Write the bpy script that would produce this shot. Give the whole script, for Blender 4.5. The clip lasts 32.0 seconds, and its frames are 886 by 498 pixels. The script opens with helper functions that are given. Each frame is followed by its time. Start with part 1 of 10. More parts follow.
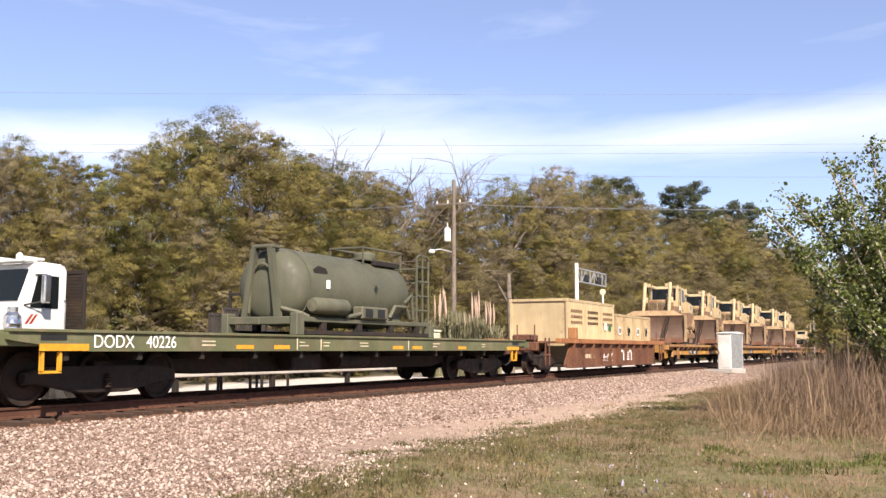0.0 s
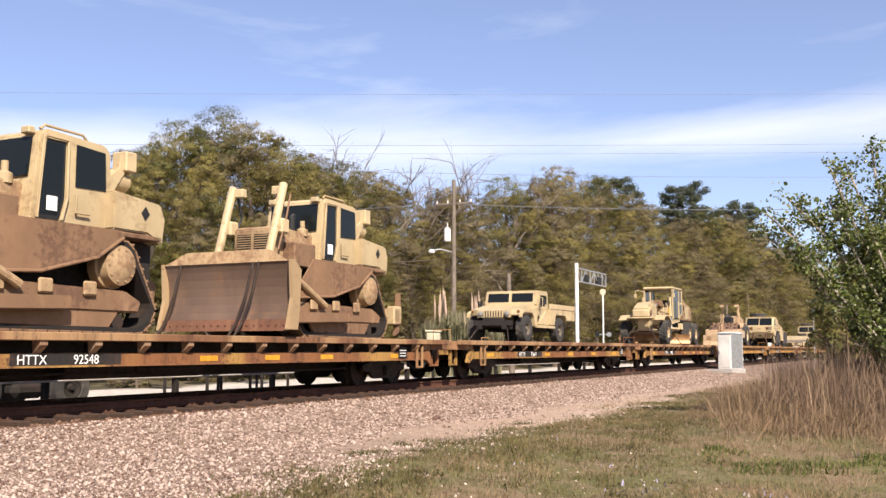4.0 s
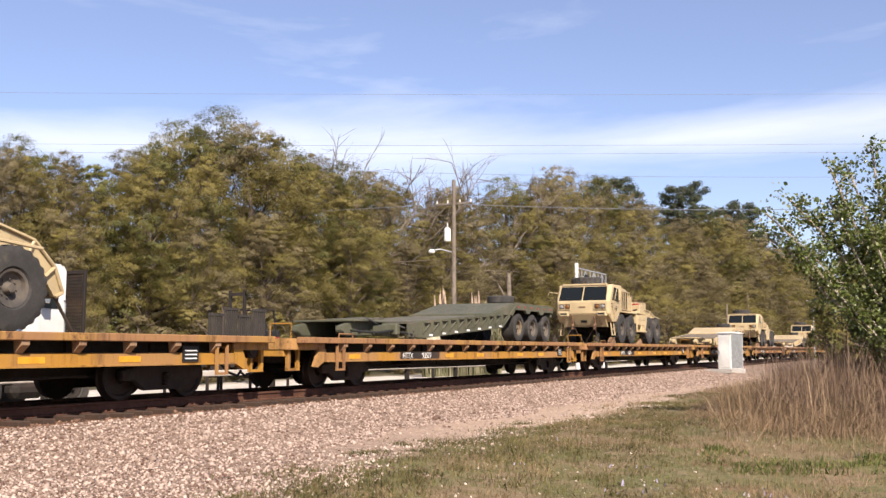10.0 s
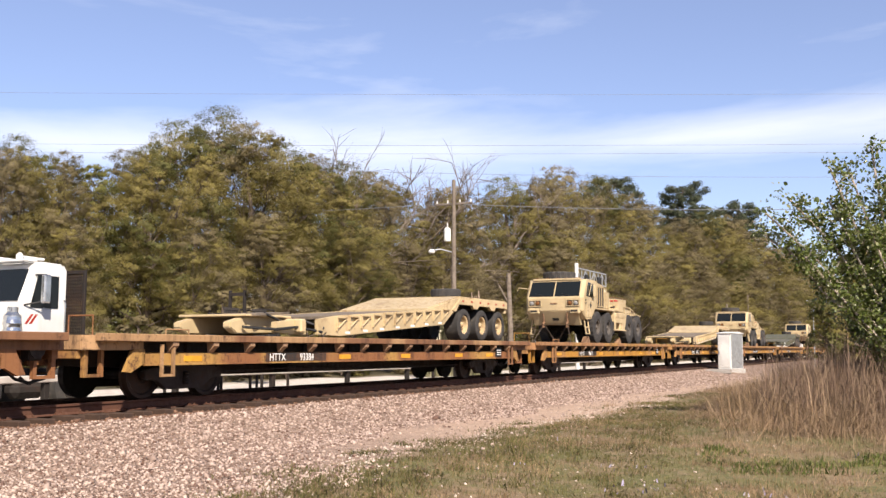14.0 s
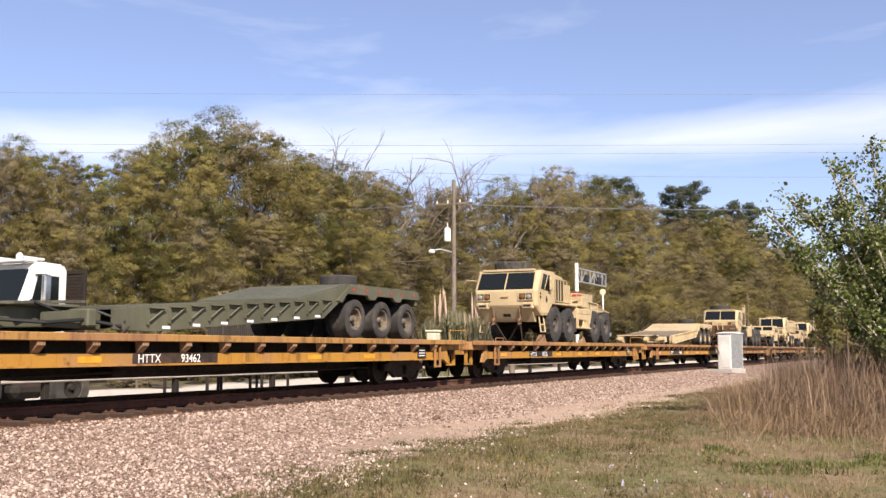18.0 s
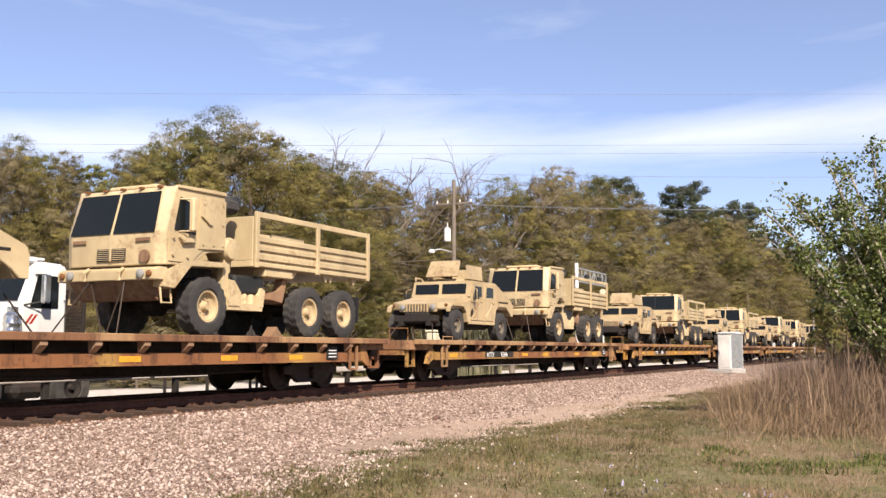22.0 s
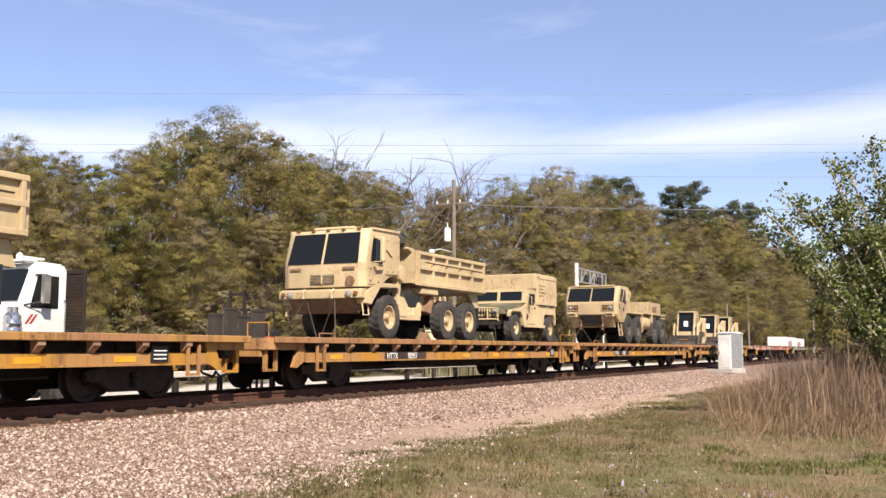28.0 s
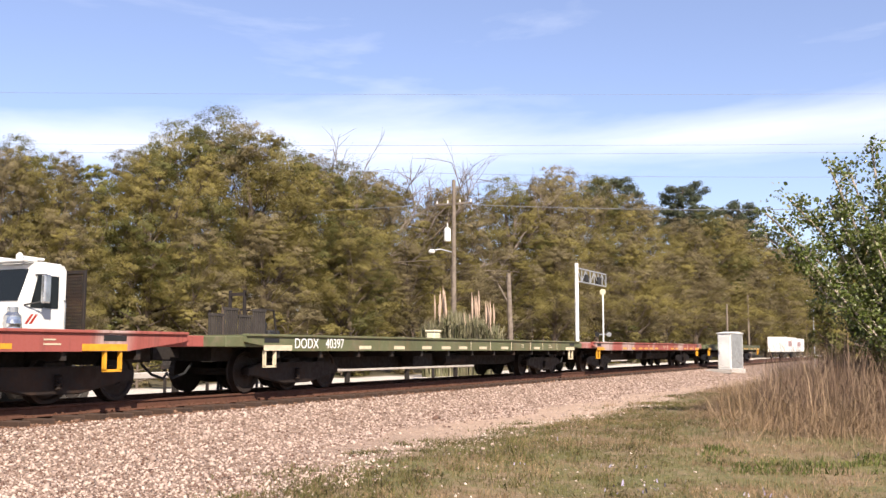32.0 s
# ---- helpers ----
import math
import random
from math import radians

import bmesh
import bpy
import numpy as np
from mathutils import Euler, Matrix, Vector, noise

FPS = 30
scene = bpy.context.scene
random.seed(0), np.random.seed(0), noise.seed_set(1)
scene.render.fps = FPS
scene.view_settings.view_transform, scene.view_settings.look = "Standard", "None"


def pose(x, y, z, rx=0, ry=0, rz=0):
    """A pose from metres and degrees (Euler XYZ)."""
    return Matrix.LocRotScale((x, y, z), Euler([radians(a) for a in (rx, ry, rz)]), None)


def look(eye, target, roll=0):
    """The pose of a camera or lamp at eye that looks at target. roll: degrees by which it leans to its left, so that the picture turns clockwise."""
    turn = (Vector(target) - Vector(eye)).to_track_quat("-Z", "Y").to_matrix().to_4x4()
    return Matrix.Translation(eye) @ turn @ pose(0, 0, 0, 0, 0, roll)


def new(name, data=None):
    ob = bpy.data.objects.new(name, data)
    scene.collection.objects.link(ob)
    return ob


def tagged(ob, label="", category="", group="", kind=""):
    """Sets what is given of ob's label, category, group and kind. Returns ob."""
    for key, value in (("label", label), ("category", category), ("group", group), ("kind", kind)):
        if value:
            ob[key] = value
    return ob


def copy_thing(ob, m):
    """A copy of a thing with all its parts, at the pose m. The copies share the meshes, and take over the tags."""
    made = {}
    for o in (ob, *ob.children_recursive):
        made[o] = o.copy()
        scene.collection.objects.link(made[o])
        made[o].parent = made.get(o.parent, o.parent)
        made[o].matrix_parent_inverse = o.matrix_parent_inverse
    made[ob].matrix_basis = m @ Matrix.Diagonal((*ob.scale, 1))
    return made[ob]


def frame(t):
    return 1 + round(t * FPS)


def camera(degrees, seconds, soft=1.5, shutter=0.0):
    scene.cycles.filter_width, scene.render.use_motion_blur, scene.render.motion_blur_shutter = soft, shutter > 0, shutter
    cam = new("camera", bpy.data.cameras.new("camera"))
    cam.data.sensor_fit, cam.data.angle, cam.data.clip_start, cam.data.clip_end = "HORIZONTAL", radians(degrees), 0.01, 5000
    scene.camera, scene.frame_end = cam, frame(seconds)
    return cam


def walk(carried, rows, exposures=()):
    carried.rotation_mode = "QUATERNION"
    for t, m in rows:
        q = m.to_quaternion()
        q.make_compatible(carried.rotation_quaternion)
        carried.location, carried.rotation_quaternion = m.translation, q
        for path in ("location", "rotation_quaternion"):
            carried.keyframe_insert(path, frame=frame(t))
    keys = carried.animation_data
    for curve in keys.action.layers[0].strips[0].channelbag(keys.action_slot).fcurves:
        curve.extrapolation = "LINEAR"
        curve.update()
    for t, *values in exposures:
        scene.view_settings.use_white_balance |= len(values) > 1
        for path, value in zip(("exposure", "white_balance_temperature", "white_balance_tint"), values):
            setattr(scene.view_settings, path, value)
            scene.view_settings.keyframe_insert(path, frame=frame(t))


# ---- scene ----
cam = camera(48.38, 32.0, soft=1.45)
EYE = (0.0, 0.0, 0.908)
AIM = (math.cos(radians(26.265)) * math.cos(radians(5.786)), math.sin(radians(26.265)) * math.cos(radians(5.786)), math.sin(radians(5.786)))
HOLD = look(EYE, (EYE[0] + AIM[0] * 50, EYE[1] + AIM[1] * 50, EYE[2] + AIM[2] * 50), 0.08)
walk(cam, [(0.0, HOLD), (32.0, HOLD)], exposures=[(0.0, 1.26, 6500, 14), (0.8, 1.10, 6500, 14), (31.0, 1.12, 6500, 14), (32.0, 1.25, 6500, 14)])

# ---- light ----
SUN_AZ, SUN_EL = 225.0, 41.0
world = bpy.data.worlds.new("sky")
scene.world = world
world.use_nodes = True


def sky_nodes():
    nt = world.node_tree
    nt.nodes.clear()
    out = nt.nodes.new("ShaderNodeOutputWorld")
    bg = nt.nodes.new("ShaderNodeBackground")
    bg.inputs["Strength"].default_value = 0.070
    sky = nt.nodes.new("ShaderNodeTexSky")
    sky.sky_type = "NISHITA"
    sky.sun_disc = False
    sky.sun_elevation = radians(SUN_EL)
    sky.sun_rotation = radians(90 - SUN_AZ)
    sky.altitude = 50
    sky.air_density = 1.0
    sky.dust_density = 0.5
    sky.ozone_density = 3.0
    tint = nt.nodes.new("ShaderNodeMix")
    tint.data_type, tint.blend_type = "RGBA", "MULTIPLY"
    tint.inputs[0].default_value = 1.0
    tint.inputs[7].default_value = (1.06, 0.98, 1.08, 1)
    nt.links.new(sky.outputs[0], tint.inputs[6])
    # thin cirrus: long streaks that follow the horizon
    co = nt.nodes.new("ShaderNodeTexCoord")
    sep = nt.nodes.new("ShaderNodeSeparateXYZ")
    nt.links.new(co.outputs["Generated"], sep.inputs[0])

    def math_node(op, a, b=None):
        n = nt.nodes.new("ShaderNodeMath")
        n.operation = op
        for i, v in enumerate((a, b)):
            if v is None:
                continue
            if isinstance(v, (int, float)):
                n.inputs[i].default_value = v
            else:
                nt.links.new(v, n.inputs[i])
        return n.outputs[0]

    az = math_node("ARCTAN2", sep.outputs["Y"], sep.outputs["X"])
    el = math_node("ARCSINE", sep.outputs["Z"])
    tilted = math_node("ADD", el, math_node("MULTIPLY", az, 0.02))
    comb = nt.nodes.new("ShaderNodeCombineXYZ")
    nt.links.new(math_node("MULTIPLY", az, 2.6), comb.inputs[0])
    nt.links.new(math_node("MULTIPLY", tilted, 13.0), comb.inputs[1])
    n1 = nt.nodes.new("ShaderNodeTexNoise")
    n1.inputs["Scale"].default_value = 1.0
    n1.inputs["Detail"].default_value = 7
    n1.inputs["Roughness"].default_value = 0.55
    n1.inputs["Distortion"].default_value = 0.35
    nt.links.new(comb.outputs[0], n1.inputs["Vector"])
    # main streak of cloud low over the trees
    d = math_node("DIVIDE", math_node("SUBTRACT", tilted, CLOUD_EL), 0.026)
    band = math_node("POWER", 2.718, math_node("MULTIPLY", math_node("MULTIPLY", d, d), -1.0))
    dens = math_node("ADD", math_node("MULTIPLY", band, 0.36), n1.outputs["Fac"])
    ramp = nt.nodes.new("ShaderNodeMapRange")
    ramp.inputs["From Min"].default_value = 0.54
    ramp.inputs["From Max"].default_value = 1.08
    ramp.inputs["To Min"].default_value = 0.08
    ramp.inputs["To Max"].default_value = 0.85
    nt.links.new(dens, ramp.inputs["Value"])
    mix = nt.nodes.new("ShaderNodeMix")
    mix.data_type = "RGBA"
    nt.links.new(ramp.outputs[0], mix.inputs[0])
    nt.links.new(tint.outputs[2], mix.inputs[6])
    mix.inputs[7].default_value = (7.9, 8.1, 8.5, 1)
    nt.links.new(mix.outputs[2], bg.inputs["Color"])
    nt.links.new(bg.outputs[0], out.inputs[0])


CLOUD_EL = 0.211
sky_nodes()
sun = new("sun", bpy.data.lights.new("sun", "SUN"))
sun.data.energy = 4.7
sun.data.angle = radians(0.53)
sun.data.color = (1.0, 0.905, 0.76)
sun.matrix_world = look((math.cos(radians(SUN_AZ)) * math.cos(radians(SUN_EL)) * 60, math.sin(radians(SUN_AZ)) * math.cos(radians(SUN_EL)) * 60, math.sin(radians(SUN_EL)) * 60), (0, 0, 0))

# ---- materials ----


# reflectance of all colours below
TONE = 0.72


class Nodes:
    """A material and short ways to wire its nodes."""

    def __init__(self, name, rough=0.7, metal=0.0):
        self.mat = bpy.data.materials.new(name)
        self.mat.use_nodes = True
        self.nt = self.mat.node_tree
        self.bsdf = self.nt.nodes["Principled BSDF"]
        self.bsdf.inputs["Roughness"].default_value = rough
        self.bsdf.inputs["Metallic"].default_value = metal
        self.bsdf.inputs["Specular IOR Level"].default_value = 0.35
        self.co = self.nt.nodes.new("ShaderNodeTexCoord")
        self.obj = self.co.outputs["Object"]

    def put(self, node, key, v):
        if isinstance(v, (int, float, tuple)):
            node.inputs[key].default_value = v
        else:
            self.nt.links.new(v, node.inputs[key])

    def noise(self, scale, detail=4, rough=0.6, vec=None, out="Fac", distort=0.0):
        n = self.nt.nodes.new("ShaderNodeTexNoise")
        self.nt.links.new(vec or self.obj, n.inputs["Vector"])
        n.inputs["Scale"].default_value, n.inputs["Detail"].default_value = scale, detail
        n.inputs["Roughness"].default_value, n.inputs["Distortion"].default_value = rough, distort
        return n.outputs[out]

    def voronoi(self, scale, out="Distance", vec=None, feature="F1"):
        n = self.nt.nodes.new("ShaderNodeTexVoronoi")
        n.feature = feature
        self.nt.links.new(vec or self.obj, n.inputs["Vector"])
        n.inputs["Scale"].default_value = scale
        return n.outputs[out]

    def stretch(self, x, y, z, vec=None):
        n = self.nt.nodes.new("ShaderNodeMapping")
        n.inputs["Scale"].default_value = (x, y, z)
        self.nt.links.new(vec or self.obj, n.inputs["Vector"])
        return n.outputs[0]

    def math(self, op, a, b=0.0, clamp=False):
        n = self.nt.nodes.new("ShaderNodeMath")
        n.operation, n.use_clamp = op, clamp
        self.put(n, 0, a)
        self.put(n, 1, b)
        return n.outputs[0]

    def ramp(self, v, lo, hi, a=0.0, b=1.0):
        n = self.nt.nodes.new("ShaderNodeMapRange")
        n.interpolation_type = "SMOOTHSTEP"
        self.put(n, "Value", v)
        for k, x in (("From Min", lo), ("From Max", hi), ("To Min", a), ("To Max", b)):
            self.put(n, k, x)
        return n.outputs[0]

    def mix(self, fac, a, b, blend="MIX"):
        n = self.nt.nodes.new("ShaderNodeMix")
        n.data_type, n.blend_type = "RGBA", blend
        self.put(n, 0, fac)
        for k, v in ((6, a), (7, b)):
            self.put(n, k, (*(q * TONE for q in v), 1.0) if isinstance(v, tuple) and len(v) == 3 else v)
        return n.outputs[2]

    def random(self, island=False):
        if island:
            n = self.nt.nodes.new("ShaderNodeNewGeometry")
            return n.outputs["Random Per Island"]
        n = self.nt.nodes.new("ShaderNodeObjectInfo")
        return n.outputs["Random"]

    def where(self):
        n = self.nt.nodes.new("ShaderNodeNewGeometry")
        s = self.nt.nodes.new("ShaderNodeSeparateXYZ")
        self.nt.links.new(n.outputs["Position"], s.inputs[0])
        return s.outputs["X"], s.outputs["Y"], s.outputs["Z"]

    def colour(self, v):
        self.put(self.bsdf, "Base Color", (*(q * TONE for q in v), 1.0) if isinstance(v, tuple) and len(v) == 3 else v)
        return self

    def rough(self, v):
        self.put(self.bsdf, "Roughness", v)
        return self

    def bump(self, height, strength=0.4, dist=0.01):
        n = self.nt.nodes.new("ShaderNodeBump")
        n.inputs["Strength"].default_value, n.inputs["Distance"].default_value = strength, dist
        self.nt.links.new(height, n.inputs["Height"])
        self.nt.links.new(n.outputs[0], self.bsdf.inputs["Normal"])
        return self


def worn(name, base, worn_to, dirt, amount=0.5, dirt_amount=0.45, rough=0.6, metal=0.0, scale=1.0, streaks=True):
    """Painted steel with rust patches, dust and runs."""
    n = Nodes(name, rough, metal)
    big = n.noise(1.3 * scale, 6, 0.65)
    fine = n.noise(9.0 * scale, 5, 0.7)
    run = n.noise(3.0 * scale, 5, 0.6, n.stretch(1.0, 1.0, 0.12)) if streaks else big
    v = n.math("ADD", n.math("MULTIPLY", big, 0.55), n.math("MULTIPLY", fine, 0.45))
    rnd = n.math("MULTIPLY", n.math("SUBTRACT", n.random(), 0.5), 0.10)
    v = n.math("ADD", v, rnd)
    c = n.mix(n.ramp(v, 0.60 - 0.25 * amount, 0.72 - 0.2 * amount), base, worn_to)
    c = n.mix(n.ramp(run, 0.46, 0.75, 0.0, dirt_amount), c, dirt)
    tone = n.ramp(n.noise(0.7 * scale, 3), 0.3, 0.7, 0.82, 1.12)
    c = n.mix(1.0, c, n.mix(0.0, tone, tone), "MULTIPLY")
    n.colour(c)
    n.rough(n.ramp(fine, 0.3, 0.7, rough - 0.12, rough + 0.2))
    n.bump(fine, 0.25, 0.006)
    return n.mat


def plain(name, colour, rough=0.6, metal=0.0, vary=0.15, scale=6.0):
    n = Nodes(name, rough, metal)
    f = n.noise(scale, 4)
    dark = tuple(c * (1 - vary) for c in colour)
    lite = tuple(min(1.0, c * (1 + vary)) for c in colour)
    n.colour(n.mix(n.ramp(f, 0.3, 0.7), dark, lite))
    return n.mat


def patched(name, paint, faded, rust, amount):
    """Old car paint: repainted panels, faded stretches, rust patches and dark vertical runs."""
    n = Nodes(name, 0.7)
    co = n.stretch(1.0, 1.0, 0.35)
    panel = n.noise(0.55, 2, 0.4, n.stretch(1.0, 0.2, 0.2))
    big = n.noise(1.6, 7, 0.7, co)
    fine = n.noise(11.0, 5, 0.7)
    run = n.noise(5.0, 5, 0.65, n.stretch(1.0, 1.0, 0.10))
    shift = n.math("MULTIPLY", n.math("SUBTRACT", n.random(), 0.5), 0.12)
    c = n.mix(n.ramp(n.math("ADD", panel, shift), 0.46, 0.56), paint, faded)
    v = n.math("ADD", n.math("MULTIPLY", big, 0.6), n.math("MULTIPLY", fine, 0.4))
    c = n.mix(n.ramp(v, 0.66 - 0.3 * amount, 0.78 - 0.3 * amount), c, rust)
    c = n.mix(n.ramp(run, 0.48, 0.72, 0.0, 0.7), c, tuple(0.6 * q for q in rust))
    n.colour(c)
    n.rough(n.ramp(fine, 0.3, 0.7, 0.55, 0.9))
    n.bump(fine, 0.3, 0.006)
    return n.mat


TAN = worn("desert_tan_paint", (0.53, 0.40, 0.225), (0.31, 0.20, 0.105), (0.37, 0.25, 0.135), 0.36, 0.5, 0.55)
TAN_LIGHT = worn("light_sand_paint", (0.60, 0.465, 0.265), (0.36, 0.25, 0.135), (0.45, 0.32, 0.175), 0.26, 0.45, 0.5)
TAN_DARK = worn("dusty_brown_steel", (0.27, 0.155, 0.085), (0.15, 0.08, 0.048), (0.38, 0.235, 0.13), 0.5, 0.6, 0.75)
BLADE = worn("scoured_blade_steel", (0.22, 0.145, 0.105), (0.30, 0.17, 0.095), (0.155, 0.10, 0.075), 0.3, 0.6, 0.45, 0.3)
BROWN_STEEL = worn("red_brown_blade_steel", (0.22, 0.10, 0.058), (0.13, 0.06, 0.038), (0.34, 0.19, 0.11), 0.4, 0.5, 0.6)
GREEN = worn("dull_olive_green_paint", (0.105, 0.105, 0.068), (0.15, 0.125, 0.085), (0.17, 0.155, 0.11), 0.25, 0.4, 0.6)
CAR_YELLOW = patched("weathered_yellow_paint", (0.46, 0.23, 0.035), (0.40, 0.215, 0.075), (0.15, 0.06, 0.03), 0.36)
CAR_BROWN = patched("rusty_brown_yellow_paint", (0.27, 0.115, 0.045), (0.43, 0.245, 0.07), (0.10, 0.042, 0.026), 0.5)
CAR_RIM = patched("rusted_rim_steel", (0.24, 0.115, 0.055), (0.42, 0.25, 0.12), (0.09, 0.042, 0.027), 0.46)
CAR_GREEN = worn("faded_green_car_paint", (0.125, 0.135, 0.065), (0.19, 0.165, 0.10), (0.22, 0.135, 0.07), 0.3, 0.45, 0.6)
RIM_YELLOW = patched("scuffed_yellow_rim_steel", (0.42, 0.225, 0.065), (0.36, 0.185, 0.08), (0.12, 0.052, 0.03), 0.46)
CAR_RED = patched("faded_red_oxide_paint", (0.36, 0.095, 0.075), (0.50, 0.36, 0.32), (0.30, 0.10, 0.075), 0.3)
WELL_BROWN = worn("rust_brown_well_paint", (0.165, 0.068, 0.036), (0.10, 0.042, 0.028), (0.26, 0.125, 0.062), 0.48, 0.6, 0.65)
# near black for grime, and for shade painted into sill webs and bellies
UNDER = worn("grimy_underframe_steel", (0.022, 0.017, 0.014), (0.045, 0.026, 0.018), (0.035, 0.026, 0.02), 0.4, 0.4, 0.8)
WHEEL_STEEL = worn("dark_wheel_steel", (0.03, 0.021, 0.017), (0.06, 0.034, 0.022), (0.045, 0.034, 0.026), 0.4, 0.5, 0.6, 0.3)
RUST = worn("rust_brown_rail_steel", (0.11, 0.045, 0.026), (0.065, 0.029, 0.018), (0.17, 0.085, 0.048), 0.4, 0.5, 0.8)
RUBBER = worn("dusty_black_rubber", (0.045, 0.042, 0.04), (0.085, 0.075, 0.062), (0.12, 0.10, 0.08), 0.35, 0.45, 0.85, streaks=False, scale=2.0)
BLACK = plain("matt_black_paint", (0.02, 0.02, 0.02), 0.6)
WHITE = plain("white_lettering_paint", (0.95, 0.94, 0.90), 0.6, 0, 0.08)
CREAM = plain("cream_marking_paint", (0.70, 0.60, 0.42), 0.6)
ORANGE = plain("orange_reflector_film", (0.75, 0.36, 0.03), 0.4)
CHAIN = plain("dark_chain_steel", (0.09, 0.065, 0.05), 0.55, 0.6)
GALV = plain("galvanised_steel", (0.52, 0.53, 0.53), 0.45, 0.6)
RED = plain("red_paint", (0.45, 0.05, 0.03), 0.5)
WOOD = worn("weathered_pole_wood", (0.23, 0.185, 0.145), (0.14, 0.11, 0.085), (0.30, 0.26, 0.21), 0.4, 0.5, 0.9)
SIGNAL_WHITE = worn("chalky_white_paint", (0.86, 0.85, 0.81), (0.62, 0.56, 0.50), (0.58, 0.53, 0.47), 0.15, 0.3, 0.5)


def glass_material(name, tint):
    n = Nodes(name, 0.06)
    n.colour(tint)
    n.bsdf.inputs["Specular IOR Level"].default_value = 0.22
    return n.mat


GLASS = glass_material("dark_tinted_glass", (0.012, 0.015, 0.016))
LENS = glass_material("headlight_lens", (0.30, 0.29, 0.27))
AMBER = glass_material("amber_lens", (0.20, 0.085, 0.03))

# ---- mesh helpers ----


def part(name, bm, mat, parent=None, label=""):
    me = bpy.data.meshes.new(name)
    bm.to_mesh(me)
    bm.free()
    me.materials.append(mat)
    ob = new(name, me)
    if parent:
        ob.parent = parent
    return tagged(ob, label)


def share(ob, m, parent=None):
    """One more piece on the same mesh."""
    o = new(ob.name.split(".")[0], ob.data)
    o.parent = parent or ob.parent
    o.matrix_basis = m
    if ob.get("label"):
        o["label"] = ob["label"]
    return o


def thing(name, label, category, group="", kind=""):
    return tagged(new(name), label, category, group, kind)


def B():
    return bmesh.new()


def box(bm, x0, x1, y0, y1, z0, z1, bevel=0.0):
    r = bmesh.ops.create_cube(bm, size=1.0, matrix=Matrix.LocRotScale(((x0 + x1) / 2, (y0 + y1) / 2, (z0 + z1) / 2), None, (abs(x1 - x0), abs(y1 - y0), abs(z1 - z0))))
    if bevel:
        edges = list({e for v in r["verts"] for e in v.link_edges})
        bmesh.ops.bevel(bm, geom=edges, offset=bevel, segments=1, affect="EDGES")
    return bm


def slab(bm, m, sx, sy, sz, bevel=0.0):
    """A box of that size, centred on the pose m."""
    r = bmesh.ops.create_cube(bm, size=1.0, matrix=m @ Matrix.Diagonal((sx, sy, sz, 1)))
    if bevel:
        edges = list({e for v in r["verts"] for e in v.link_edges})
        bmesh.ops.bevel(bm, geom=edges, offset=bevel, segments=1, affect="EDGES")
    return bm


def cyl(bm, a, b, r, seg=12, r2=None):
    a, b = Vector(a), Vector(b)
    d = b - a
    m = Matrix.Translation((a + b) / 2) @ d.to_track_quat("Z", "Y").to_matrix().to_4x4()
    bmesh.ops.create_cone(bm, cap_ends=True, segments=seg, radius1=r, radius2=r if r2 is None else r2, depth=d.length, matrix=m)
    return bm


def rod(bm, pts, r, seg=8):
    """A bent bar of round section through the points."""
    pts = [Vector(q) for q in pts]
    rings = []
    for i, q in enumerate(pts):
        d = (pts[min(i + 1, len(pts) - 1)] - pts[max(i - 1, 0)]).normalized()
        u = d.cross(Vector((0.31, 0.52, 0.79))).normalized()
        w = d.cross(u)
        rings.append([q + (u * math.cos(2 * math.pi * k / seg) + w * math.sin(2 * math.pi * k / seg)) * r for k in range(seg)])
    return loft(bm, rings)


def prism(bm, prof, y0, y1, bevel=0.0, axis="y"):
    """A profile of (x, z) drawn out along y, or of (y, z) along x, or of (x, y) along z."""
    def place(u, w, t):
        return {"y": (u, t, w), "x": (t, u, w), "z": (u, w, t)}[axis]
    va = [bm.verts.new(place(u, w, y0)) for u, w in prof]
    vb = [bm.verts.new(place(u, w, y1)) for u, w in prof]
    n = len(prof)
    faces = [bm.faces.new(va), bm.faces.new(vb)]
    for i in range(n):
        faces.append(bm.faces.new((va[i], va[(i + 1) % n], vb[(i + 1) % n], vb[i])))
    bmesh.ops.recalc_face_normals(bm, faces=faces)
    if bevel:
        edges = list({e for f in faces for e in f.edges})
        bmesh.ops.bevel(bm, geom=edges, offset=bevel, segments=2, affect="EDGES", clamp_overlap=True)
    return bm


def loft(bm, rings, close=True):
    """Rings of equally many points, joined into a skin with end caps."""
    vs = [[bm.verts.new(p) for p in ring] for ring in rings]
    n = len(rings[0])
    faces = []
    for a, b in zip(vs[:-1], vs[1:]):
        for i in range(n):
            faces.append(bm.faces.new((a[i], a[(i + 1) % n], b[(i + 1) % n], b[i])))
    if close:
        faces += [bm.faces.new(vs[0]), bm.faces.new(vs[-1])]
    bmesh.ops.recalc_face_normals(bm, faces=faces)
    return bm


def lathe(bm, prof, centre, axis="y", seg=24):
    """A profile of (r, t) turned round an axis through centre."""
    rings = []
    for r, t in prof:
        ring = []
        for i in range(seg):
            a = 2 * math.pi * i / seg
            u, w = r * math.cos(a), r * math.sin(a)
            p = {"y": (u, t, w), "x": (t, u, w), "z": (u, w, t)}[axis]
            ring.append((centre[0] + p[0], centre[1] + p[1], centre[2] + p[2]))
        rings.append(ring)
    return loft(bm, rings)


def smooth(ob, angle=35):
    me = ob.data
    me.polygons.foreach_set("use_smooth", [True] * len(me.polygons))
    me.set_sharp_from_angle(angle=radians(angle))
    return ob


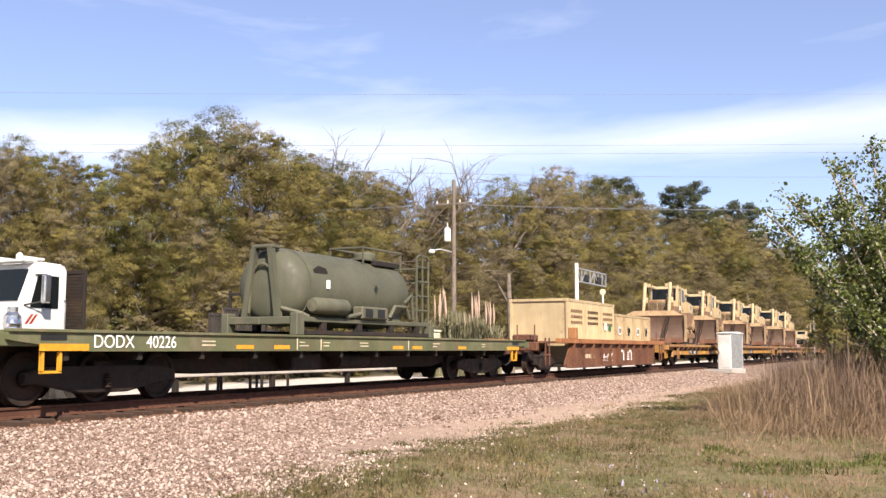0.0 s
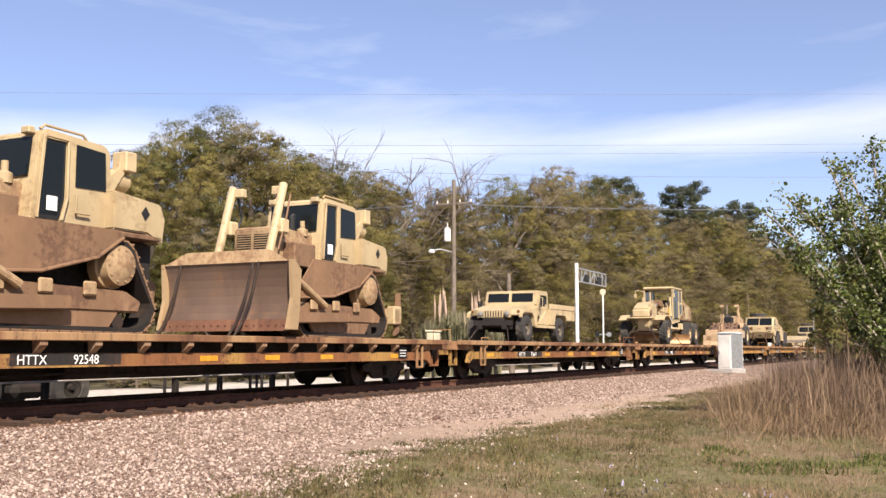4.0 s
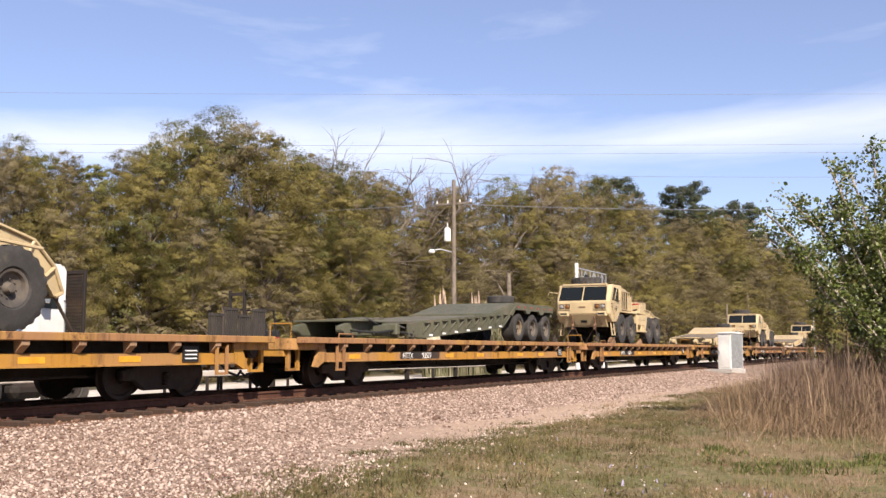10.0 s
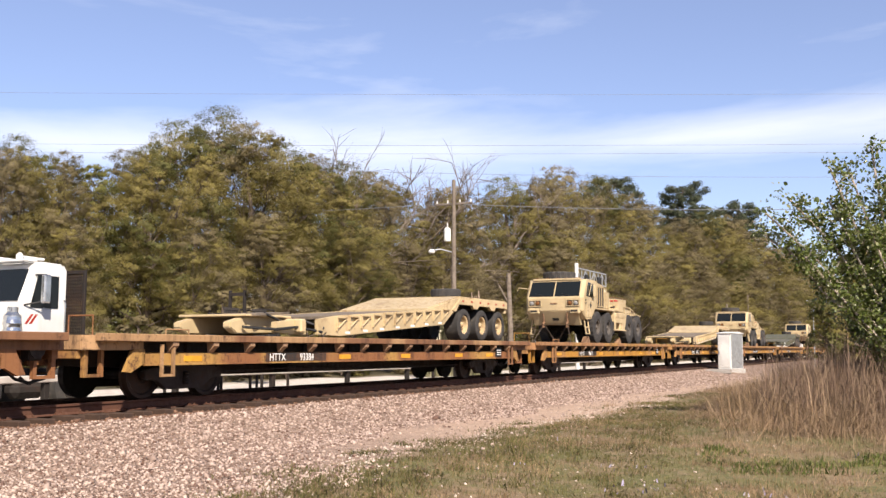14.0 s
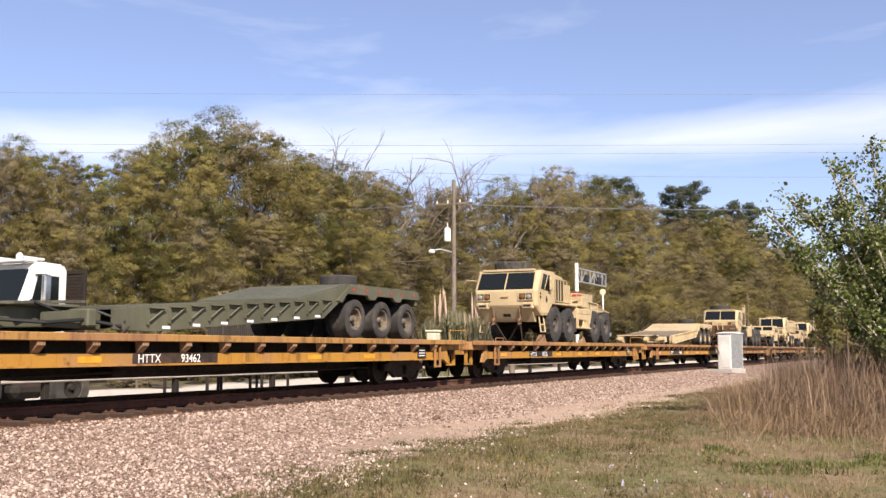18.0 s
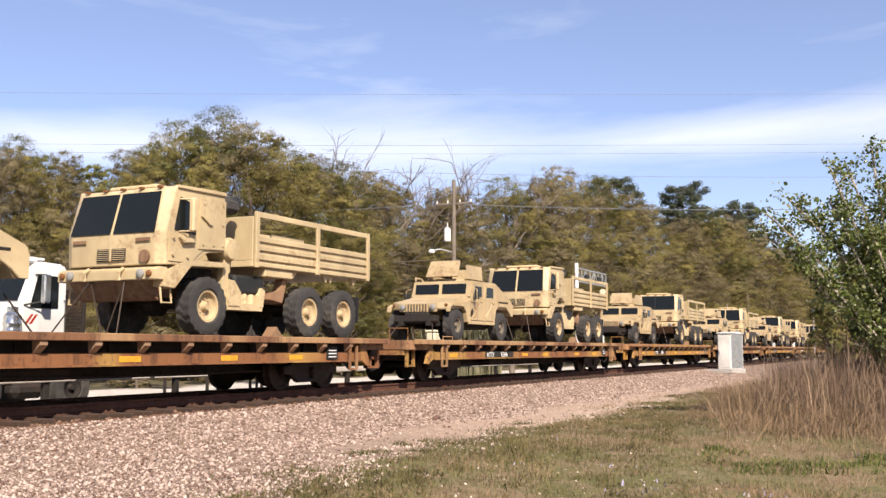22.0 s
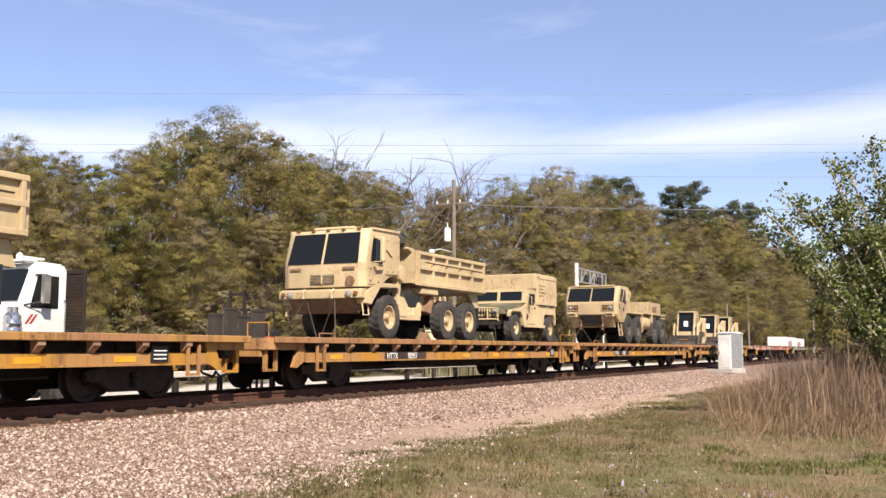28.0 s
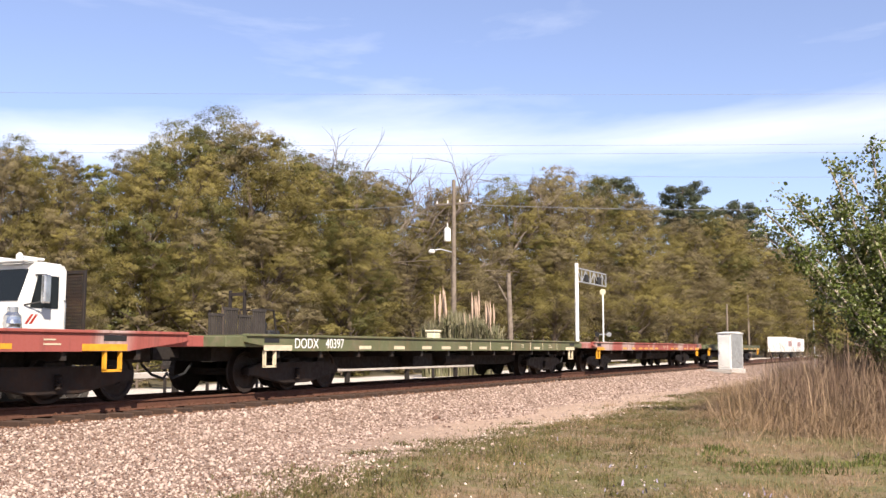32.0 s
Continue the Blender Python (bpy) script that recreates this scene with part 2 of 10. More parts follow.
def raw_mesh(name, verts, faces, mat):
    """A mesh from arrays of points and of equal-sided faces."""
    me = bpy.data.meshes.new(name)
    verts, faces = np.asarray(verts, np.float32), np.asarray(faces, np.int32)
    k = faces.shape[1]
    me.vertices.add(len(verts))
    me.vertices.foreach_set("co", verts.ravel())
    me.loops.add(faces.size)
    me.loops.foreach_set("vertex_index", faces.ravel())
    me.polygons.add(len(faces))
    me.polygons.foreach_set("loop_start", np.arange(0, faces.size, k, dtype=np.int32))
    me.update(calc_edges=True)
    me.materials.append(mat)
    return me


def lettering(text, height, mat, m, parent, label=""):
    """Painted letters, facing the side of the track on which they are read."""
    cu = bpy.data.curves.new("lettering", "FONT")
    cu.body, cu.size, cu.extrude, cu.align_x = text, height / 0.73, 0.002, "LEFT"
    tmp = bpy.data.objects.new("lettering", cu)
    me = bpy.data.meshes.new_from_object(tmp)
    bpy.data.objects.remove(tmp)
    me.materials.clear()
    me.materials.append(mat)
    ob = new("lettering", me)
    ob.parent, ob.matrix_basis = parent, m
    return tagged(ob, label)


FACING = pose(0, 0, 0, 90, 0, 0)
# ---- the ground and the track ----
TRACK_Y = 13.53
DECK = 1.155


def ground_z(x, y):
    """Height of the ground: ballast bank under the track, low verge on both sides."""
    d = np.abs(np.asarray(y, float) - TRACK_Y)
    bank = np.clip((d - 1.75) / 2.3, 0, 1)
    bank = bank * bank * (3 - 2 * bank) * 0.35 + bank * 0.65
    z = -0.255 - 0.375 * bank
    x = np.asarray(x, float)
    z = z + 0.05 * np.sin(x * 0.31 + y * 0.5) * np.clip((d - 4) / 4, 0, 1) + 0.03 * np.sin(x * 0.9 - y * 1.3) * np.clip((d - 4) / 3, 0, 1)
    z = z + 0.22 * np.clip((7.5 - y) / 6, 0, 1) * np.clip((x - 14) / 20, 0, 1) * (np.asarray(y) < TRACK_Y)
    return z


def ground_material():
    n = Nodes("stony_ground", 0.95)
    x, y, z = n.where()
    pos = n.nt.nodes.new("ShaderNodeCombineXYZ")
    for k, v in zip(range(3), (x, y, z)):
        n.put(pos, k, v)
    p = pos.outputs[0]
    wob = n.noise(0.9, 5, 0.65, p)
    wob2 = n.noise(4.0, 4, 0.65, p)
    # stones
    cell = n.voronoi(27.0, "Color", p)
    sep = n.nt.nodes.new("ShaderNodeSeparateColor")
    n.nt.links.new(cell, sep.inputs[0])
    edge = n.voronoi(27.0, "Distance", p)
    stone = n.mix(sep.outputs[0], (0.34, 0.22, 0.16), (0.60, 0.44, 0.34))
    stone = n.mix(n.ramp(sep.outputs[1], 0.75, 0.95), stone, (0.30, 0.17, 0.11))
    stone = n.mix(n.ramp(edge, 0.35, 0.7), stone, (0.20, 0.145, 0.11))
    # packed dirt lane
    dirt = n.mix(n.ramp(n.noise(6.0, 6, 0.7, p), 0.35, 0.65), (0.44, 0.305, 0.215), (0.62, 0.455, 0.335))
    dirt = n.mix(n.ramp(n.noise(34.0, 3, 0.6, p), 0.56, 0.72, 0.0, 0.7), dirt, (0.30, 0.20, 0.14))
    # turf: straw thatch and bare soil with mossy green patches and grit
    thatch = n.mix(n.ramp(n.noise(9.0, 5, 0.7, p), 0.35, 0.65), (0.165, 0.115, 0.06), (0.29, 0.205, 0.115))
    green = n.mix(n.ramp(n.noise(12.0, 4, 0.7, p), 0.35, 0.65), (0.095, 0.09, 0.028), (0.185, 0.165, 0.055))
    turf = n.mix(n.ramp(n.math("ADD", n.math("MULTIPLY", n.noise(1.1, 5, 0.65, p), 0.75), n.math("MULTIPLY", wob2, 0.25)), 0.41, 0.57), thatch, green)
    turf = n.mix(n.ramp(n.noise(46.0, 2, 0.5, p), 0.64, 0.72, 0.0, 0.8), turf, (0.56, 0.45, 0.34))
    rusty = n.mix(n.ramp(n.noise(7.0, 5, 0.7, p), 0.35, 0.65), (0.135, 0.062, 0.034), (0.26, 0.135, 0.078))
    # far side lot of pale crushed stone, then leaf litter
    lot = n.mix(n.ramp(n.noise(3.0, 5, 0.7, p), 0.35, 0.65), (0.56, 0.49, 0.42), (0.78, 0.71, 0.63))
    litter = n.mix(n.ramp(wob, 0.4, 0.6), (0.085, 0.075, 0.04), (0.16, 0.125, 0.07))
    # ragged edge of the grass
    fall = n.math("POWER", 2.718, n.math("MULTIPLY", n.math("SUBTRACT", x, 8.0), -0.25))
    edge_y = n.math("SUBTRACT", 7.1, n.math("MULTIPLY", n.math("MINIMUM", fall, 1.6), 0.9))
    d = n.math("SUBTRACT", y, edge_y)
    d = n.math("ADD", d, n.math("MULTIPLY", n.math("SUBTRACT", wob, 0.5), 2.2))
    d = n.math("ADD", d, n.math("MULTIPLY", n.math("SUBTRACT", wob2, 0.5), 1.2))
    lane = n.math("MULTIPLY", n.ramp(d, 2.8, 1.8), n.ramp(x, 9.0, 20.0))
    c = n.mix(n.math("MULTIPLY", lane, 0.85), stone, dirt)
    c = n.mix(n.ramp(d, 0.45, -0.25), c, turf)
    bed = n.math("ADD", y, n.math("MULTIPLY", n.math("SUBTRACT", wob2, 0.5), 0.7))
    c = n.mix(n.ramp(bed, TRACK_Y - 1.95, TRACK_Y - 1.45), c, rusty)
    back = n.math("SUBTRACT", y, n.math("MULTIPLY", wob, 1.2))
    c = n.mix(n.ramp(back, 16.0, 16.6), c, lot)
    c = n.mix(n.ramp(back, 26.5, 28.5), c, litter)
    n.colour(c)
    h = n.math("MULTIPLY", n.math("SUBTRACT", 1.0, edge), n.ramp(d, 0.0, 0.8))
    h = n.math("ADD", h, n.math("MULTIPLY", wob2, 0.6))
    n.bump(h, 0.9, 0.03)
    return n.mat


def build_ground():
    xs = np.concatenate([[-2500, -1200, -700, -400, -200, -100, -60], np.arange(-40, 0, 2.0), np.arange(0, 60, 0.5), np.arange(60, 140, 2.0), [150, 180, 220, 300, 420, 600, 900, 1400, 2600]])
    ys = np.concatenate([[-2500, -1000, -400, -150, -60, -30], np.arange(-16, 2, 1.0), np.arange(2, 18.5, 0.25), np.arange(19, 40, 1.0), [45, 60, 90, 150, 300, 700, 2500]])
    gx, gy = np.meshgrid(xs, ys, indexing="ij")
    gz = ground_z(gx, gy)
    verts = np.stack([gx, gy, gz], -1).reshape(-1, 3)
    i, j = np.meshgrid(np.arange(len(xs) - 1), np.arange(len(ys) - 1), indexing="ij")
    a = (i * len(ys) + j).ravel()
    faces = np.stack([a, a + len(ys), a + len(ys) + 1, a + 1], -1)
    me = raw_mesh("ground", verts, faces, ground_material())
    me.polygons.foreach_set("use_smooth", [True] * len(me.polygons))
    tagged(new("ground", me), "pinkish gravel bank, dirt lane and patchy spring grass", "ground", kind="structure")


build_ground()

RAIL_PROFILE = [(-0.075, -0.17), (0.075, -0.17), (0.07, -0.155), (0.012, -0.135), (0.012, -0.045), (0.037, -0.035), (0.037, -0.004), (0.03, 0.0), (-0.03, 0.0), (-0.037, -0.004), (-0.037, -0.035), (-0.012, -0.045), (-0.012, -0.135), (-0.07, -0.155)]


def build_track():
    track = thing("railway_track", "rusty rails on weathered timber ties in ballast", "railway track", kind="structure")
    for side in (-1, 1):
        bm = B()
        prism(bm, [(TRACK_Y + side * 0.755 + u, w) for u, w in RAIL_PROFILE], -760.0, 900.0, axis="x")
        part("rail", bm, RUST, track, "rust brown steel rail with a worn head")
    tie_mat = worn("weathered_tie_timber", (0.065, 0.038, 0.026), (0.035, 0.022, 0.016), (0.13, 0.075, 0.048), 0.4, 0.5, 0.9)
    bm = B()
    box(bm, -0.115, 0.115, -1.32, 1.32, -0.17, 0.0, 0.012)
    first = part("tie", bm, tie_mat, track)
    bm = B()
    box(bm, -0.09, 0.09, -0.18, 0.18, 0.0, 0.016, 0.003)
    for s in (-0.07, 0.07):
        for q in (-0.105, 0.105):
            box(bm, s - 0.015, s + 0.015, q - 0.015, q + 0.015, 0.016, 0.045)
    plate = part("tie_plate", bm, RUST, first, "rusted plate and spikes")
    rnd = random.Random(4)
    x = -6.0
    made = 0
    far = []
    while x < 260:
        m = pose(x + rnd.uniform(-0.03, 0.03), TRACK_Y + rnd.uniform(-0.05, 0.05), -0.168 + rnd.uniform(-0.012, 0.006), 0, 0, rnd.uniform(-0.8, 0.8))
        if x < 78:
            if made == 0:
                first.matrix_basis = m
                plate.matrix_basis = pose(0, -0.755, 0)
                share(plate, pose(0, 0.755, 0), first)
            else:
                t = share(first, m)
                for s in (-0.755, 0.755):
                    share(plate, pose(0, s, 0), t)
            made += 1
        else:
            far.append(m)
        x += 0.52
    bm = B()
    for m in far:
        slab(bm, m @ pose(0, 0, -0.085), 0.23, 2.64, 0.17)
    tagged(part("far_ties", bm, tie_mat, track), kind="stuff")


build_track()


def stone_material(name, a, b, dark):
    n = Nodes(name, 0.9)
    r = n.random(True)
    c = n.mix(n.ramp(r, 0.05, 0.95), a, b)
    c = n.mix(n.ramp(n.math("FRACT", n.math("MULTIPLY", r, 7.31)), 0.80, 0.9), c, dark)
    c = n.mix(n.ramp(n.noise(40.0, 3), 0.35, 0.7, 0.0, 0.35), c, (0.30, 0.23, 0.18))
    n.colour(c)
    return n.mat


OCTA = np.array([(1, 0, 0), (-1, 0, 0), (0, 1, 0), (0, -1, 0), (0, 0, 1), (0, 0, -1)], float)
OCTA_F = np.array([(0, 2, 4), (2, 1, 4), (1, 3, 4), (3, 0, 4), (2, 0, 5), (1, 2, 5), (3, 1, 5), (0, 3, 5)])


def scatter_stones(name, label, count, seed, area, size, mat, keep):
    rg = np.random.default_rng(seed)
    x0, x1, y0, y1 = area
    # denser towards the viewer's end of the strip
    x = x0 + (x1 - x0) * rg.random(count) ** 1.7
    y = rg.uniform(y0, y1, count)
    ok = keep(x, y, rg.random(count))
    x, y = x[ok], y[ok]
    n = len(x)
    s = size * np.exp(rg.normal(0, 0.32, n))
    base = OCTA[None] * (1 + rg.uniform(-0.35, 0.35, (n, 6, 1))) * (s[:, None] * rg.uniform(0.7, 1.25, (n, 3)))[:, None, :] + rg.normal(0, 0.16, (n, 6, 3)) * s[:, None, None]
    a, b = rg.uniform(0, 6.28, n), rg.uniform(-0.9, 0.9, n)
    ca, sa, cb, sb = np.cos(a), np.sin(a), np.cos(b), np.sin(b)
    X = base[..., 0] * cb[:, None] - base[..., 2] * sb[:, None]
    Z = base[..., 0] * sb[:, None] + base[..., 2] * cb[:, None]
    Y = base[..., 1]
    vx = X * ca[:, None] - Y * sa[:, None] + x[:, None]
    vy = X * sa[:, None] + Y * ca[:, None] + y[:, None]
    vz = Z * 0.75 + (ground_z(x, y) + 0.25 * s)[:, None]
    verts = np.stack([vx, vy, vz], -1).reshape(-1, 3)
    faces = (OCTA_F[None] + 6 * np.arange(n)[:, None, None]).reshape(-1, 3)
    tagged(new(name, raw_mesh(name, verts, faces, mat)), label, "gravel", kind="stuff")


def grass_edge(x):
    return 7.1 - 0.9 * np.minimum(np.exp(-(x - 8.0) * 0.25), 1.6)


BALLAST = stone_material("crushed_ballast_stone", (0.20, 0.13, 0.10), (0.64, 0.49, 0.405), (0.13, 0.065, 0.045))
RUSTY_STONE = stone_material("rust_stained_ballast_stone", (0.13, 0.062, 0.036), (0.28, 0.15, 0.09), (0.08, 0.04, 0.025))
PEBBLE = stone_material("pale_loose_pebble", (0.46, 0.36, 0.28), (0.74, 0.63, 0.53), (0.30, 0.20, 0.14))
scatter_stones("ballast", "pinkish beige crushed ballast stones beside the rails", 105000, 11, (3.0, 60.0, 5.0, 11.95), 0.0225, BALLAST,
               lambda x, y, r: (y > grass_edge(x) - 0.2 + 1.3 * (r - 0.5) + 0.5 * np.sin(x * 1.7 + y)) & ((r < 0.05) | (y > grass_edge(x) + 1.9 + 0.4 * np.sin(x * 0.8)) | (x < 9 + 4 * r)))
scatter_stones("ballast", "rust stained ballast stones between and around the ties", 12000, 12, (3.0, 60.0, 11.7, 16.2), 0.024, RUSTY_STONE, lambda x, y, r: r > -1)
scatter_stones("pebbles", "pale loose pebbles along the edge of the grass", 16000, 13, (8.0, 34.0, 2.0, 9.0), 0.017, PEBBLE,
               lambda x, y, r: (np.abs(y - grass_edge(x) - 0.25 - 0.3 * np.sin(x * 1.1)) < 0.15 + 0.55 * r * r) | (r < 0.035))


# ---- grass ----
def leaf_material(name, a, b, extra=None, trans=0.25, rough=0.6, own=0.0):
    n = Nodes(name, rough)
    r = n.random(True)
    c = n.mix(n.ramp(r, 0.0, 1.0), a, b)
    if extra:
        c = n.mix(n.ramp(n.math("FRACT", n.math("MULTIPLY", r, 5.17)), 0.72, 0.86), c, extra)
    tone = n.math("MULTIPLY", n.ramp(n.noise(0.55, 3), 0.3, 0.7, 0.75, 1.2), n.ramp(n.random(), 0.0, 1.0, 1.0 - own, 1.0 + own))
    c = n.mix(1.0, c, n.mix(0.0, tone, tone), "MULTIPLY")
    n.colour(c)
    n.bsdf.inputs["Specular IOR Level"].default_value = 0.2
    t = n.nt.nodes.new("ShaderNodeBsdfTranslucent")
    n.nt.links.new(c, t.inputs["Color"])
    m = n.nt.nodes.new("ShaderNodeMixShader")
    m.inputs[0].default_value = trans
    out = [k for k in n.nt.nodes if k.type == "OUTPUT_MATERIAL"][0]
    n.nt.links.new(n.bsdf.outputs[0], m.inputs[1])
    n.nt.links.new(t.outputs[0], m.inputs[2])
    n.nt.links.new(m.outputs[0], out.inputs[0])
    return n.mat


def upward_shading(me, count, corners, rg):
    """Grass shades like the turf it makes up, not like single cards."""
    soft = np.array((0, 0, 1.0)) + rg.normal(0, 0.38, (count, 3))
    soft /= np.linalg.norm(soft, axis=1, keepdims=True)
    me.polygons.foreach_set("use_smooth", np.ones(len(me.polygons), bool))
    me.normals_split_custom_set_from_vertices(np.repeat(soft, corners, 0).tolist())


def blades(name, label, mat, x, y, rg, tall, width, lean, category="grass"):
    n = len(x)
    h = tall * np.exp(rg.normal(0, 0.3, n))
    a = rg.uniform(0, 6.28, n)
    ln = lean * h * np.abs(rg.normal(0.5, 0.5, n))
    b = rg.uniform(0, 6.28, n)
    z = ground_z(x, y) - 0.01
    w = width * rg.uniform(0.6, 1.3, n)
    # all blades turn their front to the sunny side
    a = np.where(np.cos(a) * 0.6 - np.sin(a) * 0.8 > 0, a, a + math.pi)
    dx, dy = np.cos(a) * w, np.sin(a) * w
    lx, ly = np.cos(b) * ln, np.sin(b) * ln
    v = np.empty((n, 5, 3))
    v[:, 0] = np.stack([x - dx, y - dy, z], -1)
    v[:, 1] = np.stack([x + dx, y + dy, z], -1)
    v[:, 2] = np.stack([x - dx * 0.8 + lx * 0.35, y - dy * 0.8 + ly * 0.35, z + h * 0.55], -1)
    v[:, 3] = np.stack([x + dx * 0.8 + lx * 0.35, y + dy * 0.8 + ly * 0.35, z + h * 0.55], -1)
    v[:, 4] = np.stack([x + lx, y + ly, z + h * np.maximum(0.35, 1 - 0.3 * ln / h)], -1)
    f = np.array([(0, 1, 3), (0, 3, 2), (2, 3, 4)])
    faces = (f[None] + 5 * np.arange(n)[:, None, None]).reshape(-1, 3)
    me = raw_mesh(name, v.reshape(-1, 3), faces, mat)
    upward_shading(me, n, 5, rg)
    return tagged(new(name, me), label, category, kind="stuff")


GRASS_GREEN = leaf_material("spring_grass", (0.125, 0.12, 0.036), (0.205, 0.18, 0.062), (0.29, 0.205, 0.105), 0.3)
GRASS_DRY = leaf_material("dry_straw_grass", (0.31, 0.21, 0.115), (0.50, 0.35, 0.21), (0.26, 0.165, 0.09), 0.3)
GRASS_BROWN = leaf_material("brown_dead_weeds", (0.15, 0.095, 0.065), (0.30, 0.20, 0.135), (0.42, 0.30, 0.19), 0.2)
WEED_TAN = leaf_material("pinkish_tan_dead_weeds", (0.31, 0.205, 0.125), (0.52, 0.36, 0.235), (0.62, 0.46, 0.31), 0.3)
WEED_GREEN = leaf_material("bright_green_weeds", (0.10, 0.135, 0.03), (0.18, 0.205, 0.055), (0.25, 0.24, 0.08), 0.4)
FLOWER = leaf_material("pale_violet_petals", (0.42, 0.36, 0.55), (0.62, 0.58, 0.70), None, 0.3)


def patches(x, y, s, seed):
    """A slow random field from 0 to 1."""
    rg = np.random.default_rng(seed)
    v = np.zeros_like(x)
    for k in range(7):
        a, b, c = rg.uniform(-1, 1, 3)
        v += np.sin(x * a * s + y * b * s + c * 20)
    return 1 / (1 + np.exp(-v))


def build_grass():
    rg = np.random.default_rng(5)
    n = 340000
    x = 7.5 + 42 * rg.random(n) ** 1.9
    y = rg.uniform(-2.0, 8.6, n)
    e = grass_edge(x)
    p = patches(x, y, 3.0, 2)
    fine = patches(x, y, 9.0, 12)
    ok = (y < e + 0.9 * (p - 0.6)) & (y > x * 0.03 - 1.0) & (rg.random(n) < (0.3 + 0.7 * p) * (0.25 + 0.75 * fine))
    tuft = (y >= e - 0.3) & (y < e + 1.0) & (patches(x, y, 7.5, 8) > 0.95)
    x1, y1 = x[ok | tuft], y[ok | tuft]
    q = patches(x1, y1, 2.6, 3) + rg.normal(0, 0.25, len(x1))
    g = q > 0.42
    blades("grass", "short patchy green spring grass", GRASS_GREEN, x1[g], y1[g], rg, 0.065, 0.0036, 1.5)
    blades("dry_grass", "short straw coloured dry grass", GRASS_DRY, x1[~g], y1[~g], rg, 0.09, 0.0028, 1.6)
    # rosettes of broader blades through the turf and over its edge
    m = 420
    cx = 8 + 26 * rg.random(m) ** 1.5
    cy = grass_edge(cx) + rg.normal(-1.0, 1.2, m)
    keep = (cy > cx * 0.03 - 0.5) & (cy < grass_edge(cx) + 0.9)
    cx, cy = cx[keep], cy[keep]
    k = 46
    wide = np.repeat(rg.uniform(0.07, 0.24, len(cx)), k)
    x2 = np.repeat(cx, k) + rg.normal(0, 1, len(cx) * k) * wide
    y2 = np.repeat(cy, k) + rg.normal(0, 1, len(cx) * k) * wide
    blades("grass_tuft", "ragged tufts of green and straw grass", GRASS_GREEN, x2, y2, rg, 0.075, 0.006, 1.2)
    # bright green weeds before the dead bank
    n = 16000
    x = rg.uniform(12.0, 18.0, n)
    y = rg.uniform(-0.2, 3.6, n)
    band = np.abs(x - 14.6 - 0.5 * np.sin(y * 2.0)) < 0.25 + 1.2 * patches(x, y, 5.5, 17)
    ok = band & (y < x * 0.20 + 0.1) & (patches(x, y, 6.0, 15) > 0.3) & (rg.random(n) < 0.15 + 0.85 * patches(x, y, 14.0, 21))
    blades("green_weeds", "low bright green weeds at the foot of the dead bank", WEED_GREEN, x[ok], y[ok], rg, 0.085, 0.009, 1.2, "weeds")
    n = 900
    x, y = rg.uniform(8.5, 16.5, n), rg.uniform(0.5, 6.8, n)
    ok = (patches(x, y, 4.5, 19) > 0.93) & (y < grass_edge(x) - 0.2)
    blades("wild_flowers", "tiny pale violet wild flowers in the turf", FLOWER, x[ok], y[ok], rg, 0.06, 0.012, 0.8, "flowers")
    # tall dead grass and weeds: low and sparse in front, man-high tangles behind
    n = 420000
    x = rg.uniform(15.0, 36.0, n)
    y = rg.uniform(-1.0, 7.4, n)
    rise = np.clip((x - 15.5) / 4.5, 0, 1)
    side = np.clip((x * 0.205 + 0.25 - y + 1.2 * (patches(x, y, 3.2, 6) - 0.5)) / 2.6, 0, 1)
    dense = (0.06 + 0.94 * patches(x, y, 4.0, 7) ** 1.4) * (0.12 + 0.88 * rise) * side
    ok = rg.random(n) < dense * 0.5
    x, y, rise, side = x[ok], y[ok], rise[ok], side[ok]
    tall = (0.14 + 0.50 * rise) * (0.18 + 0.82 * side ** 1.4)
    pale = rg.random(len(x)) < 0.45
    blades("tall_dry_grass", "tall pale straw coloured dead grass", GRASS_DRY, x[pale], y[pale], rg, tall[pale], 0.0030, 1.9)
    blades("dead_weeds", "tangled pinkish tan dead weeds", WEED_TAN, x[~pale], y[~pale], rg, tall[~pale], 0.0036, 2.2, "weeds")
    # leaning broken stalks
    n = 700
    x = rg.uniform(17.0, 26.0, n)
    y = rg.uniform(0.2, 1.0, n) * x * 0.2
    blades("broken_stalks", "pale broken weed stalks leaning over the bank", GRASS_DRY, x, y, rg, 0.80, 0.006, 2.3, "weeds")
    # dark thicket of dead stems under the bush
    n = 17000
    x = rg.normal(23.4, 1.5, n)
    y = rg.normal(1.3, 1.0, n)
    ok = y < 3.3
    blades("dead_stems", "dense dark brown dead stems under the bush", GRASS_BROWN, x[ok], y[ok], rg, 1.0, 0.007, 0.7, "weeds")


build_grass()
# ---- trees ----
BARK = worn("grey_brown_bark", (0.16, 0.12, 0.09), (0.09, 0.065, 0.05), (0.22, 0.18, 0.14), 0.4, 0.5, 0.95)
LEAF_OLIVE = leaf_material("olive_spring_leaves", (0.26, 0.22, 0.065), (0.33, 0.275, 0.085), (0.29, 0.235, 0.105), 0.45, own=0.2)
LEAF_GREEN = leaf_material("fresh_green_leaves", (0.165, 0.168, 0.05), (0.225, 0.22, 0.065), (0.21, 0.185, 0.08), 0.45, own=0.2)
LEAF_GREY = leaf_material("grey_brown_twig_leaves", (0.23, 0.185, 0.10), (0.31, 0.25, 0.135), (0.27, 0.225, 0.10), 0.4, own=0.2)
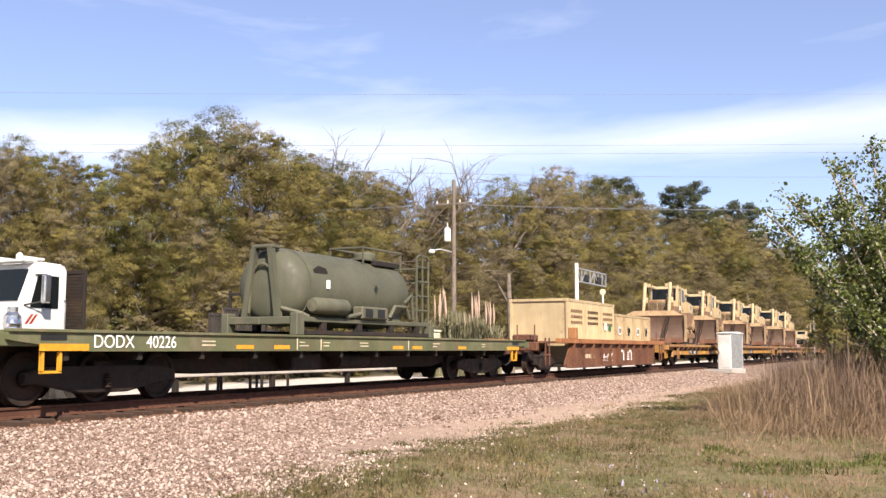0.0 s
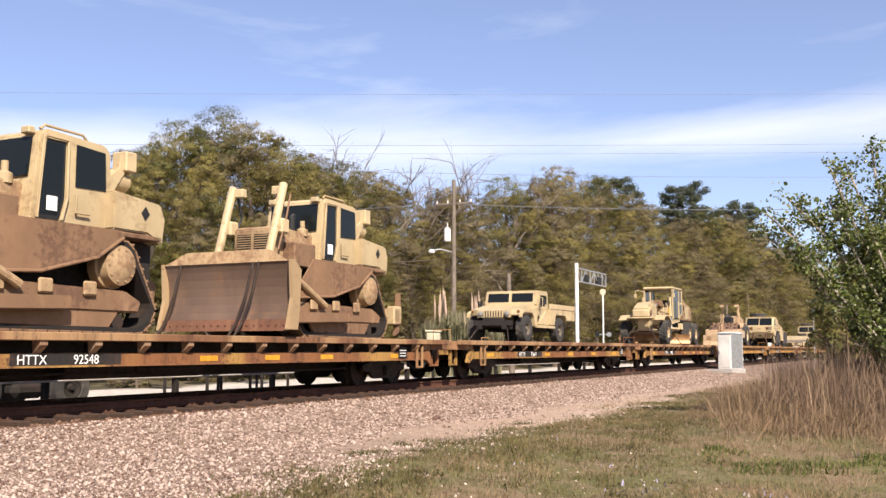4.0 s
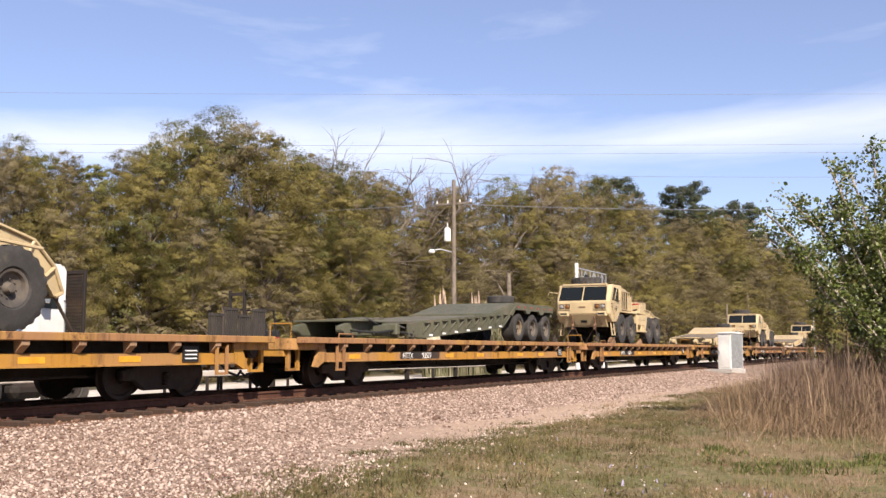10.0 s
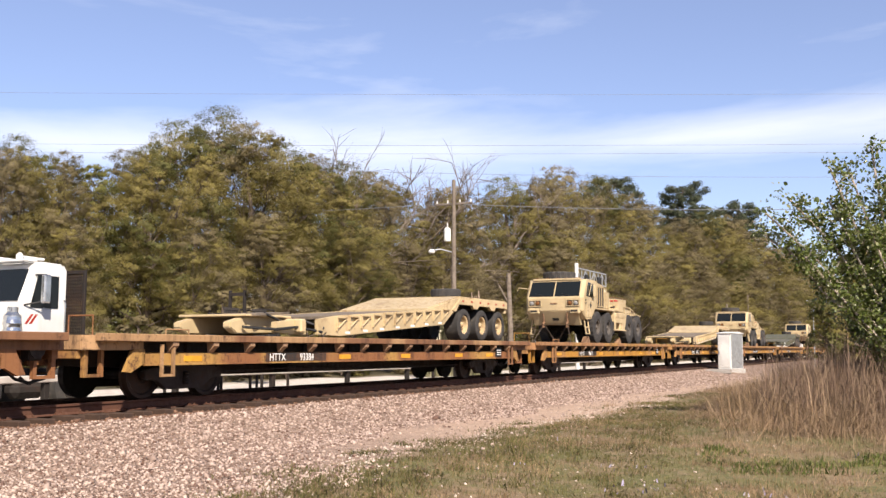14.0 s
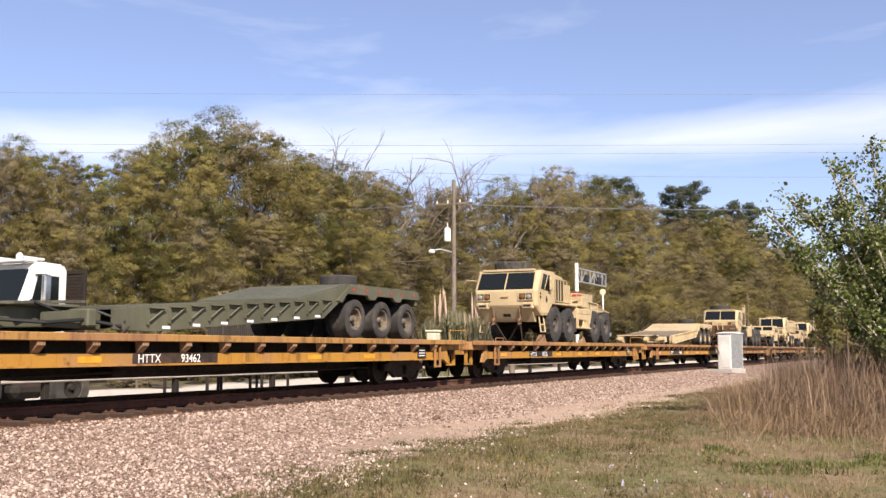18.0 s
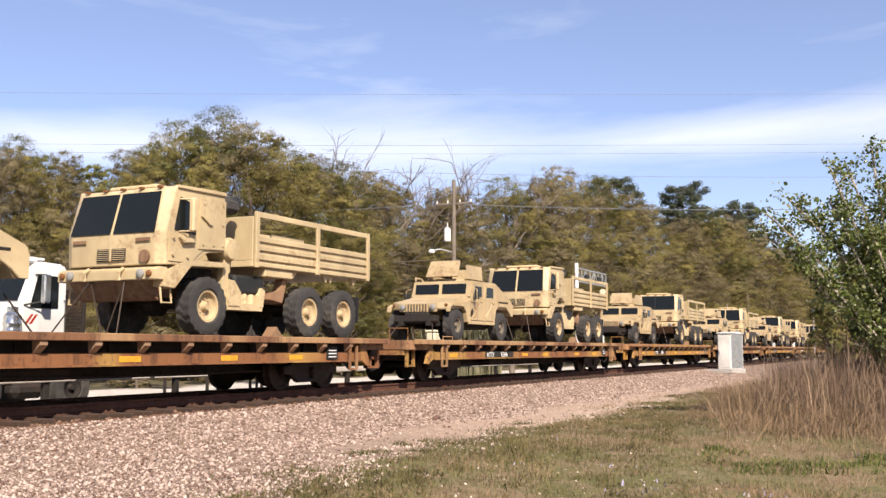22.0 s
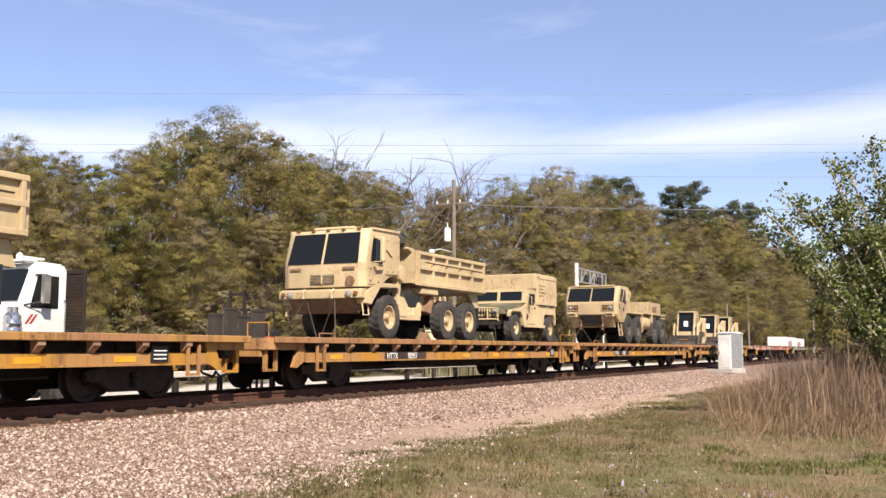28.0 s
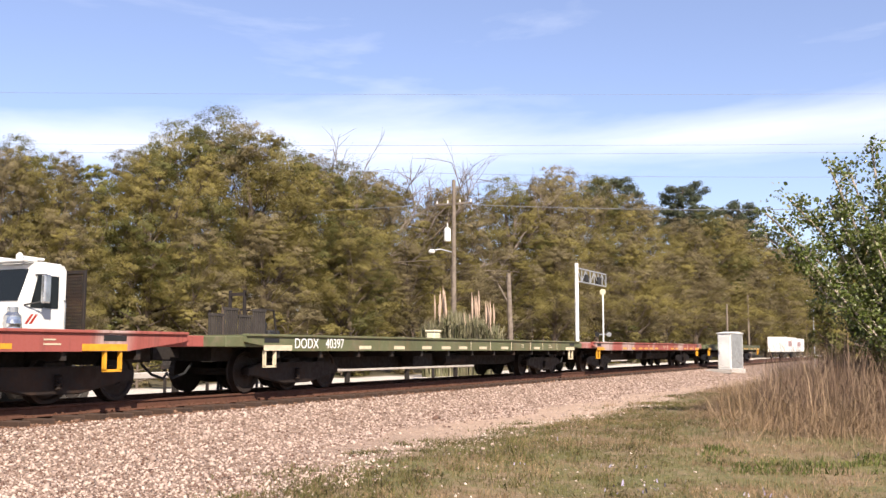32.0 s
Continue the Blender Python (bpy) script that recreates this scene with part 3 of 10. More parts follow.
LEAF_PINE = leaf_material("dark_pine_needles", (0.05, 0.066, 0.038), (0.12, 0.13, 0.07), None, 0.2)
# the third, pale colour paints sun highlights onto some of the leaves
LEAF_BUSH = leaf_material("bright_bush_leaves", (0.125, 0.165, 0.035), (0.23, 0.275, 0.07), (0.38, 0.39, 0.19), 0.45, 0.3)
LEAF_BUSH.node_tree.nodes["Principled BSDF"].inputs["Specular IOR Level"].default_value = 0.5
LEAF_DEAD = leaf_material("bare_grey_twigs", (0.20, 0.155, 0.12), (0.34, 0.28, 0.23), None, 0.1)


def tube(verts, faces, path, r0, r1, seg):
    """A tapered tube along a path, added to lists of points and faces."""
    base, m = len(verts), len(path)
    for k, p in enumerate(path):
        q = path[min(k + 1, m - 1)] - path[max(k - 1, 0)]
        q = q / (np.linalg.norm(q) + 1e-9)
        u = np.cross(q, (0.3, 0.5, 0.8))
        u /= np.linalg.norm(u) + 1e-9
        w = np.cross(q, u)
        r = r0 + (r1 - r0) * k / (m - 1)
        for s in range(seg):
            a = 2 * math.pi * s / seg
            verts.append(p + r * (math.cos(a) * u + math.sin(a) * w))
    for k in range(m - 1):
        for s in range(seg):
            a, b = base + k * seg + s, base + k * seg + (s + 1) % seg
            faces.append((a, b, b + seg, a + seg))


def branching(rg, height, radius, lobes, low, trunk):
    """Trunk and limbs under a domed crown; returns points, faces, and the centre and size of every lobe of leaves."""
    verts, faces = [], []
    path = [np.array((rg.normal(0, 0.02 * height) * q, rg.normal(0, 0.02 * height) * q, height * 0.86 * q)) for q in (0, 0.25, 0.5, 0.75, 1.0)]
    tube(verts, faces, path, trunk, trunk * 0.2, 8)
    cents, sizes = [], []
    for k in range(lobes):
        f = (k + rg.random()) / lobes
        q = low + (1 - low) * f
        size = height * rg.uniform(0.085, 0.155) * (1.1 - 0.35 * f)
        wide = radius * min(1.0, 0.55 + 1.6 * (q - low) / (1 - low)) * math.sqrt(max(0.0, 1 - max(0.0, (q - 0.42) / 0.58) ** 2.2))
        a = k * 2.4 + rg.normal(0, 0.5)
        rr = max(0.0, wide - size * 0.6) * rg.uniform(0.45, 1.0) ** 0.5
        c = np.array((rr * math.cos(a), rr * math.sin(a), q * height - size * 0.8))
        if k == lobes - 1:
            c = np.array((0.0, 0.0, height - size * 0.75))
        start = c[2] * rg.uniform(0.45, 0.75)
        foot = np.array((0.0, 0.0, min(start, height * 0.8)))
        mid = foot * 0.45 + c * 0.55 + rg.normal(0, 0.03 * height, 3)
        r = trunk * 0.38 * (1.1 - q)
        tube(verts, faces, [foot, mid, c], r + 0.03, 0.02, 4)
        for _ in range(9):
            e = c + np.clip(rg.normal(0, 0.5, 3), -0.75, 0.75) * size
            tube(verts, faces, [mid * 0.4 + c * 0.6, e], 0.026, 0.008, 3)
        cents.append(c)
        sizes.append(size)
    return np.array(verts), np.array(faces), np.array(cents), np.array(sizes)


def leaf_cloud(rg, centres, per, radius, size, droop=0.0):
    """Small bent leaf sprays round every centre, four corners each."""
    n = len(centres) * per
    c = np.repeat(centres, per, 0)
    off = rg.normal(0, 1, (n, 3))
    off *= (radius * rg.random((n, 1)) ** 0.5) / np.linalg.norm(off, axis=1, keepdims=True)
    off[:, 2] = off[:, 2] * 0.75 - droop * np.abs(rg.normal(0, 1, n))
    p = c + off
    # leaves lie like scales round their spray, with much jitter
    nrm = off / np.linalg.norm(off, axis=1, keepdims=True) + rg.normal(0, 0.45, (n, 3)) + np.array((0, 0, 0.25))
    u = np.cross(nrm, rg.normal(0, 1, (n, 3)))
    u /= np.linalg.norm(u, axis=1, keepdims=True)
    w = np.cross(u, nrm)
    w /= np.linalg.norm(w, axis=1, keepdims=True)
    s = size * np.exp(rg.normal(0, 0.35, (n, 1)))
    v = np.empty((n, 3, 3))
    v[:, 0], v[:, 1], v[:, 2] = p - u * s, p + u * s * 0.6 + w * s * 0.5, p + u * s * 0.9 - w * s * 0.35
    return v.reshape(-1, 3), np.arange(n * 3).reshape(n, 3)


def lobe_cloud(rg, cents, sizes, per, leaf, sprays=34):
    """Leaves in flat sprays that hang in the rind of every lobe, with gaps between the sprays."""
    m = len(cents) * sprays
    c, r = np.repeat(cents, sprays, 0), np.repeat(sizes, sprays)[:, None]
    d = rg.normal(0, 1, (m, 3)) + np.array((0, 0, 0.25))
    d /= np.linalg.norm(d, axis=1, keepdims=True)
    mid = c + d * r * rg.uniform(0.62, 1.08, (m, 1)) * np.array((1.15, 1.15, 0.8))
    size = r * rg.uniform(0.14, 0.38, (m, 1))
    k = per // sprays
    n = m * k
    d, mid, size = np.repeat(d, k, 0), np.repeat(mid, k, 0), np.repeat(size, k, 0)
    o = rg.normal(0, 1, (n, 3))
    o /= np.linalg.norm(o, axis=1, keepdims=True)
    p = mid + o * size * rg.random((n, 1)) ** 0.45 * np.array((1.25, 1.25, 0.6))
    p[:, 2] -= 0.25 * np.linalg.norm((p - mid)[:, :2], axis=1)
    # shading follows the roundness of spray and lobe more than each leaf's own tilt
    soft = 1.0 * d + 0.6 * o + np.array((0, 0, 0.1)) + rg.normal(0, 0.14, (n, 3))
    soft /= np.linalg.norm(soft, axis=1, keepdims=True)
    nrm = soft + rg.normal(0, 0.4, (n, 3))
    u = np.cross(nrm, rg.normal(0, 1, (n, 3)))
    u /= np.linalg.norm(u, axis=1, keepdims=True)
    w = np.cross(u, nrm)
    w /= np.linalg.norm(w, axis=1, keepdims=True)
    s = leaf * np.exp(rg.normal(0, 0.35, (n, 1)))
    v = np.empty((n, 3, 3))
    v[:, 0], v[:, 1], v[:, 2] = p - u * s, p + u * s * 0.6 + w * s * 0.7, p + u * s * 0.8 - w * s * 0.5
    return v.reshape(-1, 3), np.arange(n * 3).reshape(n, 3), np.repeat(soft, 3, 0)


def tree(name, label, seed, height, radius, lobes, per, leaf, size, trunk=0.3, low=0.14, second=None, share_of=0.7):
    rg = np.random.default_rng(seed)
    t = thing(name, label, "tree" if "shrub" not in name else "shrub", "trees along the far side")
    v, f, cents, sizes = branching(rg, height, radius, lobes, low, trunk)
    ob = new("trunk", raw_mesh("trunk", v, f, BARK))
    ob.parent = t
    cut = rg.random(lobes) < share_of
    for mat, which in ((leaf, cut), (second, ~cut)):
        if which.any():
            v, f, soft = lobe_cloud(rg, cents[which], sizes[which], per, size)
            me = raw_mesh("crown", v, f, mat)
            me.polygons.foreach_set("use_smooth", np.ones(len(f), bool))
            me.normals_split_custom_set_from_vertices(soft.tolist())
            ob = new("crown", me)
            ob.parent = t
    return t


def bare_tree(seed):
    """Leafless crown: forked limbs that end in fine twigs."""
    rg = np.random.default_rng(seed)
    t = thing("bare_tree", "leafless tree with fine grey twigs", "tree", "trees along the far side")
    verts, faces = [], []

    def grow(p, d, length, r, level):
        path = [p]
        for _ in range(3):
            d = d + rg.normal(0, 0.12, 3)
            d = d / np.linalg.norm(d)
            path.append(path[-1] + d * length / 3)
        tube(verts, faces, path, r, r * 0.5, 6 if level == 0 else 3)
        if level < 4:
            for _ in range(4 if level else 6):
                q = path[rg.integers(1, 4)]
                grow(q, d + rg.normal(0, 0.42, 3), length * rg.uniform(0.45, 0.65), max(r * 0.5, 0.008), level + 1)

    grow(np.zeros(3), np.array((0.0, 0.0, 1.0)), 6.2, 0.16, 0)
    v = np.array(verts)
    ob = new("trunk", raw_mesh("trunk", v * (13.0 / v[:, 2].max()), np.array(faces), LEAF_DEAD))
    ob.parent = t
    return t


def pine(seed):
    rg = np.random.default_rng(seed)
    t = thing("pine_tree", "tall dark green pine with a ragged top", "tree", "trees along the far side")
    h = 20.0
    bm = B()
    cyl(bm, (0, 0, 0), (0.2, 0.1, h * 0.97), 0.26, 9, 0.05)
    cent = []
    for k in range(40):
        z = h * (0.70 + 0.28 * k / 40)
        f = (z / h - 0.70) / 0.28
        r = (1.6 + 2.6 * math.sin(math.pi * min(1.0, 0.18 + 0.80 * f))) * rg.uniform(0.45, 1.1)
        a = k * 2.4 + rg.normal(0, 0.4)
        e = Vector((r * math.cos(a), r * math.sin(a), z + rg.uniform(0.1, 0.6)))
        cyl(bm, (0.15, 0.08, z - 0.3), e, 0.06, 4, 0.02)
        for q in (0.5, 0.75, 0.9, 1.0):
            cent.append((e.x * q, e.y * q, z + (e.z - z) * q))
    for k in range(7):
        z = h * rg.uniform(0.45, 0.68)
        a = rg.uniform(0, 6.28)
        cyl(bm, (0.1, 0.05, z), (1.6 * math.cos(a), 1.6 * math.sin(a), z + 0.5), 0.05, 4, 0.015)
    part("trunk", bm, BARK, t)
    v, f = leaf_cloud(rg, np.array(cent), 110, 0.62, 0.105)
    ob = new("crown", raw_mesh("crown", v, f, LEAF_PINE))
    ob.parent = t
    return t


def stand(t, x, y, turn, scale=1.0, wide=1.0):
    t.matrix_basis = Matrix.LocRotScale((x, y, float(ground_z(x, y)) - 0.05), Euler((0, 0, radians(turn))), (scale * wide, scale * wide, scale))
    return t


def another(t, x, y, turn, scale=1.0, wide=1.0):
    o = copy_thing(t, Matrix.Identity(4))
    return stand(o, x, y, turn, scale, wide)


OAKS = [tree("oak_tree", "broad oak with olive yellow spring leaves", 21, 14.0, 4.3, 34, 4400, LEAF_OLIVE, 0.036, 0.34, 0.2, LEAF_GREEN, 0.75),
        tree("oak_tree", "spreading oak with olive and fresh green leaves", 22, 14.0, 4.6, 34, 4400, LEAF_OLIVE, 0.036, 0.34, 0.2, LEAF_GREY, 0.6),
        tree("oak_tree", "tall oak in grey brown twigs and olive leaves", 23, 14.0, 4.2, 34, 4400, LEAF_GREY, 0.036, 0.32, 0.2, LEAF_OLIVE, 0.65),
        tree("young_tree", "slim tree with fresh green spring leaves", 24, 12.0, 2.6, 22, 3600, LEAF_GREEN, 0.036, 0.2, 0.2, LEAF_OLIVE, 0.7)]
OAKS.append(tree("oak_tree", "high crowned oak with brown olive leaves over dark undergrowth", 29, 14.0, 4.6, 30, 4400, LEAF_GREY, 0.036, 0.34, 0.42, LEAF_OLIVE, 0.6))
BARE = bare_tree(25)
SHRUB = tree("shrub", "rounded olive green shrub at the edge of the wood", 26, 4.0, 2.1, 13, 2000, LEAF_OLIVE, 0.034, 0.08, 0.12, LEAF_GREY, 0.6)
SHRUB_DARK = tree("shrub", "dense dark green undergrowth shrub", 27, 4.0, 2.1, 13, 2000, LEAF_GREEN, 0.034, 0.08, 0.12, LEAF_OLIVE, 0.7)
PINE = pine(28)

# kind, x, y, height in metres, width factor
WOOD_PLAN = [(2, 28.0, 34.0, 10.0, 0.7), (0, 29.5, 34.9, 10.7, 0.65), (3, 31.6, 35.8, 10.3, 1.0), (1, 31.2, 34.0, 10.3, 0.6), (3, 33.7, 34.9, 10.2, 1.0), (1, 36.9, 35.8, 11.7, 0.8), (0, 36.6, 34.0, 11.7, 0.8), (0, 39.5, 34.9, 13.6, 0.8),
             (0, 43.8, 35.8, 15.3, 0.85), (1, 44.1, 34.0, 14.3, 0.95), (0, 48.7, 34.9, 14.1, 0.95), (2, 52.7, 35.8, 14.4, 0.9), (0, 53.7, 34.0, 13.7, 0.95), (2, 58.6, 34.9, 14.2, 0.9), (1, 63.5, 35.8, 14.2, 0.9),
             (2, 69.5, 34.0, 14.6, 0.9), (1, 74.7, 34.7, 14.8, 0.95), (0, 84.7, 35.2, 17.8, 0.9), (2, 88.5, 33.1, 18.4, 0.9), (1, 95.1, 33.7, 20.4, 0.9), (0, 109.0, 34.1, 21.6, 0.85), (2, 114.6, 32.0, 20.4, 0.9),
             (1, 126.9, 32.6, 20.7, 0.9), (2, 140.0, 31.0, 20.5, 0.9), (0, 168.0, 32.8, 25.6, 0.9), (1, 186.4, 30.6, 25.6, 0.9), (2, 232.1, 31.1, 25.2, 1.1), (0, 293.5, 31.7, 27.0, 1.2), (1, 390.0, 28.0, 22.0, 1.3),
             (1, 37.5, 32.0, 8.0, 1.0), (2, 42.5, 31.5, 9.0, 1.05), (0, 50.5, 31.2, 9.4, 1.05), (4, 58.5, 31.5, 9.0, 1.1), (4, 66.0, 32.0, 9.5, 1.1), (4, 75.0, 31.0, 10.0, 1.1), (4, 86.0, 31.0, 12.5, 1.05),
             (4, 97.0, 30.5, 13.0, 1.05), (4, 109.0, 30.0, 14.0, 1.05), (4, 122.0, 29.5, 14.0, 1.1), (4, 137.0, 29.0, 15.0, 1.1), (4, 153.0, 28.0, 15.0, 1.2), (4, 172.0, 27.5, 15.5, 1.2), (2, 30.0, 33.0, 7.5, 1.0),
             (0, 150.0, 30.5, 22.5, 1.0), (2, 172.0, 31.5, 25.0, 1.0), (1, 192.0, 27.5, 22.5, 1.1), (0, 212.0, 26.5, 22.5, 1.1), (2, 240.0, 26.0, 22.5, 1.2), (1, 275.0, 25.5, 21.5, 1.3), (0, 320.0, 25.0, 21.0, 1.3)]


def build_wood():
    rnd = random.Random(9)
    used = set()
    for k, x, y, h, w in WOOD_PLAN:
        base = 12.0 if k == 3 else 14.0
        if k not in used:
            used.add(k)
            stand(OAKS[k], x, y, rnd.uniform(0, 360), h * 1.0 / base, w)
        else:
            another(OAKS[k], x, y, rnd.uniform(0, 360), h * 1.0 / base, w)
    stand(BARE, 57.5, 36, 20, 1.25)
    for bx_, by_, turn, sc in ((59.9, 36.0, 140, 1.2), (63.9, 36.0, 250, 1.28), (66.6, 36.0, 80, 1.33), (69.6, 36.5, 190, 1.2), (72.6, 36.0, 10, 1.22), (82.4, 36.2, 120, 1.40), (90.5, 36.2, 300, 1.53), (97.5, 36.2, 60, 1.50), (104.5, 36.2, 220, 1.70)):
        another(BARE, bx_, by_, turn, sc)
    stand(PINE, 150.2, 33.0, 40, 1.34)
    another(PINE, 119.5, 35.5, 100, 1.16)
    another(PINE, 198.0, 33, 200, 1.52)
    another(PINE, 205.0, 35, 20, 1.44)
    another(PINE, 162.0, 35, 300, 1.22)
    for i in range(20):
        x = 14 + i * (4.0 if i < 12 else 14.0) - (120 if i >= 12 else 0) + rnd.uniform(-1.5, 1.5)
        y = 29.0 + rnd.uniform(-0.8, 2.2)
        sc = rnd.uniform(0.55, 1.25)
        src = SHRUB if i % 3 else SHRUB_DARK
        if i < 2:
            stand(src if i else SHRUB_DARK, x, y, rnd.uniform(0, 360), sc, 1.15)
        else:
            another(src, x, y, rnd.uniform(0, 360), sc, 1.15)


build_wood()


def far_woods():
    """A deep belt of woodland behind the first row of trees."""
    rg = np.random.default_rng(31)
    n = 2600
    x = rg.uniform(-30, 420, n)
    y = rg.uniform(38, 52, n) - np.clip((x - 120) / 40, 0, 6)
    z = rg.random(n) ** 0.8 * (8.5 + 4 * np.sin(x * 0.11) * 0.4 + np.clip((x - 60) / 25, 0, 4.0))
    v, f = leaf_cloud(rg, np.stack([x, y, z], -1), 110, 1.7, 0.15)
    tagged(new("far_woods", raw_mesh("far_woods", v, f, LEAF_GREY)), "deep belt of grey green woodland behind the road", "woods", kind="stuff")


far_woods()


def build_bush():
    rg = np.random.default_rng(41)
    bush = thing("bush", "bright green leafy bush leaning over dead weeds", "bush")
    bx, by = 22.0, 0.25
    gz = float(ground_z(bx, by))
    cent = []
    tops = [(0.2, 1.55, 5.2), (0.4, 0.71, 5.5), (0.1, 2.36, 4.7), (-0.1, 2.84, 4.35), (0.2, 2.97, 3.9), (0.3, 1.68, 4.6), (0.5, 1.16, 5.1), (0.0, 2.57, 3.6), (0.4, 2.05, 4.35), (0.3, 0.45, 4.9), (0.1, 0.1, 5.2), (-0.3, 2.1, 3.3), (0.0, 1.4, 4.1)]
    tops += [(rg.uniform(-0.9, 1.1), rg.uniform(-1.6, 1.7), rg.uniform(1.8, 4.0)) for _ in range(14)]
    for k, top in enumerate(tops):
        top = Vector(top)
        bm = B()
        a = rg.uniform(0, 6.28)
        pts = [Vector((math.cos(a) * 0.2, math.sin(a) * 0.2 - 0.1, 0))]
        for q in (0.25, 0.5, 0.75, 1.0):
            pts.append(Vector((top.x * q ** 1.2, top.y * q ** 1.5, top.z * q)) + Vector(rg.normal(0, 0.06, 3)))
        rod(bm, pts, 0.022, 5)
        for i, (p, q) in enumerate(zip(pts[:-1], pts[1:])):
            for _ in range((4, 8, 12, 15)[i]):
                s = p.lerp(q, rg.random())
                if s.z < 0.5:
                    continue
                e = s + Vector((rg.normal(0, 0.26 - 0.03 * i), rg.normal(0, 0.26 - 0.03 * i), rg.uniform(0.0, 0.42)))
                cyl(bm, s, e, 0.008, 3, 0.004)
                cent += [tuple(s.lerp(e, w)) for w in (0.3, 0.5, 0.7, 0.85, 1.0)]
        part("stem", bm, STEM, bush)
    c = np.array(cent)
    per = 6
    n = len(c) * per
    p = np.repeat(c, per, 0) + rg.normal(0, 0.085, (n, 3))
    u = rg.normal(0, 1, (n, 3)) + np.array((0, 0, -0.3))
    u /= np.linalg.norm(u, axis=1, keepdims=True)
    w = np.cross(u, rg.normal(0, 1, (n, 3)))
    w /= np.linalg.norm(w, axis=1, keepdims=True)
    nn = np.cross(u, w)
    s = 0.033 * np.exp(rg.normal(0, 0.25, (n, 1)))
    v = np.empty((n, 6, 3))
    v[:, 0], v[:, 3] = p, p + u * s * 2.1
    v[:, 1], v[:, 2] = p + u * s * 0.6 + w * s * 0.75 + nn * s * 0.2, p + u * s * 1.4 + w * s * 0.6 + nn * s * 0.2
    v[:, 5], v[:, 4] = p + u * s * 0.6 - w * s * 0.75 + nn * s * 0.2, p + u * s * 1.4 - w * s * 0.6 + nn * s * 0.2
    f = np.array([(0, 1, 2, 3), (0, 3, 4, 5)])
    faces = (f[None] + 6 * np.arange(n)[:, None, None]).reshape(-1, 4)
    ob = new("foliage", raw_mesh("foliage", v.reshape(-1, 3), faces, LEAF_BUSH))
    ob.parent = bush
    bush.matrix_basis = pose(bx, by, gz)


STEM = plain("pale_grey_brown_stem", (0.42, 0.35, 0.28), 0.85)
build_bush()
# dense dark shrubs along the near side of the track, behind the bush
for sx, sy, turn, sc in ((29.0, 0.6, 30, 1.05), (36.0, 1.3, 200, 1.35), (46.0, 1.9, 100, 1.6), (58.0, 2.6, 310, 1.9), (72.0, 3.6, 60, 2.0)):
    another(SHRUB_DARK, sx, sy, turn, sc, 0.9)
# ---- railway cars (x runs back along the train, z is over the rail) ----
SPEED = 21.089
MOVING = []


def ride(ob, x, y=0.0, z=0.0, turn=0.0):
    """Puts a thing on the train: x is its place at the start, z its height over the rails."""
    MOVING.append((ob, x, TRACK_Y + y, z, turn))
    ob.matrix_basis = pose(x, TRACK_Y + y, z, 0, 0, turn)
    return ob


def bogie(parent, x, axles, paint):
    """A car's wheel truck, on two or three axles."""
    half = 0.86 if axles == 2 else 1.5
    bm = B()
    box(bm, x - 0.22, x + 0.22, -1.0, 1.0, 0.42, 0.70, 0.03)
    t = part("truck_bolster", bm, UNDER, parent)
    offs = (-half, half) if axles == 2 else (-half, 0.0, half)
    for i, o in enumerate(offs):
        for s in (-1, 1):
            bm = B()
            lathe(bm, [(0.0, 0.0), (0.12, 0.02), (0.15, 0.05), (0.33, 0.03), (0.36, 0.06), (0.42, 0.06), (0.425, -0.06), (0.445, -0.075), (0.445, -0.1), (0.0, -0.1)], (0, 0, 0), "y", 22)
            if s > 0:
                bmesh.ops.rotate(bm, verts=bm.verts, cent=(0, 0, 0), matrix=Matrix.Rotation(math.pi, 3, "Z"))
            bmesh.ops.scale(bm, verts=bm.verts, vec=(1, -1, 1))
            bmesh.ops.recalc_face_normals(bm, faces=bm.faces)
            bmesh.ops.translate(bm, verts=bm.verts, vec=(x + o, s * 0.77, 0.435))
            smooth(part("wheel", bm, WHEEL_STEEL, t))
        bm = B()
        cyl(bm, (x + o, -0.95, 0.435), (x + o, 0.95, 0.435), 0.08, 8)
        part("axle", bm, UNDER, t)
    for s in (-1, 1):
        bm = B()
        w = half
        prism(bm, [(x - w - 0.2, 0.52), (x - w - 0.2, 0.36), (x - w + 0.1, 0.34), (x - 0.5, 0.17), (x + 0.5, 0.17), (x + w - 0.1, 0.34), (x + w + 0.2, 0.36), (x + w + 0.2, 0.52), (x + w - 0.25, 0.62), (x - w + 0.25, 0.62)], s * 0.93, s * 1.05, 0.02)
        part("side_frame", bm, WHEEL_STEEL, t)
        bm = B()
        prof = [(0.0, 0.24)]
        for k in range(5):
            prof += [(0.055, 0.25 + k * 0.05), (0.075, 0.265 + k * 0.05), (0.055, 0.28 + k * 0.05)]
        lathe(bm, prof + [(0.0, 0.5)], (x, s * 1.07, 0), "z", 10)
        part("spring", bm, WHEEL_STEEL, t)
    return t


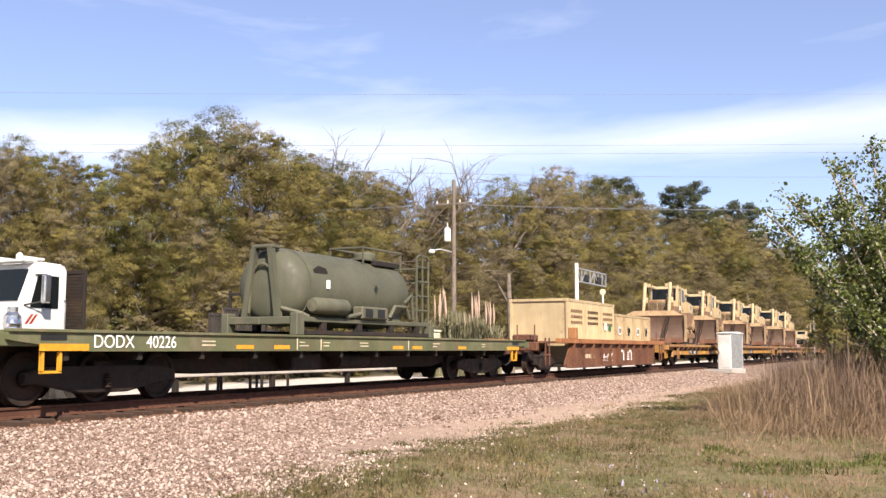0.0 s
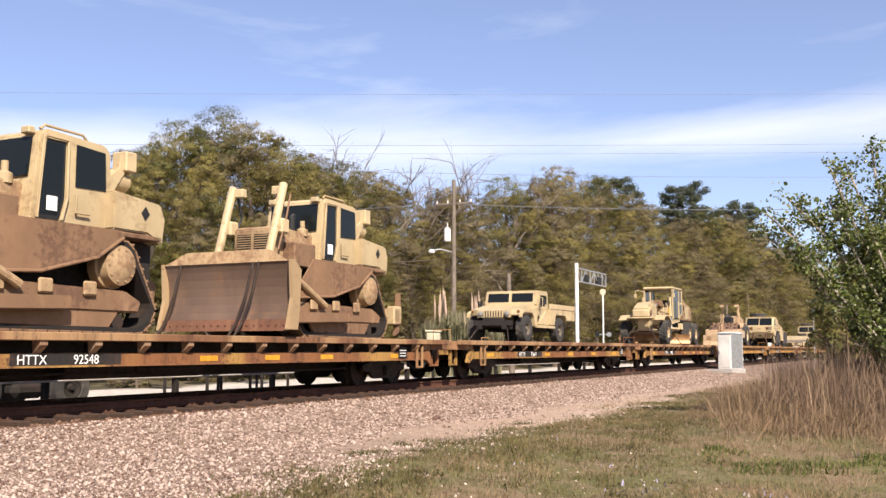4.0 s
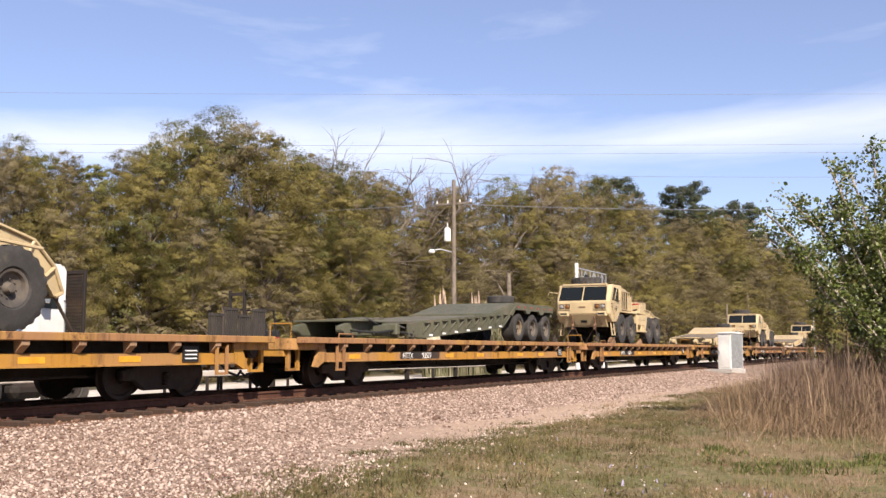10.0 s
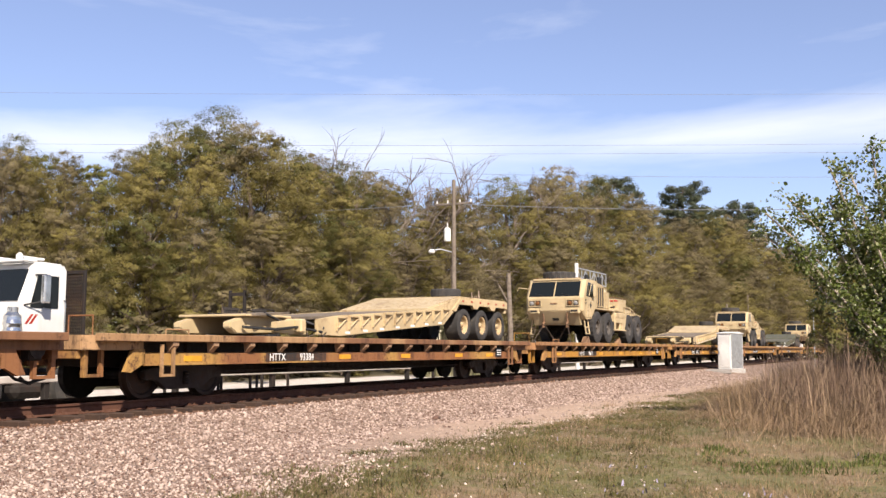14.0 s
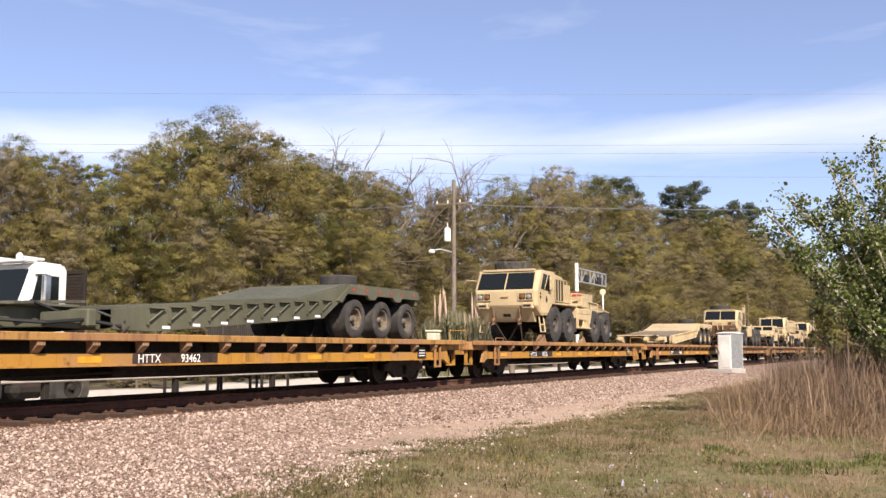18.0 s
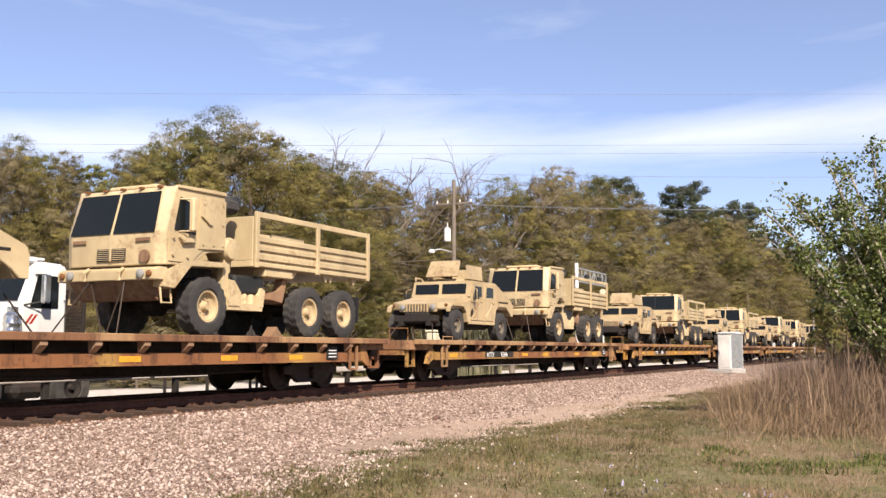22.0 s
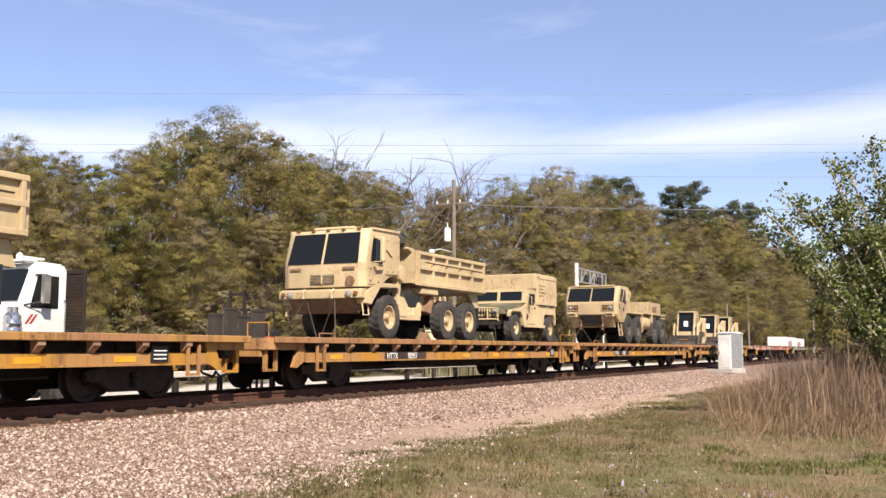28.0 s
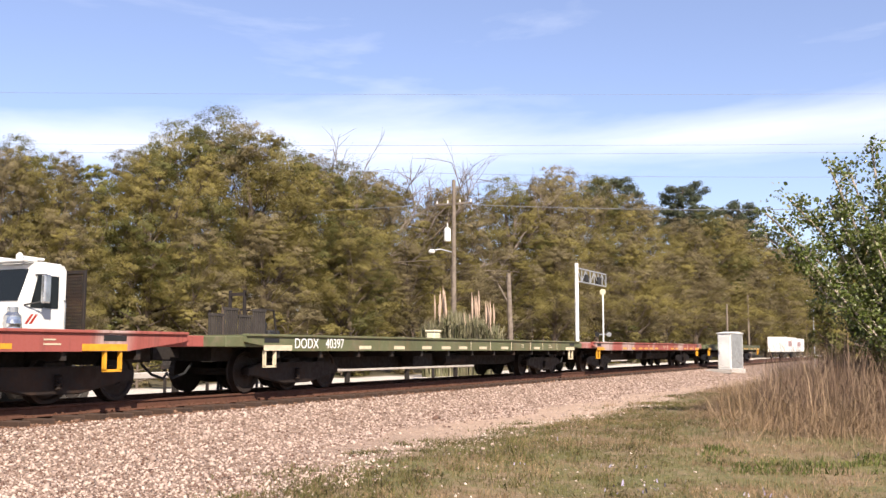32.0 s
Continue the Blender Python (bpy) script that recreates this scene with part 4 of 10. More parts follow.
def coupler(parent, x, way):
    bm = B()
    box(bm, min(x, x + way * 0.62), max(x, x + way * 0.62), -0.11, 0.11, 0.72, 0.92, 0.02)
    prism(bm, [(x - way * 0.02, -0.2), (x + way * 0.26, -0.2), (x + way * 0.30, 0.2), (x - way * 0.05, 0.16)], 0.68, 0.96, 0.02, axis="z")
    part("coupler", bm, UNDER, parent)
    bm = B()
    rod(bm, [(x + way * 0.7, -0.35, 0.62), (x + way * 0.45, -0.38, 0.42), (x + way * 0.12, -0.36, 0.34), (x - way * 0.02, -0.34, 0.44)], 0.028, 6)
    part("brake_hose", bm, BLACK, parent)


def flatcar(paint, rim, length=19.9):
    """A 60 foot heavy flatcar."""
    car = thing("flatcar", "weathered yellow heavy flatcar with rusty brown rim", "flatcar", "train")
    a, b = 1.55, length - 1.55
    bm = B()
    box(bm, a, b, -1.5, 1.5, DECK - 0.09, DECK - 0.006)
    part("deck", bm, DECK_WOOD, car)
    for s in (-1, 1):
        bm = B()
        box(bm, a - 1.05, b + 1.05, s * 1.42, s * 1.6, DECK - 0.13, DECK, 0.012)
        part("rim", bm, rim, car, "rusty brown rim beam")
        bm = B()
        prism(bm, [(s * 1.30, 0.84), (s * 1.44, 0.82), (s * 1.44, 0.645), (s * 1.50, 0.645), (s * 1.50, 0.615), (s * 1.30, 0.615)], a + 0.05, b - 0.05, axis="x")
        part("side_sill", bm, paint, car)
        # web coloured near black: the shade under the rim is painted in
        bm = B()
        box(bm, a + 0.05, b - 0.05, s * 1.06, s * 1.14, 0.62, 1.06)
        part("sill_web", bm, UNDER, car, "recessed web of the sill, dark with painted-in shade")
    bm = B()
    prism(bm, [(0.7, 1.0), (0.7, 0.62), (3.6, 0.52), (5.2, 0.38), (length - 5.2, 0.38), (length - 3.6, 0.52), (length - 0.7, 0.62), (length - 0.7, 1.0)], -0.38, 0.38)
    for x in np.arange(3.0, length - 2.5, 1.9):
        box(bm, x - 0.05, x + 0.05, -1.2, 1.2, 0.66, 1.0)
    part("centre_sill", bm, UNDER, car)
    bm = B()
    box(bm, 6.6, 8.2, -0.9, -0.5, 0.4, 0.72, 0.03)
    cyl(bm, (8.2, -0.75, 0.55), (10.0, -0.75, 0.55), 0.16, 12)
    rod(bm, [(4.0, -1.0, 0.45), (6.6, -0.9, 0.5), (10.5, -0.9, 0.42), (15.0, -1.0, 0.45)], 0.02, 6)
    part("brake_gear", bm, UNDER, car)
    for e, way in ((0.0, 1), (length, -1)):
        at = lambda u: e + way * u
        bm = B()
        prism(bm, [(at(0.32), -1.3), (at(0.52), -1.415), (at(1.62), -1.415), (at(1.62), 1.415), (at(0.52), 1.415), (at(0.32), 1.3)], 0.88, DECK - 0.03, 0.012, axis="z")
        part("end_platform", bm, rim, car, "rusty end platform plate")
        bm = B()
        box(bm, min(at(0.34), at(0.46)), max(at(0.34), at(0.46)), -1.2, 1.2, 0.74, 0.92, 0.01)
        part("end_sill", bm, paint, car)
        bx_draft = B()
        box(bx_draft, min(at(0.2), at(1.5)), max(at(0.2), at(1.5)), -0.26, 0.26, 0.62, 0.90, 0.02)
        part("draft_box", bx_draft, paint, car)
        coupler(car, e, way)
        for s in (-1, 1):
            # slanting gusset under the sill's end, corner post and foot step
            bm = B()
            prism(bm, [(at(1.62), 0.90), (at(1.36), 0.90), (at(1.16), 0.52), (at(1.30), 0.50), (at(1.62), 0.66)], s * 1.36, s * 1.44, 0.0)
            part("gusset", bm, paint, car)
            bm = B()
            box(bm, min(at(0.44), at(0.52)), max(at(0.44), at(0.52)), s * 1.18, s * 1.26, 0.46, 0.92)
            box(bm, min(at(0.44), at(0.86)), max(at(0.44), at(0.86)), s * 1.18, s * 1.26, 0.44, 0.49)
            box(bm, min(at(0.80), at(0.86)), max(at(0.80), at(0.86)), s * 1.18, s * 1.26, 0.46, 0.92)
            part("corner_step", bm, paint, car, "steel corner step")
            x0 = min(at(1.92), at(2.26))
            bm = B()
            y0, y1 = s * 1.5, s * 1.55
            box(bm, x0, x0 + 0.05, y0, y1, 0.44, 0.98)
            box(bm, x0 + 0.29, x0 + 0.34, y0, y1, 0.44, 0.98)
            box(bm, x0, x0 + 0.34, y0, y1, 0.42, 0.465)
            part("step", bm, rim, car, "rusty steel foot step")
    # grab iron and hand brake stand at one end
    bm = B()
    rod(bm, [(0.75, -1.1, DECK - 0.05), (0.75, -1.1, DECK + 0.3), (0.75, -0.55, DECK + 0.3), (0.75, -0.55, DECK - 0.05)], 0.016, 6)
    part("grab_iron", bm, paint, car)
    bm = B()
    rod(bm, [(a + 0.5, -1.5, DECK - 0.02), (a + 0.5, -1.5, DECK + 0.09), (a + 1.1, -1.5, DECK + 0.09), (a + 1.1, -1.5, DECK - 0.02)], 0.014, 6)
    part("grab_iron", bm, rim, car)
    bm = B()
    box(bm, length - 1.0, length - 0.75, -1.32, -1.12, 0.72, 1.08, 0.02)
    cyl(bm, (length - 0.88, -1.33, 0.9), (length - 0.88, -1.36, 0.9), 0.15, 14)
    part("hand_brake", bm, UNDER, car, "hand brake wheel and box")
    # stake pockets: a wedge below the rim
    bm = B()
    prism(bm, [(-1.40, DECK - 0.13), (-1.57, DECK - 0.13), (-1.57, DECK - 0.20), (-1.42, DECK - 0.33)], -0.075, 0.075, axis="x")
    pocket = part("stake_pocket", bm, POCKET, car)
    n = 15
    for k in range(n):
        x = a + 0.7 + (b - a - 1.4) * k / (n - 1)
        for s in (0,):
            m = pose(x, 0, 0, 0, 0, s)
            if k == 0 and s == 0:
                pocket.matrix_basis = m
            else:
                share(pocket, m)
    bogie(car, 3.1, 2, paint)
    bogie(car, length - 3.1, 2, paint)
    return car


DECK_WOOD = worn("grey_deck_planks", (0.16, 0.12, 0.09), (0.10, 0.07, 0.05), (0.24, 0.18, 0.13), 0.4, 0.5, 0.9)
POCKET = worn("scuffed_pocket_steel", (0.34, 0.21, 0.12), (0.20, 0.10, 0.055), (0.42, 0.27, 0.15), 0.4, 0.4, 0.75)


def side_marks(car, length, number, yellow=True, seed=0):
    """Black panels with the car's lettering, reflectors and small plates on the near side."""
    rnd = random.Random(seed)
    y = -1.442
    x = {16: 6.7, 17: 6.6}.get(seed, 5.17)
    gap = {11: 1.75, 19: 1.9}.get(seed, 1.08)
    bm = B()
    box(bm, x - 0.12, x + gap + 1.02, y - 0.003, y, 0.65, 0.825)
    panel = part("number_panel", bm, PANEL, car, "black panel behind white lettering")
    lettering("HTTX", 0.155, WHITE, pose(x, y - 0.005, 0.665) @ FACING, panel, "white painted lettering")
    lettering(number, 0.155, WHITE, pose(x + gap, y - 0.005, 0.665) @ FACING, panel, "white painted lettering")
    bm = B()
    xx = length - 3.1
    box(bm, xx, xx + 0.42, y - 0.025, y + 0.01, 0.67, 0.95)
    plate = part("stencil_plate", bm, BLACK, car)
    for q in (0.72, 0.79, 0.86):
        bm = B()
        box(bm, xx + 0.05, xx + 0.37, y - 0.028, y - 0.025, q, q + 0.022)
        part("stencil_line", bm, WHITE, plate)
    xr = 2.6
    while xr < length - 3.4:
        if not (x - 0.9 < xr < x + 2.4):
            bm = B()
            box(bm, xr, xr + 0.5, y - 0.004, y, 0.68, 0.78)
            part("reflector", bm, ORANGE, car, "faded orange reflector strip")
        xr += rnd.uniform(1.9, 3.4)


PANEL = worn("scuffed_black_panel", (0.025, 0.022, 0.02), (0.12, 0.06, 0.035), (0.08, 0.05, 0.035), 0.4, 0.5, 0.7)
BOUNDS = [50.3, 69.9, 89.5, 109.3, 129.1, 149.2, 169.1, 188.6, 208.0, 227.9, 247.7, 267.3, 287.0, 306.6, 326.4, 346.2, 366.0, 385.8, 405.6, 425.5, 445.6, 465.8, 486.3, 506.7, 526.9, 546.8, 566.8, 586.8, 606.7, 626.4, 646.4, 666.4]
NUMBERS = ["93145", "93276", "92548", "93611", "90923", "93291", "97432", "93107", "93793", "93537", "93671", "92326", "92915", "93384", "92673", "93018", "92945", "93462", "93756", "93878", "97461", "93274", "93346", "93487", "93611", "93549", "93176", "93035", "92957", "93431", "97431"]
BROWNISH = {2, 3, 4, 12, 13, 20, 21, 22, 24}


def build_flatcars():
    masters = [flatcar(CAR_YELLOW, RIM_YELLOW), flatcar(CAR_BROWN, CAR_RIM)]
    used = set()
    for i, (x0, x1) in enumerate(zip(BOUNDS[:-1], BOUNDS[1:])):
        k = 1 if i in BROWNISH else 0
        if k in used:
            car = copy_thing(masters[k], Matrix.Identity(4))
        else:
            car = masters[k]
            used.add(k)
        ride(car, x0)
        cars.append(car)
    for i, car in enumerate(cars):
        side_marks(car, 19.9, NUMBERS[i], True, i)
        if i in BROWNISH:
            tagged(car, "rust brown and yellow heavy flatcar with worn paint")


cars = []
build_flatcars()
# ---- what rides on the cars (x runs back from the front axle, z is over the deck, y < 0 is the near side) ----


def bx(parent, name, mat, x0, x1, y0, y1, z0, z1, bevel=0.02, label=""):
    bm = B()
    box(bm, x0, x1, y0, y1, z0, z1, bevel)
    return part(name, bm, mat, parent, label)


def px(parent, name, mat, prof, y0, y1, bevel=0.015, label=""):
    bm = B()
    prism(bm, prof, y0, y1, bevel)
    return part(name, bm, mat, parent, label)


def pane(parent, name, mat, pts, thick=0.02, label="", inset=0.0):
    """A thin sheet on four or more corners in one plane."""
    p = [Vector(q) for q in pts]
    c = sum(p, Vector()) / len(p)
    n = (p[1] - p[0]).cross(p[2] - p[1]).normalized()
    p = [q + (c - q).normalized() * inset for q in p] if inset else p
    bm = B()
    loft(bm, [[q - n * thick / 2 for q in p], [q + n * thick / 2 for q in p]])
    return part(name, bm, mat, parent, label)


def rods(parent, name, mat, paths, r=0.02, seg=6, label=""):
    bm = B()
    for pts in paths:
        rod(bm, pts, r, seg)
    return part(name, bm, mat, parent, label)


WHEELS = {}


def add_wheel(parent, key, x, y, side, z=None):
    """One wheel: the tyre, with its rim as a piece of its own."""
    r, w, rim_r, rim_mat, lugs = WHEEL_KINDS[key]
    if key not in WHEELS:
        bm = B()
        # tread bars are drawn into the skin: every other pair of points stands proud, staggered over the middle
        seg = lugs * 4 if lugs else 30
        rings = []
        for q, t, bars in ((rim_r, -0.02, 0), (rim_r, -0.40, 0), (rim_r * 1.1, -0.49, 0), (r * 0.80, -0.5, 0), (r * 0.90, -0.485, 1), (r, -0.42, 1), (r, -0.03, 1), (r, 0.03, 2), (r, 0.42, 2), (r * 0.90, 0.485, 2), (r * 0.8, 0.5, 0), (rim_r, 0.4, 0)):
            ring = []
            for i in range(seg):
                low = bars and lugs and ((i + (2 if bars == 2 else 0)) // 2) % 2
                a = 2 * math.pi * (i + (0.9 * t if bars == 1 else -0.9 * t if bars == 2 else 0) * 2) / seg
                rr = q * (0.962 if low else 1.0)
                ring.append((rr * math.cos(a), t * w, rr * math.sin(a)))
            rings.append(ring)
        loft(bm, rings)
        tyre = part("tyre", bm, RUBBER)
        bm = B()
        lathe(bm, [(0.0, -w * 0.40), (rim_r * 0.22, -w * 0.40), (rim_r * 0.27, -w * 0.30), (rim_r * 0.34, -w * 0.14), (rim_r * 0.62, -w * 0.16), (rim_r * 0.80, -w * 0.22), (rim_r * 0.86, -w * 0.40), (rim_r * 1.0, -w * 0.43), (rim_r * 1.0, -w * 0.02), (0.0, -w * 0.02)], (0, 0, 0), "y", 18)
        for k in range(8):
            a = 2 * math.pi * k / 8
            cyl(bm, (rim_r * 0.48 * math.cos(a), -w * 0.21, rim_r * 0.48 * math.sin(a)), (rim_r * 0.48 * math.cos(a), -w * 0.12, rim_r * 0.48 * math.sin(a)), rim_r * 0.05, 6)
        rim = part("rim", bm, rim_mat)
        smooth(tyre), smooth(rim)
        WHEELS[key] = (tyre.data, rim.data)
        bpy.data.objects.remove(tyre), bpy.data.objects.remove(rim)
    t = new("wheel", WHEELS[key][0])
    t.parent = parent
    t.matrix_basis = pose(x, side * y, (r if z is None else z) - 0.005, 0, 37 * x, 0 if side < 0 else 180)
    tagged(t, "dusty black tyre with deep tread")
    i = new("rim", WHEELS[key][1])
    i.parent = t
    return t


WHEEL_KINDS = {
    "hemtt": (0.66, 0.40, 0.30, worn("dull_grey_rim", (0.075, 0.066, 0.06), (0.12, 0.10, 0.08), (0.17, 0.14, 0.11), 0.4, 0.5, 0.7), 22),
    "fmtv": (0.565, 0.38, 0.31, TAN, 20),
    "humvee": (0.46, 0.32, 0.22, worn("dusty_dark_rim", (0.12, 0.10, 0.08), (0.2, 0.16, 0.11), (0.28, 0.22, 0.15), 0.4, 0.5, 0.7), 13),
    "humvee_tan": (0.46, 0.32, 0.22, TAN, 13),
    "trailer": (0.46, 0.50, 0.27, worn("dark_trailer_rim", (0.10, 0.085, 0.07), (0.3, 0.2, 0.1), (0.25, 0.2, 0.14), 0.3, 0.4, 0.7), 0),
    "trailer_tan": (0.46, 0.50, 0.27, TAN, 0),
    "grader": (0.64, 0.42, 0.30, TAN, 18),
    "roller": (0.78, 0.60, 0.42, TAN_LIGHT, 20),
    "skid": (0.40, 0.28, 0.20, TAN_LIGHT, 14),
    "truck": (0.52, 0.30, 0.27, UNDER, 0),
}


def chains(parent, ends, r=0.016):
    """Tie-down chains from the vehicle to the deck, drawn tight."""
    for a, b in ends:
        rods(parent, "tie_down_chain", CHAIN, [[a, b]], r, 5)


def lamp(parent, x, y, z, r=0.085, mat=None, name="headlight"):
    bm = B()
    lathe(bm, [(0.0, -0.035), (r * 0.7, -0.03), (r, -0.01), (r, 0.05), (0.0, 0.05)], (x, y, z), "x", 14)
    smooth(part(name, bm, mat or LENS, parent, "round glass lamp"))


def diamond(parent, x, y, z, r=0.12, name="diamond_mark"):
    bm = B()
    prism(bm, [(x - r * 0.8, z), (x, z - r), (x + r * 0.8, z), (x, z + r)], y - 0.004, y + 0.002)
    part(name, bm, BLACK, parent, "black diamond marking")


def cab_skin(parent, name, mat, side, front, inner, outer, chamfer):
    """A cab drawn out across its width, with cut corners at the front. side: (x, z) profile whose first `front` points lie on the front."""
    rings = []
    for y in (-outer, -inner, inner, outer):
        c = chamfer if abs(y) == outer else 0.0
        rings.append([(x + (c if i < front else 0.0), y, z) for i, (x, z) in enumerate(side)])
    bm = B()
    loft(bm, rings)
    bmesh.ops.bevel(bm, geom=list(bm.edges), offset=0.018, segments=1, affect="EDGES", clamp_overlap=True)
    return part(name, bm, mat, parent)


LAMP_BOX = worn("dusty_dark_lamp_panel", (0.10, 0.07, 0.045), (0.17, 0.12, 0.07), (0.22, 0.16, 0.10), 0.4, 0.5, 0.7)


def big_cab(v, paint, grille=False, spare=True):
    """Cab of the eight wheel trucks: wide split windscreen, undercut nose, cut lower door corner."""
    side = [(-2.02, 1.28), (-2.05, 1.80), (-1.66, 2.50), (-1.50, 2.56), (-0.18, 2.56), (-0.18, 1.42), (-0.38, 1.42), (-1.00, 0.95), (-1.60, 0.93)]
    cab_skin(v, "cab", paint, side, 3, 1.11, 1.22, 0.13)
    # nose panel that slopes back under the lamps
    bm = B()
    loft(bm, [[(-2.0, -0.98, 1.30), (-1.62, -0.98, 0.72), (-1.45, -0.98, 0.72), (-1.45, -0.98, 1.30)], [(-2.0, 0.98, 1.30), (-1.62, 0.98, 0.72), (-1.45, 0.98, 0.72), (-1.45, 0.98, 1.30)]])
    part("nose_panel", bm, paint, v)
    for a, b in ((-1.06, -0.03), (0.03, 1.06)):
        f = lambda z: -2.05 + (z - 1.80) * 0.39 / 0.70 - 0.012
        pane(v, "windscreen", GLASS, [(f(1.86), a, 1.86), (f(1.86), b, 1.86), (f(2.46), b * 0.97, 2.46), (f(2.46), a * 0.97, 2.46)], 0.02, "dark windscreen pane")
        rods(v, "wiper", BLACK, [[(f(1.9) - 0.02, (a + b) / 2 - 0.1, 1.9), (f(2.0) - 0.03, (a + b) / 2 + 0.25, 1.98)]], 0.01)
    for s in (-1, 1):
        y = s * 1.228
        pane(v, "door_window", GLASS, [(-1.62, y, 1.88), (-0.70, y, 1.84), (-0.70, y, 2.40), (-1.36, y, 2.43)], 0.02, "dark side window")
        rods(v, "window_bar", paint, [[(-1.30, y * 1.01, 1.88), (-0.98, y * 1.01, 2.40)]], 0.016)
        px(v, "door", paint, [(-1.66, 1.82), (-1.62, 1.02), (-1.05, 1.03), (-0.48, 1.46), (-0.48, 1.82)], y - 0.008 * s, y + 0.012 * s, 0.0)
        diamond(v, -1.12, s * 1.245, 1.52, 0.13)
        bx(v, "mirror", paint, -1.02, -0.80, s * 1.34 - 0.03, s * 1.34 + 0.03, 1.86, 2.34, 0.02, "flat square mirror head")
        rods(v, "mirror_arm", paint, [[(-0.80, s * 1.22, 2.36), (-0.78, s * 1.36, 2.34), (-0.78, s * 1.36, 1.88), (-0.80, s * 1.22, 1.84)]], 0.014)
        h = bx(v, "lamp_housing", LAMP_BOX, -2.055, -1.98, s * 0.80 - 0.25, s * 0.80 + 0.25, 1.47, 1.71, 0.01, "dark recessed lamp panel")
        bm = B()
        for z in (1.46, 1.70):
            box(bm, -2.075, -2.0, s * 0.80 - 0.27, s * 0.80 + 0.27, z, z + 0.022)
        for q in (-0.27, -0.02, 0.25):
            box(bm, -2.072, -2.0, s * 0.80 + q, s * 0.80 + q + 0.02, 1.46, 1.72)
        part("lamp_frame", bm, paint, h)
        for q in (0.13, -0.12):
            lamp(v, -2.085, s * (0.80 + q), 1.585, 0.085, LENS if q > 0 else AMBER)
        bx(v, "lower_pod", paint, -2.05, -1.72, s * 0.85 - 0.24, s * 0.85 + 0.22, 1.14, 1.42, 0.06)
        bx(v, "pod_slot", BLACK, -2.062, -2.03, s * 0.85 - 0.14, s * 0.85 + 0.14, 1.24, 1.31, 0.0)
        for z in (1.55, 1.68):
            bx(v, "side_marker", BLACK, -1.74, -1.66, s * 1.225 - 0.02, s * 1.225 + 0.02, z, z + 0.06, 0.0)
        rods(v, "step", paint, [[(-1.55, s * 1.1, 0.95), (-1.55, s * 1.18, 0.36), (-1.12, s * 1.18, 0.36), (-1.12, s * 1.1, 0.95)], [(-1.55, s * 1.15, 0.62), (-1.12, s * 1.15, 0.62)]], 0.03)
        rods(v, "tow_hook", TAN_DARK, [[(-1.95, s * 0.5, 1.28), (-1.80, s * 0.5, 0.78)], [(-1.78, s * 0.5, 0.85), (-1.98, s * 0.5, 0.74), (-1.95, s * 0.5, 0.64), (-1.78, s * 0.5, 0.66)]], 0.045)
        # front mud flap beside the step
        chains(v, [((-1.82, s * 0.5, 0.75), (-1.75, s * 0.02, 0.0)), ((-1.82, s * 0.5, 0.75), (-2.35, s * 0.8, 0.0))])
    if grille:
        bm = B()
        for k in range(9):
            z = 0.80 + k * 0.055
            x = -1.67 - (z - 0.72) * 0.655
            box(bm, x - 0.03, x + 0.01, -0.48, 0.48, z, z + 0.028)
        part("nose_grille", bm, BLACK, v, "slotted nose grille")
    else:
        g = lambda z: -2.0 + (1.30 - z) * 0.38 / 0.58 - 0.015
        pane(v, "nose_hatch", paint, [(g(0.82), -0.40, 0.82), (g(0.82), 0.40, 0.82), (g(1.26), 0.55, 1.26), (g(1.26), -0.55, 1.26)], 0.03)
        pane(v, "nose_slot", BLACK, [(g(0.90) - 0.02, -0.14, 0.90), (g(0.90) - 0.02, 0.14, 0.90), (g(1.0) - 0.02, 0.14, 1.0), (g(1.0) - 0.02, -0.14, 1.0)], 0.01)
        bx(v, "nose_badge", TAN_DARK, -2.065, -2.04, -0.14, 0.14, 1.56, 1.60, 0.0)
    bx(v, "visor", paint, -1.70, -1.55, -1.0, 1.0, 2.52, 2.60, 0.01)
    for k in range(5):
        bx(v, "marker_lamp", AMBER, -1.69, -1.63, -0.9 + k * 0.42, -0.83 + k * 0.42, 2.58, 2.625, 0.0)
    if spare:
        bm = B()
        rings = []
        for r, z, bars in ((0.3, -0.15, 0), (0.5, -0.18, 0), (0.64, -0.17, 1), (0.68, -0.12, 1), (0.68, 0.12, 2), (0.64, 0.17, 2), (0.5, 0.18, 0), (0.3, 0.15, 0)):
            rings.append([(-0.55 + r * f * math.cos(a), 0.28 + r * f * math.sin(a), 2.76 + z) for a, f in ((math.pi * i / 34, 0.94 if bars and (i // 2 + bars) % 2 else 1.0) for i in range(68))])
        loft(bm, rings)
        part("spare_wheel", bm, RUBBER, v, "spare tyre lying on the cab roof")
    rods(v, "far_mirror", paint, [[(-1.72, 1.2, 2.2), (-1.95, 1.55, 2.24), (-1.95, 1.6, 2.1)]], 0.016)


def chassis(v, x0, x1, z0=0.72, z1=1.06, axles=(0, 1.52), mat=None):
    bm = B()
    for s in (-1, 1):
        box(bm, x0, x1, s * 0.52, s * 0.38, z0, z1, 0.01)
    for x in np.arange(x0 + 0.4, x1, 1.3):
        box(bm, x, x + 0.12, -0.4, 0.4, z0 + 0.06, z1 - 0.04)
    part("chassis", bm, mat or TAN_DARK, v)
    for x in axles:
        bm = B()
        cyl(bm, (x, -0.95, 0.62), (x, 0.95, 0.62), 0.1, 10)
        lathe(bm, [(0.0, -0.3), (0.24, -0.12), (0.24, 0.12), (0.0, 0.3)], (x, 0.15, 0.62), "y", 12)
        part("axle", bm, UNDER, v)


